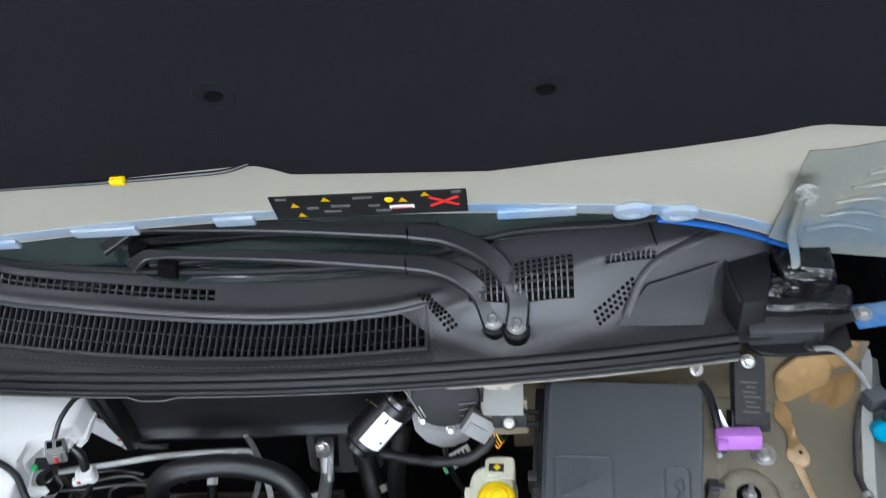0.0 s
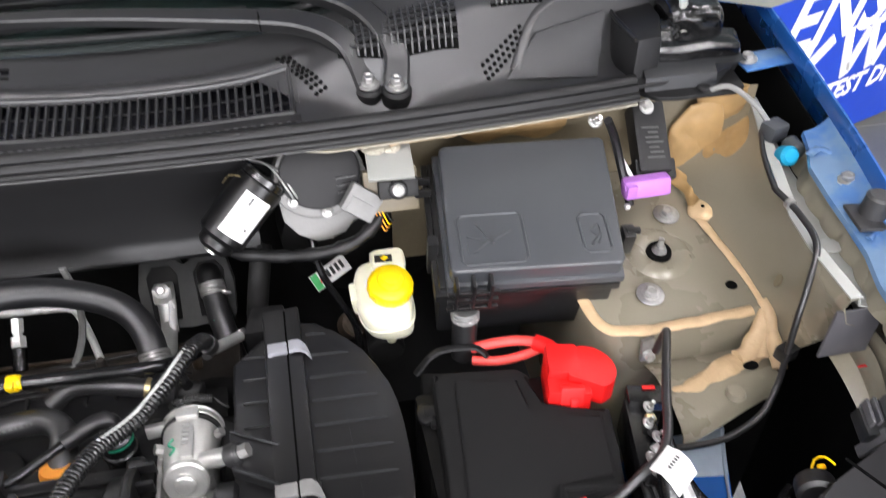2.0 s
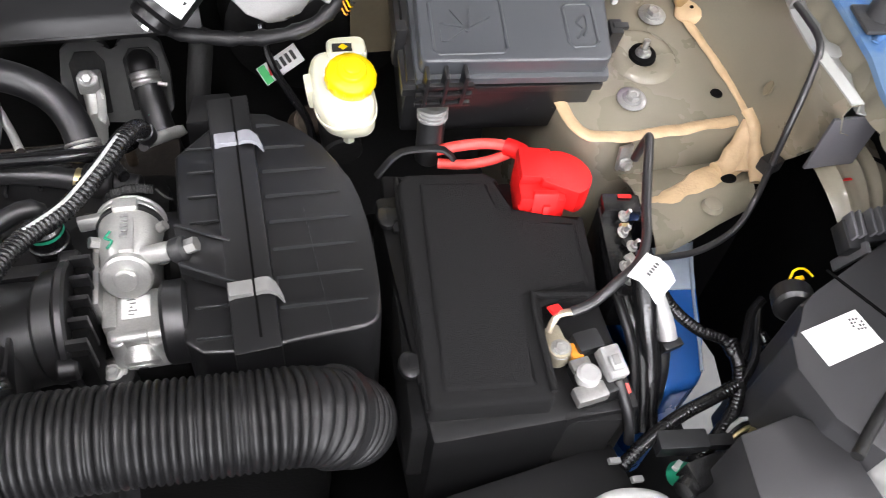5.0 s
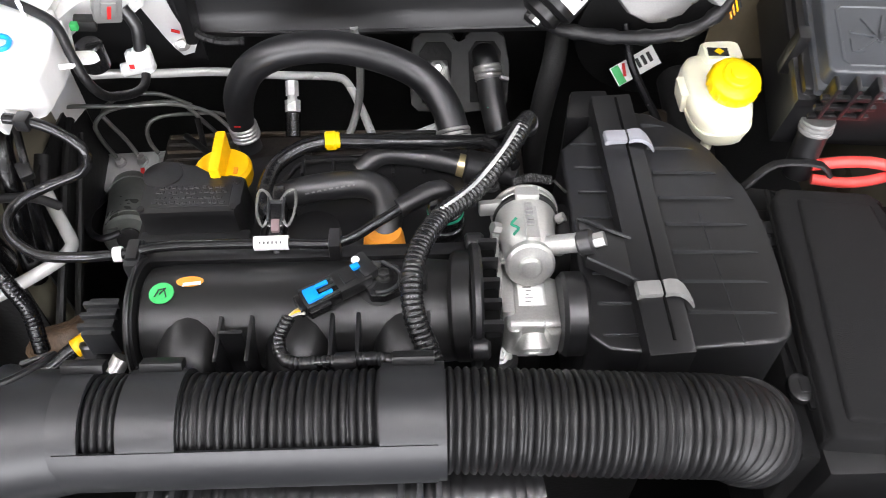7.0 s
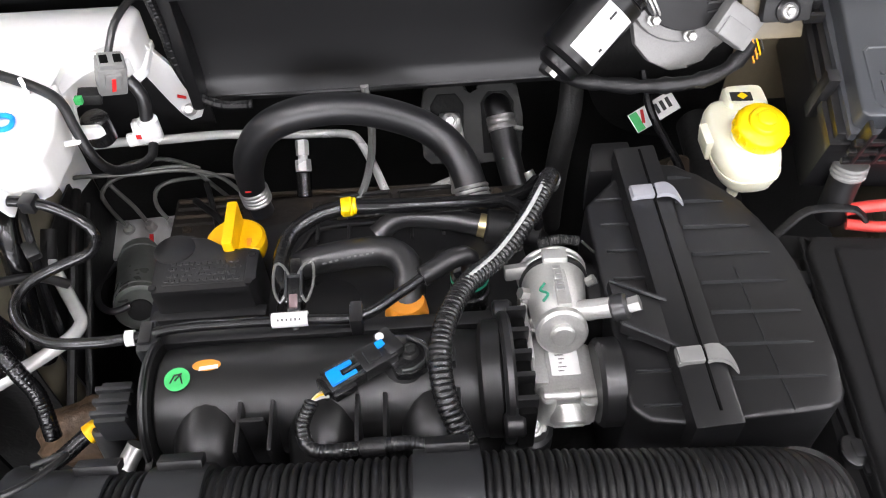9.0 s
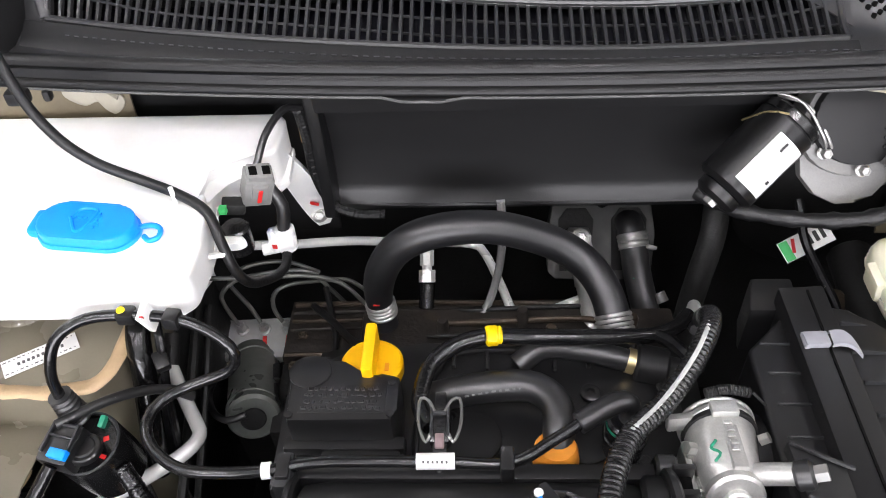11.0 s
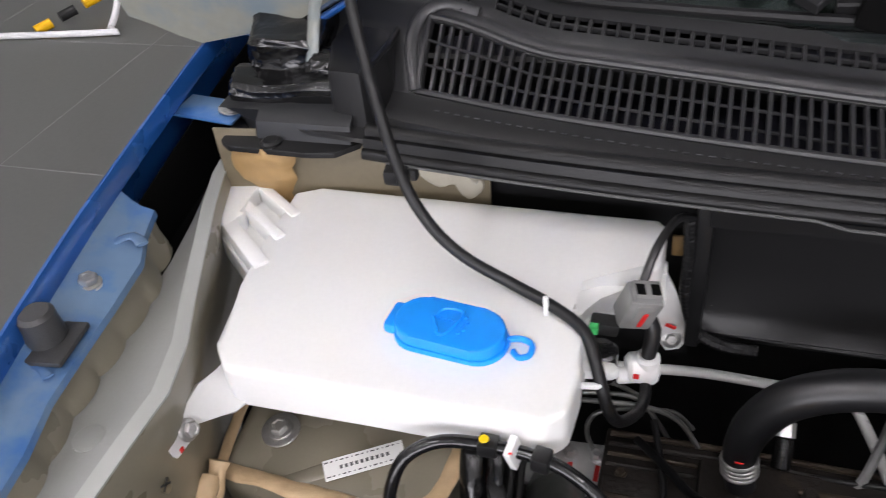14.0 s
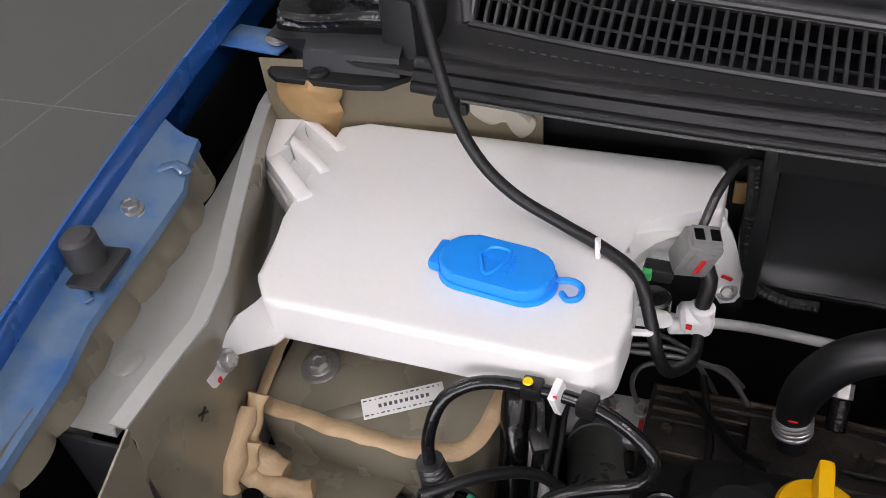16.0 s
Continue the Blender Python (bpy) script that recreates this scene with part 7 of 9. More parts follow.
part("conduit", tube([(-0.1034, 0.3605, 0.8680), (-0.1093, 0.3438, 0.8640), (-0.1011, 0.3294, 0.8620), (-0.0765, 0.3288, 0.8620), (-0.0413, 0.3285, 0.8650), (-0.0104, 0.3182, 0.8660)], ribbed(0.0046, 0.0030, 0.0008), seg=10, step=0.0007), LOOM, ms)
part("wrap", tube([(-0.0712, 0.3288, 0.8624), (-0.0571, 0.3286, 0.8637)], 0.0060, seg=10), RUBBER_DULL, ms)

# ---- intake duct ----
duct = thing("intake_duct", (-0.02, 0.285, 0.85), "black corrugated air intake duct in a grey plastic cradle", "air duct")
DC = (0.286, 0.861)
part("corrugated_hose", tube([(-0.225, DC[0] + 0.002, DC[1]), (-0.10, DC[0], DC[1]), (0.0, DC[0], DC[1]), (0.12, DC[0] - 0.004, DC[1] - 0.006), (0.17, DC[0] - 0.004, DC[1] - 0.012), (0.193, DC[0] - 0.002, DC[1] - 0.028), (0.206, DC[0] + 0.006, DC[1] - 0.055), (0.208, DC[0] + 0.03, DC[1] - 0.10)], ribbed(0.0318, 0.0052, 0.0034), seg=40, step=0.00085), RUBBER_DULL, duct)
part("end_ring", tube([(0.190, DC[0] - 0.002, DC[1] - 0.024), (0.195, DC[0] - 0.001, DC[1] - 0.029)], 0.0355, seg=36, step=0.002), PLASTIC, duct)


def sleeve(x0, x1, r, a0=0, a1=360, thick=0.003):
    n = 26
    return loft([[(x, DC[0] + r * math.cos(radians(a0 + (a1 - a0) * k / n)), DC[1] + r * math.sin(radians(a0 + (a1 - a0) * k / n))) for k in range(n + 1)] for x in np.linspace(x0, x1, 5)], thick)


part("band", sleeve(-0.040, -0.001, 0.0365), PLASTIC_GREY, duct, "dark grey plastic band")
part("band", sleeve(-0.192, -0.158, 0.0365), PLASTIC_GREY, duct)
part("band", sleeve(-0.232, -0.214, 0.0365), PLASTIC_GREY, duct)
part("front_bar", sleeve(-0.228, -0.006, 0.0372, 138, 212), PLASTIC_GREY, duct)
for x in (-0.020, -0.174, -0.222):
    part("clip", box((x, DC[0] + 0.030, DC[1] + 0.026), (0.026, 0.010, 0.006), (-35, 0, 0), bev=0.001), PLASTIC, duct)
for x in (-0.172, -0.185, -0.160, -0.03, -0.018, -0.006):
    part("foot_rib", box((x, DC[0] - 0.025, 0.80), (0.004, 0.03, 0.07), bev=0.001), PLASTIC_GREY, duct)
part("mouth", loft([[(x, DC[0] + dy + r * 1.0 * math.cos(a), DC[1] - 0.002 + r * math.sin(a)) for a in (2 * math.pi * k / 36 for k in range(37))] for x, r, dy in ((-0.226, 0.0365, 0), (-0.24, 0.0392, 0), (-0.255, 0.040, -0.001), (-0.264, 0.042, -0.002), (-0.269, 0.0445, -0.002), (-0.271, 0.045, -0.002))], 0.003), PLASTIC_GREY, duct, "dark grey flared mouth")
part("mouth_strap", tube([(-0.262, 0.320, 0.885), (-0.240, 0.322, 0.893), (-0.252, 0.300, 0.905), (-0.268, 0.290, 0.909)], 0.0022, seg=8), PLASTIC, duct)
part("lower_duct", tube([(-0.2, 0.262, 0.800), (-0.1, 0.258, 0.800), (0.0, 0.258, 0.800), (0.06, 0.262, 0.790)], ribbed(0.020, 0.008, 0.002), seg=20, step=0.002), RUBBER, duct)

# ---- air filter box ----
ab = thing("air_filter_box", (0.17, 0.45, 0.72), "black ribbed plastic air filter box with grey clips", "air filter box")
AZ = 0.856
lid = prism([(0.160, 0.332), (0.226, 0.337), (0.233, 0.340), (0.238, 0.347), (0.2405, 0.37), (0.242, 0.40), (0.242, 0.43), (0.240, 0.455), (0.2355, 0.478), (0.228, 0.500), (0.218, 0.518), (0.205, 0.535), (0.192, 0.549), (0.178, 0.562), (0.158, 0.566)], 0.735, AZ, bev=0.009, seg=4, shrink=0.985)
part("lid", lid, PLASTIC, ab)
part("base", prism([(0.100, 0.350), (0.112, 0.338), (0.142, 0.334), (0.142, 0.565), (0.135, 0.565), (0.100, 0.530)], 0.72, AZ - 0.008, bev=0.008, seg=3, shrink=0.98), PLASTIC, ab)
part("joint_flange", prism([(0.134, 0.326), (0.166, 0.328), (0.164, 0.578), (0.130, 0.576)], 0.74, AZ + 0.007, bev=0.0025), PLASTIC, ab)
part("joint_line", box((0.1515, 0.455, AZ + 0.0072), (0.0018, 0.235, 0.0012), (0, 0, 0.5), bev=0), VOID, ab)
for i in range(8):
    y = 0.545 - 0.026 * i
    x1 = float(np.interp(y, (0.34, 0.40, 0.455, 0.50, 0.535, 0.562), (0.229, 0.231, 0.229, 0.216, 0.196, 0.172)))
    part("rib", loft([[(x, y + w - 0.035 * (x - 0.168), AZ - 0.001), (x, y + w * 0.5 - 0.035 * (x - 0.168), AZ + h), (x, y - w * 0.5 - 0.035 * (x - 0.168), AZ + h), (x, y - w - 0.035 * (x - 0.168), AZ - 0.001)] for x, w, h in ((0.168, 0.0011, 0.0034), (0.175, 0.0011, 0.0036), (x1 - 0.012, 0.0009, 0.0028), (x1 - 0.004, 0.0007, 0.0016), (x1, 0.0004, 0.0002))]), PLASTIC_GREY, ab)
    part("rib", box((0.122, y - 0.012, AZ - 0.0075), (0.026, 0.0016, 0.004), (0, 0, -2), bev=0.0006, seg=1), PLASTIC_GREY, ab)
for y in (0.524, 0.377):
    m = CLIP_GREY if y > 0.5 else GREY_PLASTIC
    clip = part("clip", join(box((0.1425, y, AZ + 0.0095), (0.017, 0.012, 0.005), (0, 0, 2), bev=0.0012), box((0.1355, y, AZ + 0.005), (0.004, 0.013, 0.011), bev=0.001)), m, ab, "grey plastic clip")
    part("hook", loft([[(x, y + c + 0.0068 - f, AZ + z), (x, y + c + 0.0062 - f, AZ + z + 0.0032), (x, y + c - 0.0058, AZ + z + 0.0032), (x, y + c - 0.0064, AZ + z)] for x, c, z, f in ((0.1525, 0.0, 0.0085, 0.0), (0.157, 0.0, 0.0098, 0.0), (0.162, -0.0006, 0.0098, 0.0), (0.1665, -0.0025, 0.0085, 0.002), (0.169, -0.0050, 0.0070, 0.005), (0.171, -0.0075, 0.0055, 0.0085))], 0.0012), m, clip)
    part("pivot", cyl((0.1670, y + 0.008, AZ + 0.004), (0.1670, y - 0.001, AZ + 0.0055), 0.0016, seg=10), PLASTIC, clip)
part("mould_line", box((0.1985, 0.395, AZ + 0.0002), (0.0008, 0.115, 0.0008), (0, 0, 3), bev=0), PLASTIC_GREY, ab)
part("bracket_web", prism([(0.100, 0.441), (0.139, 0.425), (0.139, 0.385), (0.102, 0.403)], AZ - 0.004, AZ + 0.0055, bev=0.001, tilt=lambda x, y: 0.16 * (0.139 - x)), PLASTIC, ab)
part("gusset", tube([(0.101, 0.440, AZ + 0.012), (0.118, 0.432, AZ + 0.010), (0.138, 0.424, AZ + 0.007)], 0.0016, seg=6), PLASTIC_GREY, ab)
part("gusset", tube([(0.103, 0.404, AZ + 0.012), (0.120, 0.396, AZ + 0.009), (0.138, 0.386, AZ + 0.007)], 0.0016, seg=6), PLASTIC_GREY, ab)
part("neck", cyl((0.085, 0.384, 0.826), (0.104, 0.384, 0.826), 0.031, bev=0.003, seg=32), RUBBER, ab)
part("neck", cyl((0.085, 0.462, 0.808), (0.11, 0.462, 0.806), 0.033, bev=0.004, seg=32), PLASTIC_DULL, ab)
part("snorkel", prism([(0.110, 0.566), (0.150, 0.566), (0.150, 0.600), (0.118, 0.600)], 0.80, 0.848, bev=0.004), PLASTIC, ab)
part("front_foot", box((0.165, 0.318, 0.745), (0.13, 0.02, 0.05), bev=0.005), PLASTIC_DULL, ab)

# ---- brake fluid reservoir ----
br = thing("brake_fluid_reservoir", (0.235, 0.58, 0.82), "cream translucent brake fluid reservoir with yellow cap", "reservoir")
def rounded(cx, cy, w, d, z, n=36, p=3.2):
    """A ring of points on a rounded rectangle."""
    out = []
    for k in range(n):
        c, q = math.cos(2 * math.pi * k / n), math.sin(2 * math.pi * k / n)
        out.append((cx + w / 2 * math.copysign(abs(c) ** (2 / p), c), cy + d / 2 * math.copysign(abs(q) ** (2 / p), q), z))
    return out


def capped(rows):
    bm = loft(rows, closed=True)
    vs, n = list(bm.verts), len(rows[0])
    bm.faces.new(vs[:n][::-1])
    bm.faces.new(vs[-n:])
    return bm


part("tank", capped([rounded(cx + 0.003, cy, w * 0.92, d, z) for cx, cy, w, d, z in ((0.246, 0.600, 0.036, 0.040, 0.794), (0.246, 0.601, 0.046, 0.056, 0.798), (0.244, 0.603, 0.054, 0.074, 0.806), (0.240, 0.606, 0.061, 0.090, 0.813), (0.239, 0.607, 0.066, 0.098, 0.820), (0.238, 0.607, 0.067, 0.102, 0.828), (0.2365, 0.606, 0.068, 0.103, 0.838), (0.2365, 0.606, 0.064, 0.098, 0.846), (0.237, 0.606, 0.054, 0.088, 0.850), (0.237, 0.606, 0.030, 0.06, 0.8515))]), CREAM, br, sharp=60)
part("seam_rim", capped([rounded(0.241, 0.607, 0.0645, 0.105, z) for z in (0.8270, 0.8295)]), CREAM, br)
part("rear_block", capped([rounded(0.251, 0.648, w, d, z, 28, 5) for w, d, z in ((0.040, 0.032, 0.838), (0.040, 0.032, 0.854), (0.036, 0.028, 0.857))]), CREAM, br)
part("side_pad", box((0.209, 0.610, 0.834), (0.010, 0.030, 0.022), (0, -8, 0), bev=0.003), CREAM, br)
CAPM = pose(0.2455, 0.592, 0.854, 14, 4, 0) @ Matrix.Diagonal((0.88, 0.88, 0.95, 1))
bm = lathe([(0.0245, -0.006), (0.0245, 0.010)], seg=32)
bm.transform(CAPM)
part("neck", bm, CREAM, br)
bm = lathe([(0.0270, 0.004), (0.0282, 0.006), (0.0282, 0.016), (0.0265, 0.0195), (0.0225, 0.0215), (0.0175, 0.0225), (0.0168, 0.0255), (0.0155, 0.0268), (0.0105, 0.0275), (0.0100, 0.0298), (0.0085, 0.0306), (0.002, 0.0306)], seg=48)
bm.transform(CAPM)
cap_b = part("cap", bm, YELLOW, br, "bright yellow screw cap")
for k in range(16):
    t = 2 * math.pi * k / 16
    bm = box((0.0283 * math.cos(t), 0.0283 * math.sin(t), 0.011), (0.0016, 0.0030, 0.009), (0, 0, math.degrees(t)), bev=0.0005, seg=1)
    bm.transform(CAPM)
    part("grip_rib", bm, YELLOW, cap_b)
part("warning_plate", box((0.246, 0.645, 0.8575), (0.020, 0.012, 0.001), (0, 0, -4), bev=0), INK, br, "black printed plate")
part("warning_mark", box((0.247, 0.645, 0.8583), (0.007, 0.007, 0.0006), (0, 0, 40), bev=0), YELLOW, br)
part("outlet", cyl((0.246, 0.600, 0.770), (0.246, 0.600, 0.798), 0.006), CREAM, br)
part("master_cylinder", cyl((0.240, 0.60, 0.750), (0.240, 0.72, 0.765), 0.022, bev=0.003), DARK, br)

br.scale = (0.90, 0.87, 0.92)
br.location = br.location + Vector((0.009, 0.0, 0.002))

# booster behind
bo = thing("brake_booster", (0.24, 0.68, 0.8), "round black brake booster at the firewall", "brake booster")
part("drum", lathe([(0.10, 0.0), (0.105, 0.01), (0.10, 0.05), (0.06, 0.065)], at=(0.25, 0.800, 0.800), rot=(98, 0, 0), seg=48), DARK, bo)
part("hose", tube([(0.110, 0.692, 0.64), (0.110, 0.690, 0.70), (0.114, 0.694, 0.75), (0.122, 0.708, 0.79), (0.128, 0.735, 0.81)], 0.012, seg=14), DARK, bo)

# ---- wiper motor ----
MOTOR_BLACK = mat("satin black motor paint", (0.005, 0.005, 0.0053), 0.33, spec=0.45, bump=0.04, grain=500)
GEAR_ALU = mat("pale die-cast gear case", (0.17, 0.168, 0.162), 0.45, metal=0.2, bump=0.12, grain=700)
wm = thing("wiper_motor", (0.16, 0.635, 0.93), "black wiper motor with white label on aluminium gearbox", "wiper motor")
a, b = Vector((0.097, 0.648, 0.899)), Vector((0.146, 0.676, 0.942))
d = (b - a).normalized()
part("drum", cyl(a, b, 0.0245, bev=0.004, seg=36), MOTOR_BLACK, wm)
part("end_cap", cyl(a - d * 0.012, a + d * 0.003, 0.018, bev=0.004, seg=28), MOTOR_BLACK, wm)
part("end_screw", cyl(a - d * 0.016, a - d * 0.011, 0.006, seg=6), STEEL, wm)
part("collar", cyl(b - d * 0.004, b + d * 0.006, 0.0242, bev=0.002, seg=36), GLOSSY, wm)
fn = Vector((0.36, -0.82, 0.44))
fn = (fn - fn.dot(d) * d).normalized()
lm = Matrix((d, fn.cross(d), fn)).transposed().to_4x4()
lm.translation = (a + b) / 2 + fn * 0.0243
bm = loft([[(x, 0.0243 * math.sin(k), 0.0243 * math.cos(k) - 0.0238) for k in (-0.62, -0.4, -0.2, 0.0, 0.2, 0.4, 0.62)] for x in (-0.025, 0.021)], 0.0005)
bm.transform(lm)
part("label", bm, PAPER, wm, "white label")
for x, y, w in ((0.014, 0.005, 0.008), (-0.012, -0.007, 0.003)):
    bm = box((x, y, 0.0008), (w, 0.0022, 0.0004), bev=0)
    bm.transform(lm)
    part("print_bar", bm, INK, wm)
GM = Matrix.Translation((0.200, 0.680, 0.937)) @ pose(0, 0, 0, 62, 0, 6)


def at_gear(bm):
    bm.transform(GM)
    return bm


part("gear_case", at_gear(prism([(0.046 * math.cos(t) * (1.0 if math.sin(t) > -0.2 else 1.05), 0.042 * math.sin(t)) for t in (2 * math.pi * k / 30 for k in range(30))], -0.02, 0.004, bev=0.004)), GEAR_ALU, wm)
part("gear_cover", at_gear(prism([(0.040 * math.cos(t), 0.004 + 0.036 * math.sin(t)) for t in (2 * math.pi * k / 30 for k in range(30))], 0.004, 0.012, bev=0.003)), PLASTIC_DULL, wm)
part("bracket", at_gear(prism([(-0.044, -0.014), (0.046, -0.018), (0.048, -0.040), (0.030, -0.052), (0.016, -0.058), (0.004, -0.066), (-0.012, -0.066), (-0.030, -0.056), (-0.042, -0.040)], -0.012, -0.004, bev=0.003)), GEAR_ALU, wm)
for x, y in ((-0.030, -0.020), (0.001, -0.036), (-0.028, 0.034), (0.036, 0.024)):
    part("bolt", at_gear(bolt((x, y, 0.008), 0.0042, washer=1.35, h=0.006)), STEEL, wm)
for i in range(3):
    part("cover_rib", at_gear(box((0.024, -0.004 - 0.007 * i, 0.0125), (0.020, 0.0015, 0.003), bev=0)), PLASTIC, wm)
part("plug", at_gear(join(box((0.034, -0.030, 0.020), (0.034, 0.029, 0.018), (0, 0, -38), bev=0.003), box((0.030, -0.034, 0.0292), (0.024, 0.016, 0.002), (0, 0, -38), bev=0.0008))), GREY_PLASTIC, wm, "grey connector plug")
for i, m in enumerate((ORANGE, ORANGE, AMBER, INK)):
    p = GM @ Vector((0.046 + 0.0026 * i, -0.040 + 0.003 * i, 0.018))
    part("wire", tube([p, p + Vector((0.003, -0.006, -0.008)), p + Vector((0.008, -0.010, -0.020)), p + Vector((0.012, 0.0, -0.028))], 0.0008, seg=6), m, wm)
part("harness", tube([(0.085, 0.672, 0.876), (0.11, 0.655, 0.872), (0.15, 0.642, 0.872), (0.19, 0.632, 0.878), (0.225, 0.632, 0.886), (0.25, 0.645, 0.898), (0.262, 0.66, 0.91)], lambda q: 0.0064 + 0.0008 * math.sin(q * 190) + 0.0006 * math.sin(q * 420), seg=12), RUBBER_DULL, wm)
for k in range(2):
    part("cover_edge", tube([b + Vector((-0.016, 0.012, 0.020)) + Vector((0.006, 0, -0.004)) * k, b + Vector((0.006, 0.002, 0.016)) + Vector((0.006, 0, -0.004)) * k, b + Vector((0.022, -0.014, -0.004)) + Vector((0.005, 0, -0.003)) * k, b + Vector((0.026, -0.016, -0.014)) + Vector((0.005, 0, -0.003)) * k], 0.0012, seg=8), STEEL, wm, "bright pressed edge")
part("clip_lead", tube([(0.128, 0.642, 0.974), (0.118, 0.654, 0.968), (0.108, 0.674, 0.946)], 0.0008, seg=6), BRASS, wm)

mb = thing("body_bracket", (0.272, 0.64, 0.94), "cream painted steel bracket with bolt and rubber bush", "bracket")
part("plate", join(box((0.268, 0.663, 0.957), (0.045, 0.044, 0.003), (17, 0, -2), bev=0.001), box((0.268, 0.684, 0.967), (0.045, 0.004, 0.012), bev=0.001)), PALE, mb)
for x, w in ((0.256, 0.012), (0.272, 0.009)):
    part("sealant_drip", blob((x, 0.678, 0.9645), (w, 0.008, 0.003), (17, 0, 0), 4, 0.3), BEIGE, mb)
part("web", box((0.268, 0.660, 0.925), (0.054, 0.010, 0.044), (-24, 0, 0), bev=0.003), PRIMER_DARK, mb, "thin brown primer web")
part("foot", box((0.274, 0.650, 0.934), (0.040, 0.012, 0.020), (-20, 0, 0), bev=0.004), DARK, mb)
part("bush", lathe([(0.0095, -0.004), (0.0095, 0.003), (0.007, 0.005)], at=(0.273, 0.644, 0.936), rot=(58, 0, 0), seg=24), RUBBER, mb)
part("bolt", bolt((0.273, 0.640, 0.938), 0.0042, (58, 0, 0), washer=1.4), STEEL, mb)

# paper tag in the dark
tg = thing("printed_tag", (0.19, 0.69, 0.78), "white printed tag with green corner on a cable", "tag")
TM = pose(0.200, 0.690, 0.797, 47, 0, -20) @ pose(0, 0, 0, 0, 0, 42)
for nm, bm, m in (("paper", box((0, 0, 0), (0.046, 0.020, 0.0008), bev=0), PAPER), ("green_corner", box((-0.018, 0.0, 0.0006), (0.008, 0.019, 0.0006), bev=0), GREEN), ("red_mark", box((-0.011, 0.002, 0.0007), (0.003, 0.013, 0.0005), (0, 0, -20), bev=0), INK_RED), ("print_bar", join(*[box((-0.002 + 0.006 * i, 0.001, 0.0007), (0.0035, 0.010, 0.0004), bev=0) for i in range(4)]), INK)):
    bm.transform(TM)
    part(nm, bm, m, tg)
part("cable", tube([(0.185, 0.70, 0.84), (0.19, 0.675, 0.815), (0.205, 0.655, 0.79), (0.22, 0.635, 0.765), (0.222, 0.61, 0.73)], 0.0042, seg=8), SLEEVE, tg)
part("reservoir_lid", cyl((0.215, 0.66, 0.74), (0.222, 0.64, 0.765), 0.016, bev=0.003), ALU_DIRTY, tg)

# ---- fuse box ----
fb = thing("fuse_box", (0.40, 0.60, 0.84), "black plastic fuse box with moulded symbols on its lid", "fuse box")
FM = Matrix.Translation((0.398, 0.606, 0.929)) @ pose(0, 0, 0, 14.5, 0, -4.5)


def at_fuse(bm):
    bm.transform(FM)
    return bm


lid = part("lid", at_fuse(join(prism([(-0.084, -0.071), (0.072, -0.074), (0.076, -0.069), (0.088, 0.076), (0.084, 0.081), (-0.078, 0.081), (-0.083, 0.076), (-0.088, -0.067)], -0.020, 0.0, bev=0.004, seg=3))), FUSE, fb)
part("lid_rim", at_fuse(prism([(-0.091, -0.076), (0.077, -0.079), (0.092, 0.084), (-0.089, 0.084)], -0.026, -0.018, bev=0.002)), FUSE, fb)
part("lower_rim", at_fuse(prism([(-0.102, -0.077), (0.076, -0.078), (0.090, 0.084), (-0.100, 0.084)], -0.040, -0.031, bev=0.002)), PLASTIC, fb)
part("body", at_fuse(prism([(-0.098, -0.072), (0.072, -0.074), (0.086, 0.080), (-0.094, 0.080)], -0.105, -0.024, bev=0.003)), PLASTIC, fb)
for x in (-0.084, -0.068, -0.052):
    part("latch", at_fuse(box((x, -0.082, -0.020), (0.004, 0.014, 0.042), bev=0.002)), PLASTIC, fb)
for z in (-0.014, -0.027, -0.040):
    part("latch_bar", at_fuse(box((-0.068, -0.086, z), (0.048, 0.004, 0.005), bev=0.001)), PLASTIC, fb)
for y in (0.03, 0.045):
    part("side_hook", at_fuse(box((-0.103, y, -0.010), (0.016, 0.004, 0.010), bev=0.001)), PLASTIC, fb)
part("side_rib", at_fuse(box((-0.100, -0.03, -0.03), (0.010, 0.012, 0.05), bev=0.002)), PLASTIC, fb)
part("side_catch", at_fuse(join(box((0.092, -0.030, -0.028), (0.012, 0.016, 0.030), bev=0.002), box((0.096, -0.030, -0.014), (0.014, 0.006, 0.005), bev=0.001))), PLASTIC, fb)


def frame_lines(x0, y0, x1, y1, r=0.0014):
    c = 0.004
    pts = [(x0 + c, y0), (x1 - c, y0), (x1, y0 + c), (x1, y1 - c), (x1 - c, y1), (x0 + c, y1), (x0, y1 - c), (x0, y0 + c), (x0 + c, y0)]
    return tube([(x, y, 0.0) for x, y in pts], r, seg=6, straight=True)


part("moulded_frame", at_fuse(frame_lines(-0.076, -0.064, -0.014, -0.008)), FUSE, lid)
part("moulded_frame", at_fuse(frame_lines(0.040, -0.060, 0.066, -0.016)), FUSE, lid)
for t in (0.5, 1.3, 2.1, 2.9, 3.8):
    part("moulded_stroke", at_fuse(box((-0.046 + 0.010 * math.cos(t), -0.038 + 0.008 * math.sin(t), 0.0004), (0.026, 0.0022, 0.0026), (0, 0, math.degrees(t)), bev=0)), FUSE, lid)
part("moulded_stroke", at_fuse(box((-0.064, -0.046, 0.0004), (0.010, 0.012, 0.0014), bev=0)), FUSE, lid)
part("moulded_symbol", at_fuse(tube([(0.048, -0.052, 0.0), (0.055, -0.042, 0.0), (0.050, -0.036, 0.0), (0.058, -0.028, 0.0), (0.059, -0.040, 0.0), (0.054, -0.050, 0.0)], 0.0011, seg=6)), FUSE, lid)
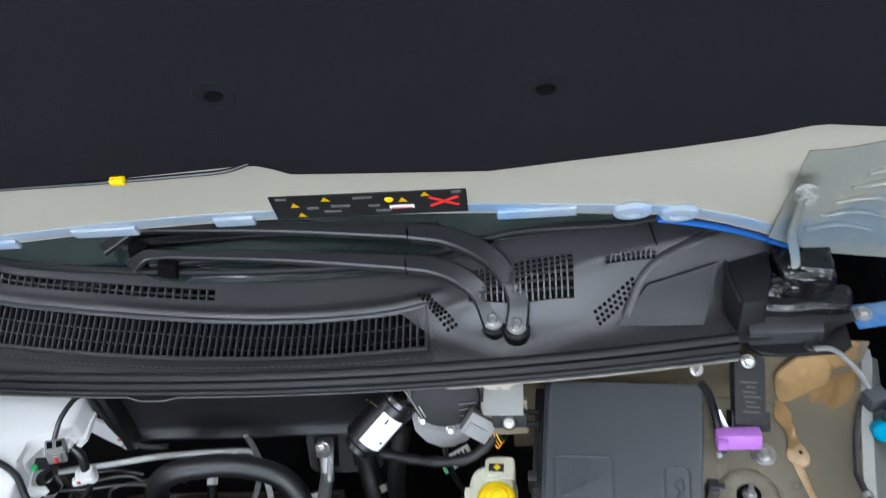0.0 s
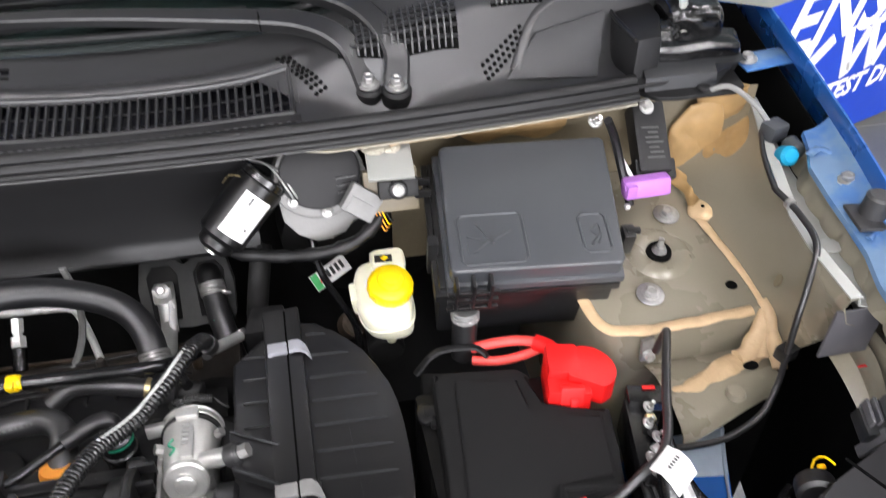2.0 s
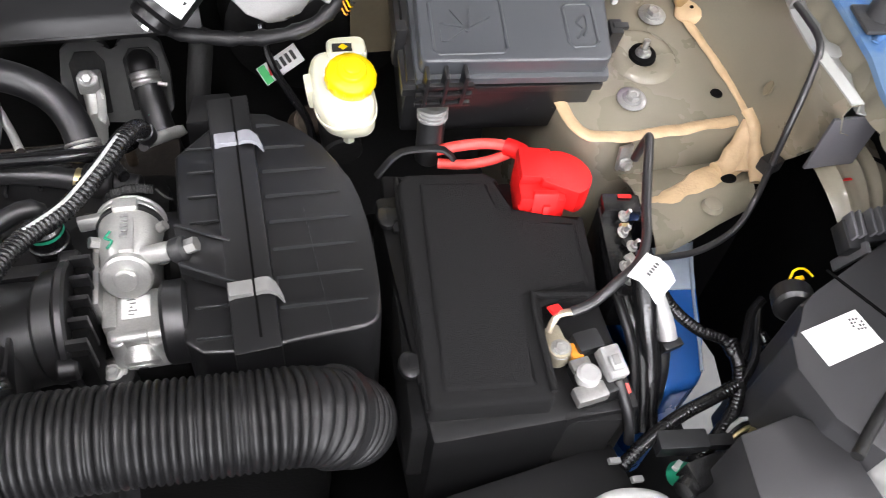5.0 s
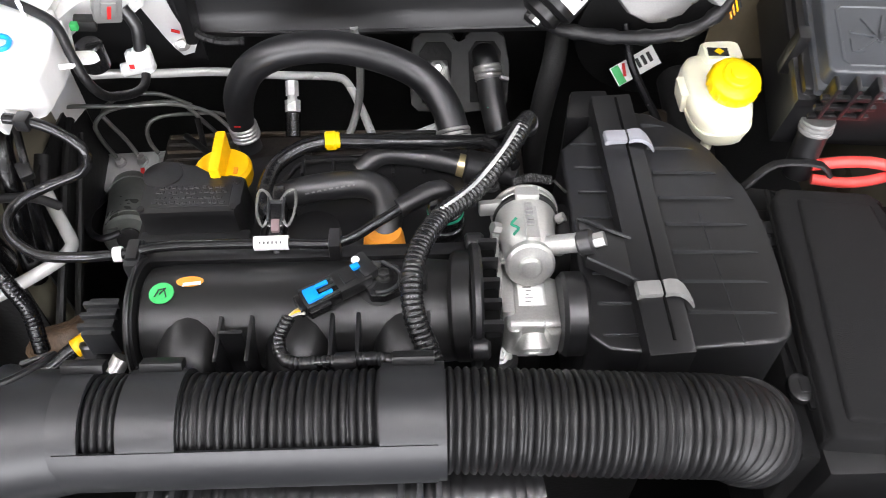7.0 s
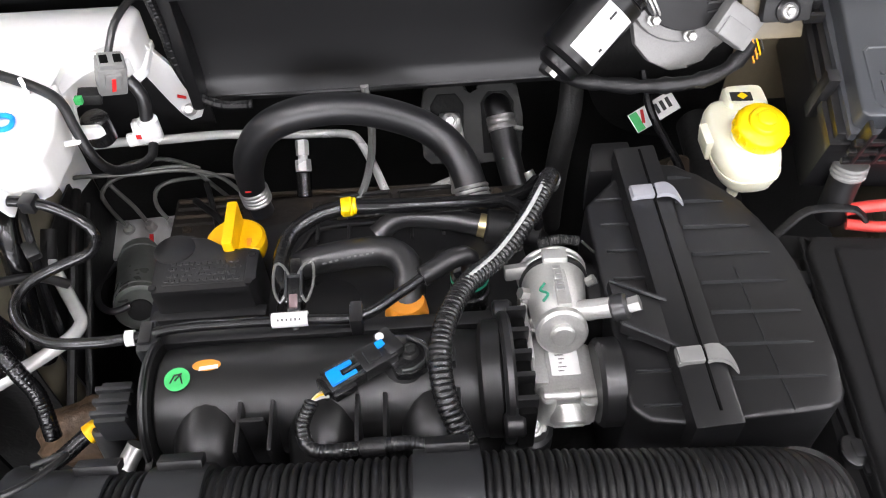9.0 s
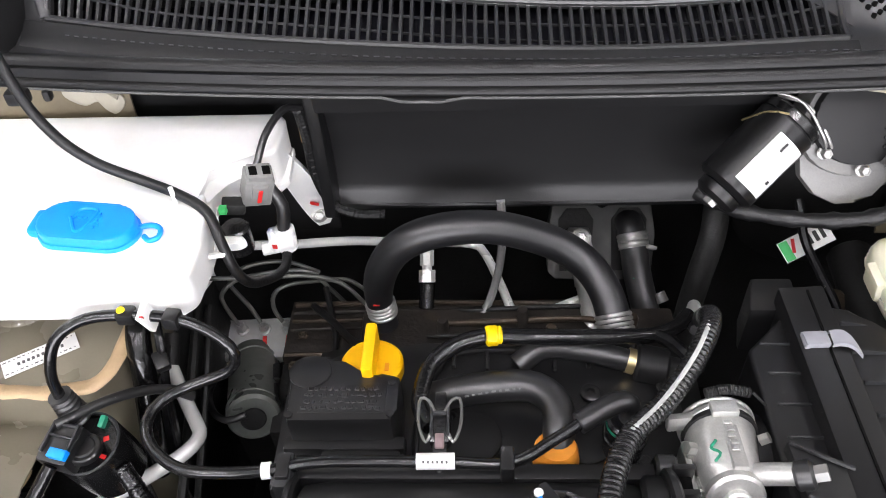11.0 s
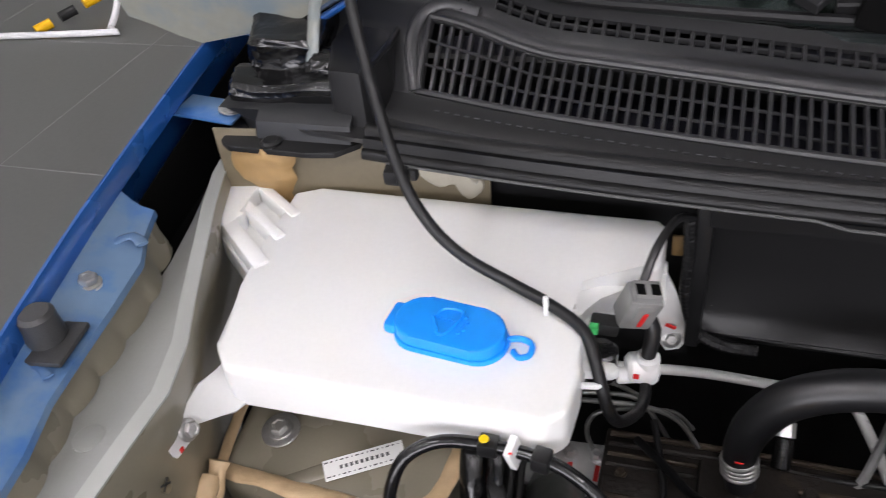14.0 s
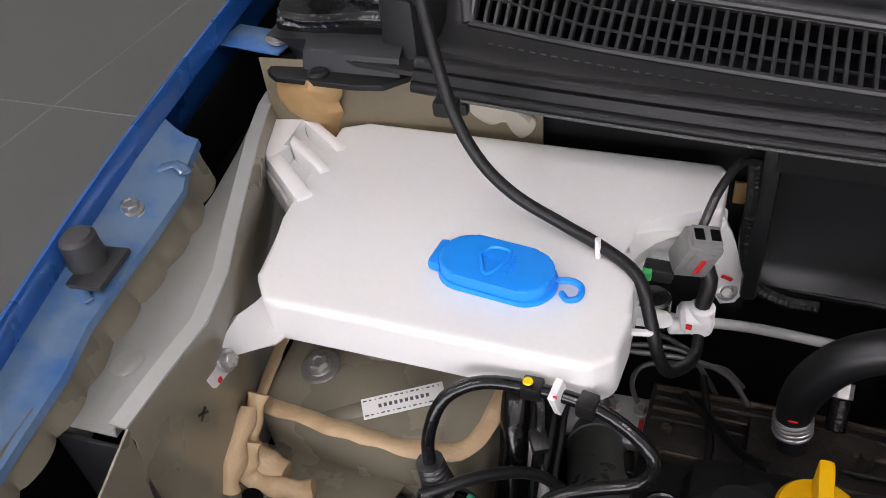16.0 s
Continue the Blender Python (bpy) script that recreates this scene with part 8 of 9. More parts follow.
part("harness_neck", cyl((0.322, 0.555, 0.845), (0.320, 0.548, 0.79), 0.0125, bev=0.002), RUBBER, fb)
part("foil_collar", tube([(0.322, 0.556, 0.850), (0.322, 0.554, 0.838)], ribbed(0.0140, 0.004, 0.001), seg=16, step=0.001), GREY_PLASTIC, fb)

# ---- relay on a bracket ----
rl = thing("relay", (0.53, 0.63, 0.93), "black relay with printed side on a steel bracket", "relay")
part("case", box((0.535, 0.672, 0.950), (0.034, 0.028, 0.076), (-55, 0, -6), bev=0.003), PLASTIC_DULL, rl)
for i in range(7):
    part("print_bar", box((0.533 + 0.002 * (i % 2), 0.644 + 0.0044 * i - 0.0005, 0.9491 + 0.0031 * i), (0.018 - 0.004 * (i % 3), 0.001, 0.0013), (-55, 0, -6), bev=0), INK_GREY, rl)
part("foot", box((0.534, 0.650, 0.925), (0.042, 0.034, 0.022), (-50, 0, -6), bev=0.003), PLASTIC_DULL, rl)
part("bracket", tube([(0.499, 0.650, 0.946), (0.507, 0.634, 0.932), (0.514, 0.622, 0.928), (0.528, 0.619, 0.929), (0.540, 0.620, 0.930)], 0.0028, seg=8, flat=0.5), BRIGHT, rl, "bright steel bracket strip")
part("top_bolt", bolt((0.5352, 0.690, 0.9795), 0.0058, (35, 0, 0), washer=1.35), STEEL, rl)
rl.location = rl.location + Vector((0.006, 0.0, -0.009))
pl = thing("purple_connector", (0.53, 0.60, 0.90), "purple plastic connector below the relay", "connector")
part("housing", join(box((0.523, 0.624, 0.920), (0.048, 0.018, 0.020), (-15, -5, -4), bev=0.004), box((0.504, 0.614, 0.922), (0.010, 0.004, 0.014), bev=0.001)), PURPLE, pl)
part("lock", box((0.502, 0.614, 0.904), (0.006, 0.005, 0.006), bev=0.002), LIGHT_GREY, pl)
part("loom", tube([(0.48, 0.645, 0.99), (0.492, 0.648, 0.965), (0.502, 0.640, 0.93), (0.508, 0.62, 0.90)], 0.0045, seg=8), RUBBER_DULL, pl)
sn = thing("firewall_stud", (0.470, 0.655, 0.97), "plated stud with nut in sealant at the firewall", "stud")
part("nut", bolt((0.486, 0.688, 0.962), 0.0055, (50, 0, 0), washer=1.4), STEEL, sn)
part("stud", cyl((0.486, 0.684, 0.966), (0.486, 0.676, 0.973), 0.0025), STEEL, sn)

# ---- battery ----
bt = thing("battery", (0.34, 0.40, 0.6), "battery under a black felt cover with clips", "battery")
part("case", box((0.345, 0.39, 0.69), (0.165, 0.24, 0.20), bev=0.006), PLASTIC_DULL, bt)
BO = [(0.262, 0.288), (0.357, 0.278), (0.358, 0.290), (0.364, 0.365), (0.420, 0.360), (0.428, 0.400), (0.436, 0.445), (0.368, 0.456), (0.372, 0.498), (0.362, 0.508), (0.290, 0.516), (0.280, 0.505)]
cover = part("cover", prism(BO, 0.778, 0.811, bev=0.009, seg=4, shrink=0.99), FELT, bt, "black felt cover")
part("raised_panel", prism([(0.276, 0.300), (0.346, 0.292), (0.352, 0.376), (0.414, 0.371), (0.424, 0.436), (0.356, 0.446), (0.360, 0.492), (0.300, 0.500)], 0.806, 0.8145, bev=0.004, seg=3), FELT, cover)
part("panel_lip", tube([(0.264, 0.292, 0.800), (0.282, 0.500, 0.800), (0.292, 0.512, 0.800), (0.362, 0.504, 0.800)], 0.0028, seg=8), FELT, cover)
part("cover_skirt", prism([(0.250, 0.286), (0.412, 0.264), (0.442, 0.452), (0.380, 0.468), (0.378, 0.520), (0.274, 0.540)], 0.70, 0.785, bev=0.004), FELT, bt)
for y in (0.478, 0.332):
    x = 0.268 if y > 0.4 else 0.258
    part("clip", join(lathe([(0.0110, 0), (0.0105, 0.004), (0.009, 0.005)], at=(x, y + 0.002, 0.794), seg=20, flat=(0.8, 1.1)), box((x + 0.010, y + 0.003, 0.797), (0.022, 0.014, 0.006), bev=0.0025), box((x + 0.008, y - 0.010, 0.795), (0.010, 0.010, 0.005), bev=0.002)), PLASTIC, bt)
part("rear_strap", tube([(0.268, 0.530, 0.795), (0.285, 0.536, 0.812), (0.30, 0.538, 0.816), (0.33, 0.534, 0.816), (0.340, 0.528, 0.805)], 0.004, seg=8, flat=0.6), PLASTIC_DULL, bt)
part("negative_well", box((0.388, 0.315, 0.775), (0.055, 0.085, 0.03), (0, 0, 7), bev=0.003), PLASTIC_DULL, bt)
part("front_case", box((0.33, 0.225, 0.66), (0.19, 0.07, 0.14), (0, 0, 7), bev=0.008), PLASTIC_DULL, bt)
part("well_rim", tube([(0.420, 0.362, 0.812), (0.372, 0.368, 0.814), (0.364, 0.362, 0.814), (0.357, 0.285, 0.812)], 0.003, seg=8), FELT, bt)

rc = thing("positive_terminal_cover", (0.40, 0.49, 0.80), "bright red plastic positive terminal cover", "terminal cover")
hood_red = part("block", join(prism([(0.380, 0.460), (0.420, 0.452), (0.428, 0.498), (0.412, 0.512), (0.390, 0.512)], 0.79, 0.824, bev=0.004), box((0.402, 0.492, 0.828), (0.030, 0.036, 0.012), (0, 4, -10), bev=0.003)), RED, rc)
part("side_lobe", prism([(0.424 + 0.027 * math.cos(radians(15 * k)), 0.480 + 0.026 * math.sin(radians(15 * k))) for k in range(-5, 13)] + [(0.402, 0.500), (0.402, 0.470)], 0.806, 0.832, bev=0.005, seg=3, tilt=lambda x, y: -0.16 * (x - 0.41)), RED, rc)
part("front_panel", box((0.402, 0.457, 0.812), (0.022, 0.008, 0.034), (-14, 0, -10), bev=0.002), RED, hood_red)
part("front_rib", box((0.4025, 0.4515, 0.806), (0.007, 0.006, 0.026), (-14, 0, -10), bev=0.0015), RED, hood_red)
for dz in (0.0, 0.008, 0.016):
    part("step_line", box((0.400, 0.4560 + 0.2 * dz, 0.796 + dz), (0.041, 0.003, 0.0014), (0, 0, -10), bev=0.0005, seg=1), RED, hood_red)
part("lower_lip", box((0.400, 0.456, 0.790), (0.046, 0.010, 0.008), (0, 0, -10), bev=0.002), RED, rc)
part("cable_boot", tube([(0.404, 0.505, 0.818), (0.398, 0.520, 0.818), (0.388, 0.530, 0.816)], 0.0085, seg=12), RED, rc)
part("cable", tube([(0.390, 0.528, 0.818), (0.372, 0.535, 0.817), (0.35, 0.538, 0.815), (0.325, 0.540, 0.810)], 0.0052, seg=10), RED_CABLE, rc, "faded red cable")
part("cable", tube([(0.390, 0.526, 0.810), (0.372, 0.524, 0.806), (0.350, 0.524, 0.804), (0.325, 0.531, 0.802)], 0.0048, seg=10), RED_CABLE, rc, "faded red cable")

CLAMP = mat("tinned brass clamp", (0.50, 0.45, 0.34), 0.36, metal=0.7, bump=0.2, grain=500)
ng = thing("negative_terminal", (0.38, 0.32, 0.79), "plated battery clamp with grey current sensor plug", "battery clamp")
part("clamp", join(box((0.371, 0.338, 0.800), (0.022, 0.030, 0.012), (0, 0, 7), bev=0.002), cyl((0.371, 0.328, 0.80), (0.371, 0.328, 0.816), 0.009), tube([(0.368, 0.345, 0.812), (0.375, 0.352, 0.824), (0.388, 0.350, 0.828)], 0.003, seg=8)), CLAMP, ng)
part("nut", bolt((0.371, 0.327, 0.814), 0.006, (10, 0, 0), washer=1.4), STEEL, ng)
part("red_tag", box((0.374, 0.356, 0.826), (0.012, 0.008, 0.003), (0, 20, 20), bev=0.001), RED, ng)
part("copper_pad", box((0.386, 0.328, 0.803), (0.010, 0.014, 0.010), bev=0.002), ORANGE, ng)
sensor = part("sensor", box((0.396, 0.306, 0.796), (0.030, 0.036, 0.020), (0, 0, 7), bev=0.003), PLASTIC, ng)
part("sensor_button", lathe([(0.0095, 0), (0.0095, 0.008), (0.007, 0.010)], at=(0.387, 0.304, 0.805), seg=20), mat("pale plug plastic", (0.36, 0.36, 0.35), 0.45), sensor, "pale grey round cap")
part("sensor_cap", box((0.397, 0.333, 0.806), (0.022, 0.018, 0.014), (0, 0, 7), bev=0.003), PLASTIC_GREY, ng)
part("strap_plate", join(box((0.386, 0.292, 0.803), (0.026, 0.014, 0.010), (0, 0, 7), bev=0.002), box((0.386, 0.316, 0.805), (0.016, 0.010, 0.006), (0, 0, 7), bev=0.001)), STEEL, ng, "plated sensor strap")
part("plug", join(box((0.408, 0.310, 0.811), (0.016, 0.026, 0.015), (12, 0, 7), bev=0.002), box((0.408, 0.306, 0.820), (0.010, 0.012, 0.004), (12, 0, 7), bev=0.001)), mat("mid grey plug plastic", (0.30, 0.30, 0.295), 0.45), ng, "grey plug")
part("plug_lead", tube([(0.410, 0.298, 0.806), (0.413, 0.286, 0.798), (0.417, 0.274, 0.782), (0.420, 0.266, 0.760)], 0.0042, seg=10), RUBBER, ng)
part("red_seal", box((0.4165, 0.2925, 0.800), (0.004, 0.008, 0.006), (20, 0, 7), bev=0.001), RED_CABLE, ng)
part("plug_window", box((0.408, 0.3075, 0.8224), (0.006, 0.008, 0.0008), (12, 0, 7), bev=0.0003, seg=1), GREY_PLASTIC, ng)
part("lead", tube([(0.385, 0.350, 0.828), (0.402, 0.352, 0.834), (0.425, 0.362, 0.845), (0.443, 0.372, 0.850), (0.456, 0.390, 0.853), (0.466, 0.418, 0.857), (0.480, 0.455, 0.864), (0.491, 0.482, 0.868), (0.494, 0.489, 0.862), (0.492, 0.490, 0.848), (0.490, 0.490, 0.836)], 0.0041, seg=12), RUBBER, ng)
part("earth_lug", join(box((0.489, 0.504, 0.824), (0.014, 0.004, 0.026), (-8, 0, 10), bev=0.001), bolt((0.489, 0.500, 0.820), 0.0055, (82, 0, 6), washer=1.3)), STEEL, ng, "plated earth lug")

ng.location = ng.location + Vector((0, -0.010, 0))

ct = thing("cable_tag", (0.44, 0.34, 0.86), "crumpled white cloth tag with print on a battery cable", "tag")
TG = pose(0.4435, 0.3420, 0.857, 6, -4, 37)
bm = bmesh.new()
bmesh.ops.create_grid(bm, x_segments=10, y_segments=6, size=0.5)
for v in bm.verts:
    v.co = Vector((v.co.x * 0.028 + 0.005 * v.co.y, v.co.y * 0.030, 0.007 * math.cos(v.co.y * 3.0) + 0.0025 * noise.noise(v.co * 5)))
bmesh.ops.solidify(bm, geom=bm.faces[:], thickness=0.0006)
bm.transform(TG)
part("cloth", bm, PAPER, ct)
bm = join(*[box((-0.004 + 0.0030 * i, 0.003, 0.0078), (0.0016, 0.0032, 0.0005), bev=0) for i in range(5)])
bm.transform(TG)
part("print_bar", bm, INK_GREY, ct)

# ---- clutch cable bracket and looms at the right wing ----
jb = thing("fuse_link_bracket", (0.455, 0.38, 0.75), "black bracket with plated studs and bright clips", "bracket")
part("bracket", join(box((0.456, 0.405, 0.785), (0.026, 0.095, 0.05), (0, 0, -10), bev=0.004), box((0.470, 0.447, 0.812), (0.034, 0.020, 0.014), (0, 0, -12), bev=0.002)), GLOSSY, jb)
for x, y, z in ((0.466, 0.432, 0.818), (0.460, 0.417, 0.816), (0.463, 0.402, 0.815), (0.450, 0.384, 0.813), (0.449, 0.372, 0.812)):
    part("stud", join(bolt((x, y, z), 0.0040, (20, 20, 0), washer=1.35), cyl((x, y, z), (x + 0.003, y - 0.002, z + 0.010), 0.0020)), STEEL, jb)
for i in range(5):
    part("busbar", box((0.470 - 0.004 * i, 0.440 - 0.016 * i, 0.8135), (0.010, 0.007, 0.004), (10, 20, 10 * i), bev=0.001), (ALU, BRASS, DARK)[i % 3], jb)
part("pale_sleeve", tube([(0.461, 0.353, 0.824), (0.466, 0.342, 0.812), (0.469, 0.331, 0.802), (0.471, 0.322, 0.793)], 0.0072, seg=16), ALU_BLOCK, jb, "pale grey sleeve")
part("sleeve_clip", box((0.473, 0.318, 0.788), (0.018, 0.007, 0.010), (10, 0, 10), bev=0.001), PLASTIC, jb)
part("black_hose", tube([(0.450, 0.366, 0.840), (0.451, 0.348, 0.822), (0.453, 0.330, 0.800), (0.456, 0.310, 0.772), (0.452, 0.285, 0.74)], 0.0095, seg=16), GLOSSY, jb)
part("black_hose", tube([(0.466, 0.372, 0.800), (0.470, 0.350, 0.790), (0.472, 0.326, 0.772), (0.466, 0.304, 0.748), (0.455, 0.285, 0.72)], 0.0085, seg=16), RUBBER, jb)
for i, (dx, m) in enumerate(((0.0, GLOSSY), (0.008, SLEEVE), (-0.008, RUBBER_DULL))):
    part("black_arm", tube([(0.446 + dx, 0.372, 0.806), (0.447 + dx, 0.345, 0.798), (0.449 + dx, 0.322, 0.785), (0.447 + dx, 0.298, 0.765), (0.444 + dx, 0.27, 0.74)], 0.0056 - 0.0008 * i, seg=10), m, jb)
part("red_mark", box((0.474, 0.452, 0.8205), (0.012, 0.004, 0.001), (0, 0, -10), bev=0), INK_RED, jb)

rl2 = thing("side_member", (0.49, 0.30, 0.5), "blue painted front side member in the bay", "body member", "")
part("beam", prism([(0.580, 0.470), (0.557, 0.420), (0.543, 0.380), (0.530, 0.340), (0.519, 0.312), (0.508, 0.302), (0.478, 0.300), (0.468, 0.32), (0.450, 0.43), (0.50, 0.47)], 0.55, 0.738, bev=0.008, seg=3), BLUE, rl2)
part("rear_plate", prism([(0.576, 0.468), (0.557, 0.421), (0.548, 0.396), (0.505, 0.402), (0.500, 0.455), (0.52, 0.468)], 0.7375, 0.7395, bev=0.0008), MIST_PALE, rl2, "thinly misted primer plate")
part("edge_bead", tube([(0.574, 0.464, 0.7395), (0.553, 0.418, 0.7395), (0.539, 0.378, 0.7395), (0.526, 0.338, 0.7395), (0.518, 0.314, 0.738)], 0.0016, seg=8), MIST_PALE, rl2)

lm1 = thing("wing_loom", (0.63, 0.50, 0.85), "black corrugated loom clipped along the inner wing", "cable loom")
part("conduit", tube([(0.616, 0.553, 0.956), (0.619, 0.512, 0.956), (0.614, 0.474, 0.953), (0.603, 0.454, 0.925), (0.596, 0.443, 0.895), (0.595, 0.437, 0.855), (0.592, 0.430, 0.82), (0.57, 0.412, 0.805), (0.53, 0.398, 0.80), (0.49, 0.393, 0.805), (0.468, 0.392, 0.812)], ribbed(0.0030, 0.0030, 0.0005), seg=10, step=0.0014), RUBBER, lm1)
part("upper_hose", tube([(0.648, 0.64, 0.955), (0.630, 0.60, 0.957), (0.616, 0.553, 0.956)], 0.0028, seg=10), RUBBER, lm1)
part("clip", box((0.599, 0.443, 0.852), (0.018, 0.014, 0.014), (0, 0, 20), bev=0.002), PLASTIC, lm1)
part("tie", cyl((0.618, 0.531, 0.956), (0.6185, 0.526, 0.956), 0.0055), STEEL, lm1)

lm2 = thing("lamp_loom", (0.50, 0.30, 0.80), "taped black loom leading to the headlamp plug", "cable loom")
part("upper_run", tube([(0.457, 0.385, 0.845), (0.462, 0.36, 0.83), (0.475, 0.340, 0.812), (0.495, 0.322, 0.80), (0.515, 0.312, 0.795), (0.520, 0.300, 0.79)], ribbed(0.0050, 0.0035, 0.0007), seg=10, step=0.0012), SLEEVE, lm2)
part("lower_run", tube([(0.520, 0.312, 0.795), (0.523, 0.290, 0.785), (0.512, 0.265, 0.775), (0.490, 0.245, 0.768), (0.462, 0.228, 0.765), (0.445, 0.218, 0.765)], ribbed(0.0060, 0.0035, 0.0008), seg=10, step=0.0012), SLEEVE, lm2)
part("side_run", tube([(0.523, 0.292, 0.787), (0.535, 0.310, 0.795), (0.548, 0.33, 0.80), (0.56, 0.338, 0.805)], 0.004, seg=8), SLEEVE, lm2)
part("plug", join(box((0.462, 0.215, 0.775), (0.036, 0.020, 0.020), (0, 10, 12), bev=0.002), box((0.488, 0.216, 0.772), (0.022, 0.014, 0.014), (0, 10, 5), bev=0.002), cyl((0.440, 0.205, 0.775), (0.448, 0.210, 0.775), 0.009)), GLOSSY, lm2)
part("wires", tube([(0.496, 0.222, 0.775), (0.503, 0.232, 0.782), (0.508, 0.236, 0.79)], 0.0028, seg=6), BRASS, lm2, "yellow wires")

cl = thing("front_loom", (0.45, 0.24, 0.74), "black cable clutter with pale clips ahead of the battery", "cable loom")
part("trunk", tube([(0.405, 0.236, 0.765), (0.430, 0.250, 0.772), (0.462, 0.263, 0.776), (0.495, 0.272, 0.778), (0.520, 0.278, 0.782)], ribbed(0.0055, 0.0036, 0.0008), seg=10, step=0.0012), SLEEVE, cl)
part("connector", join(box((0.455, 0.243, 0.772), (0.040, 0.016, 0.016), (0, 0, -8), bev=0.002), box((0.485, 0.238, 0.772), (0.022, 0.010, 0.010), (0, 0, -8), bev=0.0015)), PLASTIC_GREY, cl)
for i in range(3):
    part("lead", tube([(0.495, 0.238 + 0.003 * i, 0.772), (0.508, 0.242 + 0.004 * i, 0.778), (0.520, 0.244 + 0.002 * i, 0.776)], 0.0020, seg=6), (BRASS, SLEEVE, LIGHT_GREY)[i], cl)
part("branch", tube([(0.520, 0.278, 0.782), (0.535, 0.292, 0.79), (0.546, 0.314, 0.797), (0.556, 0.335, 0.80)], 0.0042, seg=10), SLEEVE, cl)
part("branch", tube([(0.548, 0.312, 0.797), (0.552, 0.29, 0.79), (0.54, 0.272, 0.782)], ribbed(0.0046, 0.0034, 0.0007), seg=10, step=0.0012), SLEEVE, cl)
for x, y in ((0.428, 0.247), (0.398, 0.239), (0.445, 0.226), (0.470, 0.219), (0.410, 0.222)):
    part("clip", box((x, y, 0.772), (0.010, 0.005, 0.004), (0, 15, 30 * (x > 0.42)), bev=0.001), LIGHT_GREY if x > 0.42 else GREY_PLASTIC, cl)
part("cap", cyl((0.449, 0.226, 0.755), (0.452, 0.216, 0.772), 0.010, bev=0.002), GREEN_DK, cl)
part("pale_hose", tube([(0.36, 0.205, 0.765), (0.39, 0.212, 0.772), (0.42, 0.206, 0.768), (0.44, 0.195, 0.75)], 0.006, seg=10), LIGHT_GREY, cl, "pale grey hose")

LAMP_GREY = mat("mid grey lamp housing plastic", (0.034, 0.034, 0.036), 0.42, bump=0.1, grain=2200)
# lighter than the housing: the glints on the fins are in this colour
FIN = mat("fin plastic greyed for its glints", (0.10, 0.10, 0.105), 0.4, bump=0.1, grain=1500)
hb = thing("headlamp_housing", (0.56, 0.24, 0.75), "grey black headlamp back box with white label", "headlamp")
part("main_box", prism([(0.520, 0.205), (0.548, 0.165), (0.70, 0.235), (0.690, 0.345), (0.640, 0.338), (0.605, 0.322), (0.560, 0.300), (0.540, 0.295), (0.536, 0.278), (0.520, 0.270), (0.512, 0.245)], 0.68, 0.868, bev=0.003), LAMP_GREY, hb)
part("side_box", prism([(0.455, 0.170), (0.540, 0.150), (0.535, 0.205), (0.508, 0.222), (0.462, 0.215)], 0.66, 0.845, bev=0.003), LAMP_GREY, hb)
part("seam", box((0.600, 0.275, 0.8685), (0.0025, 0.10, 0.001), (0, 0, 28), bev=0), VOID, hb)
part("label", box((0.557, 0.262, 0.8688), (0.052, 0.030, 0.0006), (0, 0, 12), bev=0), PAPER, hb, "white paper label")
for i in range(4):
    for j in range(4):
        if (i * 3 + j * 5) % 4:
            part("print_bar", box((0.570 + 0.0028 * i, 0.266 + 0.0028 * j, 0.8693), (0.0016, 0.0016, 0.0004), (0, 0, 12), bev=0), INK_GREY, hb)
part("socket", cyl((0.548, 0.300, 0.85), (0.556, 0.318, 0.845), 0.016, bev=0.003), PLASTIC, hb)
part("bulb_wire", tube([(0.554, 0.322, 0.850), (0.561, 0.331, 0.854), (0.571, 0.332, 0.854), (0.578, 0.326, 0.850)], 0.0010, seg=6), YELLOW, hb, "yellow bulb wire")
part("bulb_plug", box((0.566, 0.326, 0.850), (0.007, 0.004, 0.003), bev=0.001), AMBER, hb)
for x in (0.6195, 0.6265, *[0.6375 + 0.0075 * i for i in range(7)]):
    part("fin", box((x, 0.357 + 0.05 * (x - 0.65), 0.868), (0.0028, 0.022, 0.014), (14, 0, -10), bev=0.0006, seg=1), FIN, hb)
part("fin_plate", box((0.661, 0.356, 0.858), (0.062, 0.026, 0.014), (14, 0, -2), bev=0.002), PLASTIC_GREY, hb)
part("fin_plate", box((0.623, 0.353, 0.856), (0.016, 0.026, 0.018), (14, 0, -8), bev=0.002), PLASTIC_GREY, hb)
part("fin_arm", box((0.623, 0.341, 0.846), (0.004, 0.010, 0.042), (14, 8, -6), bev=0.001), FIN, hb)
part("front_rim", tube([(0.520, 0.178, 0.867), (0.545, 0.197, 0.868), (0.60, 0.235, 0.868), (0.66, 0.275, 0.868)], 0.0045, seg=10), DARK, hb)
part("lens", prism([(0.540, 0.176), (0.592, 0.216), (0.664, 0.262), (0.74, 0.24), (0.64, 0.11), (0.56, 0.12)], 0.78, 0.8725, bev=0.006, seg=3), LIGHT_GREY, hb, "pale clear lens")

wp = thing("wing_bracket", (0.66, 0.42, 0.85), "olive primer side bracket with oval hole", "body bracket")


def wing_sheet(u, v, up=0.0):
    """Curved sheet with pressed swages; u runs outwards, v runs forwards."""
    left, right = Vector((0.626 + 0.004 * v * v, 0.434 - 0.062 * v, 0.864 - 0.018 * v * v)), Vector((0.686 + 0.020 * v - 0.038 * v * v, 0.454 - 0.088 * v, 0.872 - 0.006 * v * v))
    p = left.lerp(right, u)
    p.z += 0.004 * math.sin(math.pi * u) + sum(h * math.exp(-((u - c) / 0.055) ** 2) for c, h in ((0.22, 0.004), (0.50, 0.006), (0.74, 0.006))) * math.sin(math.pi * (0.12 + 0.76 * v)) + up
    return p


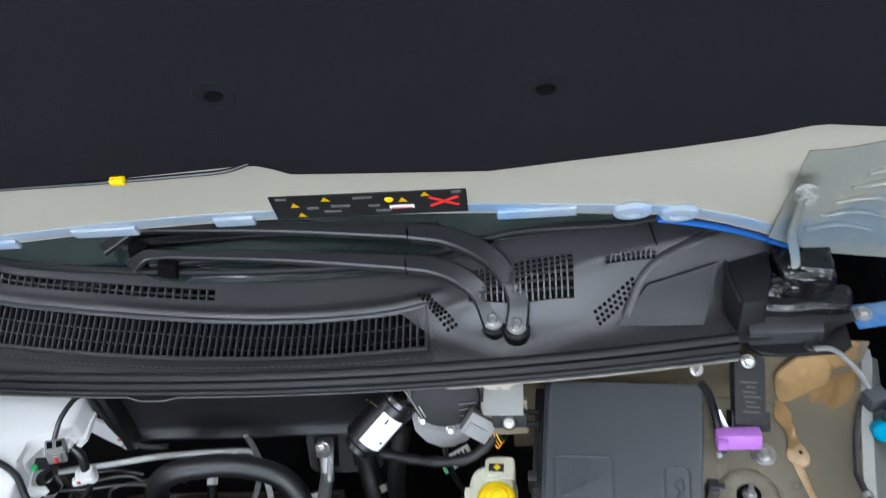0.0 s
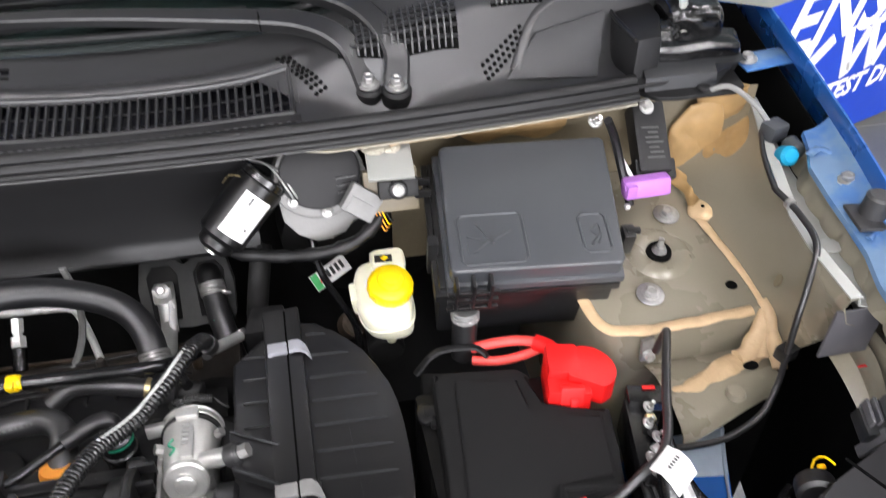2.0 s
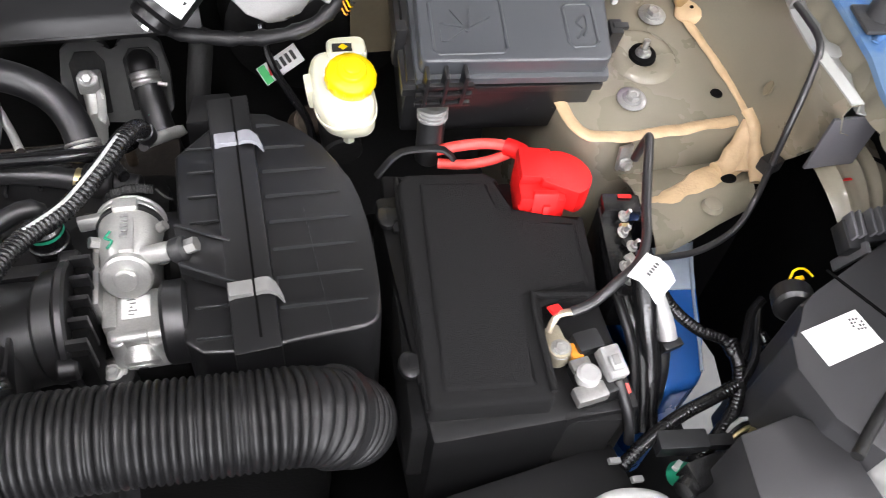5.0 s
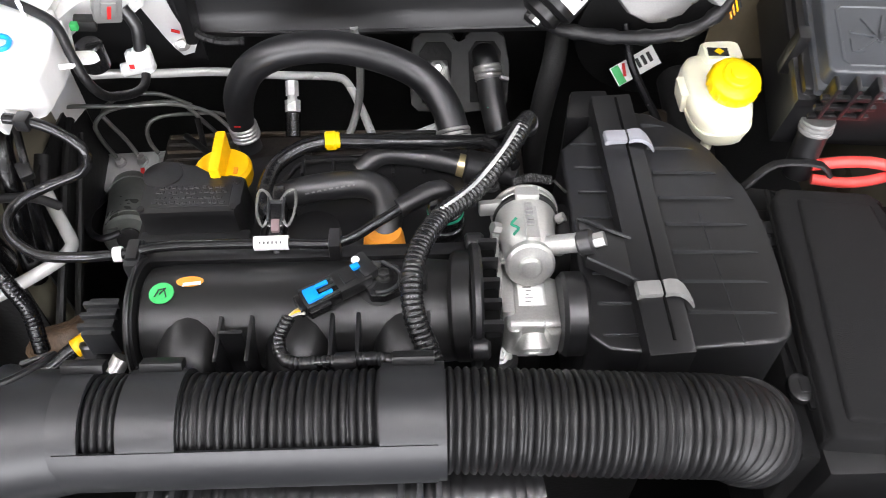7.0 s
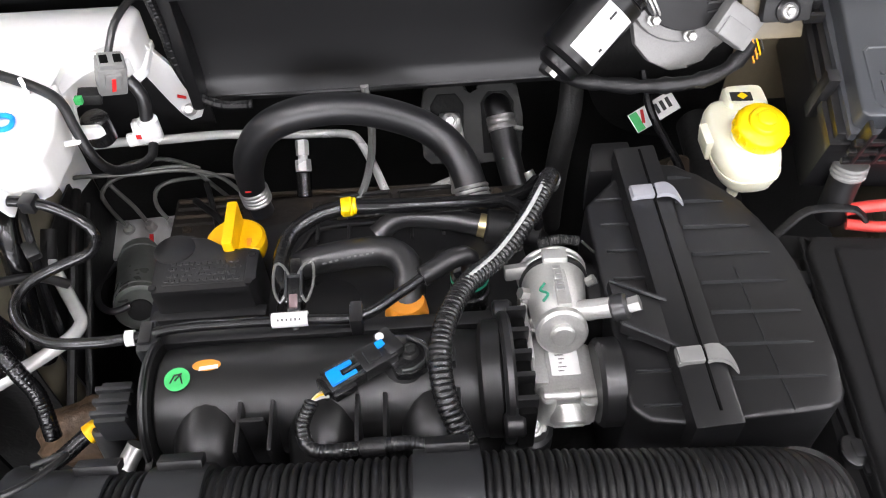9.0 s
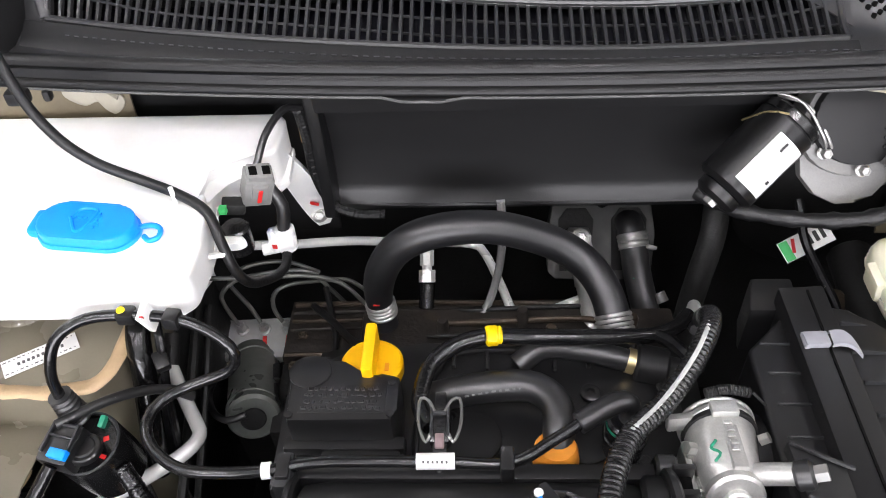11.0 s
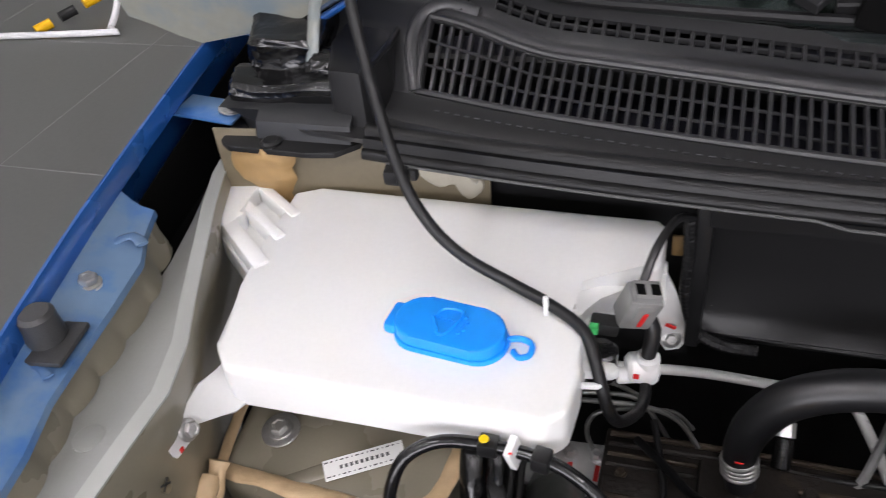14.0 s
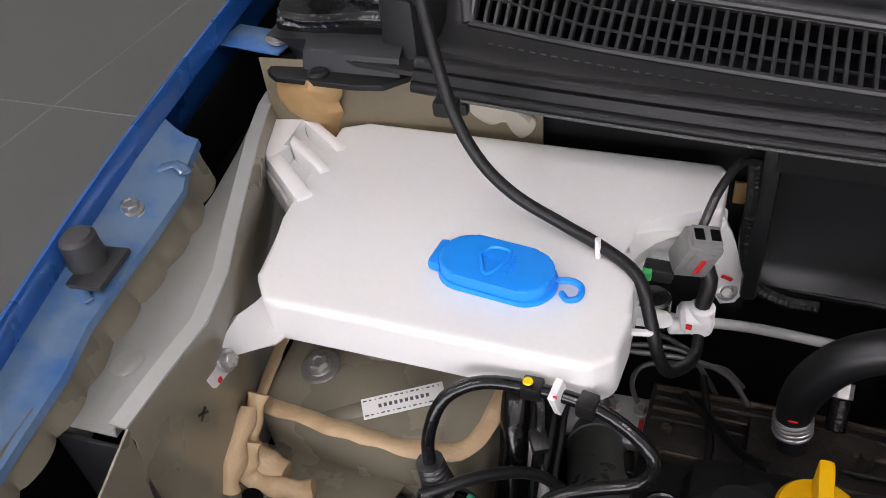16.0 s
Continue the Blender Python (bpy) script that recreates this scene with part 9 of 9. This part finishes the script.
part("sheet", loft([[wing_sheet(i / 28, j / 10) for i in range(29)] for j in range(11)], 0.0015), PRIMER, wp)
q = wing_sheet(0.86, 0.42, 0.001)
part("oval_hole", lathe([(0.007, 0), (0.0065, 0.0012)], at=q, rot=(-18, 18, 0), seg=18, flat=(0.7, 1.2)), VOID, wp)
part("ink_mark", box(wing_sheet(0.30, 0.52, 0.0012), (0.009, 0.003, 0.0008), (-18, 0, 0), bev=0), INK_RED, wp)

wj = thing("washer_jet_joint", (0.68, 0.63, 0.96), "small grey fitting with blue plug beside the fender", "fitting")
part("body", join(box((0.665, 0.645, 0.955), (0.024, 0.02, 0.02), (0, 0, 20), bev=0.004), cyl((0.675, 0.63, 0.950), (0.675, 0.61, 0.950), 0.009, bev=0.002)), FUSE, wj)
part("plug", cyl((0.660, 0.615, 0.945), (0.660, 0.600, 0.955), 0.010, bev=0.003), mat("cyan plug plastic", (0.0, 0.25, 0.42), 0.4), wj, "cyan blue plug")
part("hose", tube([(0.61, 0.70, 0.975), (0.63, 0.69, 0.985), (0.65, 0.668, 0.975), (0.662, 0.65, 0.96)], 0.003, seg=8), GREY_PLASTIC, wj)

# ---- hood hinge ----
for s in (0, 1):
    pts = [(-0.535, 0.752, 1.005), (-0.530, 0.768, 1.05), (-0.518, 0.764, 1.09), (-0.512, 0.747, 1.130), (-0.506, 0.728, 1.170)]
    hinge = part("hinge", side(s, join(tube(pts, 0.0058, seg=10, flat=0.5), box((-0.506, 0.725, 1.178), (0.020, 0.030, 0.004), (115, 0, 12), bev=0.002))), CORNER, hood, "painted steel hinge arm")
    for x, y, z in ((-0.508, 0.7245, 1.172), (-0.501, 0.719, 1.188)):
        part("bolt", side(s, bolt((x, y, z), 0.0055, (90 + HL, 0, 0))), PALE, hinge)

# ---- left lower corner: battery tray loom, plug, pipes at the headlamp ----
lp = thing("steering_pipe", (-0.33, 0.42, 0.75), "bent bright aluminium pipe below the tank", "pipe")
part("pipe", tube([(-0.362, 0.576, 0.772), (-0.347, 0.551, 0.756), (-0.332, 0.528, 0.751), (-0.328, 0.519, 0.750), (-0.331, 0.509, 0.750), (-0.340, 0.499, 0.749), (-0.355, 0.487, 0.748), (-0.378, 0.471, 0.746), (-0.42, 0.443, 0.742)], 0.0060, seg=12), BRIGHT, lp)
part("rubber_boot", tube([(-0.362, 0.598, 0.785), (-0.362, 0.588, 0.779), (-0.361, 0.574, 0.771)], 0.0070, seg=12), DARK, lp)
ll = thing("tower_loom", (-0.36, 0.52, 0.75), "black taped cable bundle beside the suspension tower", "cable loom")
part("taped_run", tube([(-0.362, 0.60, 0.86), (-0.358, 0.55, 0.85), (-0.354, 0.525, 0.82), (-0.355, 0.508, 0.785), (-0.361, 0.498, 0.73)], 0.0095, seg=12), TAPE, ll)
part("strand", tube([(-0.345, 0.56, 0.86), (-0.338, 0.535, 0.84), (-0.340, 0.52, 0.80), (-0.345, 0.51, 0.74)], 0.0035, seg=8), SLEEVE, ll)
part("connector", box((-0.338, 0.530, 0.836), (0.011, 0.015, 0.010), (20, 0, 30), bev=0.002), PLASTIC, ll)
shield = thing("splash_shield", (-0.36, 0.55, 0.5), "black plastic splash shield beside the suspension tower", "shield")
part("side_sheet", loft([[(-0.362, y, 0.786 - 0.10 * max(0.0, y - 0.60)), (-0.360, y, 0.70), (-0.352, y, 0.50)] for y in (0.512, 0.56, 0.62, 0.70)], 0.002), DARK, shield)
part("front_sheet", loft([[(x, 0.497, 0.782), (x, 0.492, 0.70), (x, 0.485, 0.50)] for x in (-0.50, -0.44, -0.39, -0.372)], 0.002), DARK, shield)
for i in range(2):
    part("strand", tube([(-0.357 + 0.004 * i, 0.66, 0.77 - 0.02 * i), (-0.350 + 0.005 * i, 0.60, 0.76 - 0.025 * i), (-0.348 + 0.004 * i, 0.54, 0.73 - 0.03 * i), (-0.352 + 0.006 * i, 0.47, 0.68 - 0.03 * i)], 0.0045 - 0.0006 * i, seg=8), DARK, shield, "black cable run")

dk = thing("front_mount", (-0.29, 0.36, 0.75), "ribbed black engine mount with bright strut and yellow tape", "engine mount")
mount = part("mount_box", box((-0.2600, 0.407, 0.790), (0.024, 0.034, 0.030), bev=0.003), PLASTIC_GREY, dk)
for i in range(3):
    part("rib", box((-0.2600, 0.396 + 0.010 * i, 0.806), (0.027, 0.004, 0.007), bev=0.001), PLASTIC_GREY, mount)
part("strut", tube([(-0.242, 0.379, 0.790), (-0.252, 0.366, 0.778), (-0.258, 0.352, 0.76)], 0.0070, seg=12), STEEL, dk)
part("boot", cyl((-0.273, 0.392, 0.735), (-0.278, 0.406, 0.772), 0.010, bev=0.002), RUBBER, dk)
part("cable", tube([(-0.278, 0.412, 0.766), (-0.292, 0.404, 0.764), (-0.312, 0.386, 0.760), (-0.338, 0.372, 0.757), (-0.40, 0.36, 0.75)], ribbed(0.0062, 0.0035, 0.0007), seg=10, step=0.0012), SLEEVE, dk)
part("yellow_tape", tube([(-0.284, 0.4095, 0.7652), (-0.293, 0.403, 0.7638)], 0.0078, seg=10), AMBER, dk, "yellow tape")
part("base", blob((-0.318, 0.440, 0.700), (0.044, 0.030, 0.026), (0, 0, 8), 9, 0.22), RUST, dk, "rusty brown casting")
fr = thing("front_bits", (0.0, 0.2, 0.7), "dark hoses and clips in front of the duct", "hose")
part("hose", tube([(-0.28, 0.235, 0.815), (-0.25, 0.225, 0.82), (-0.21, 0.222, 0.80), (-0.19, 0.22, 0.76)], 0.007, seg=10), STEEL, fr)
part("corrugated", tube([(0.03, 0.25, 0.80), (0.035, 0.235, 0.78), (0.045, 0.22, 0.74)], ribbed(0.010, 0.005, 0.001), seg=12, step=0.0015), RUBBER, fr)
part("pulley", join(*[lathe([(0.060 - 0.012 * i, 0), (0.060 - 0.012 * i, 0.006 + 0.004 * i), (0.054 - 0.012 * i, 0.007 + 0.004 * i)], at=(0.14, 0.20, 0.66), rot=(50, 0, 0), seg=32) for i in range(3)]), DARK, fr)
part("pale_wire", tube([(0.085, 0.235, 0.78), (0.09, 0.225, 0.77), (0.088, 0.21, 0.75)], 0.003, seg=6), RED_CABLE, fr)
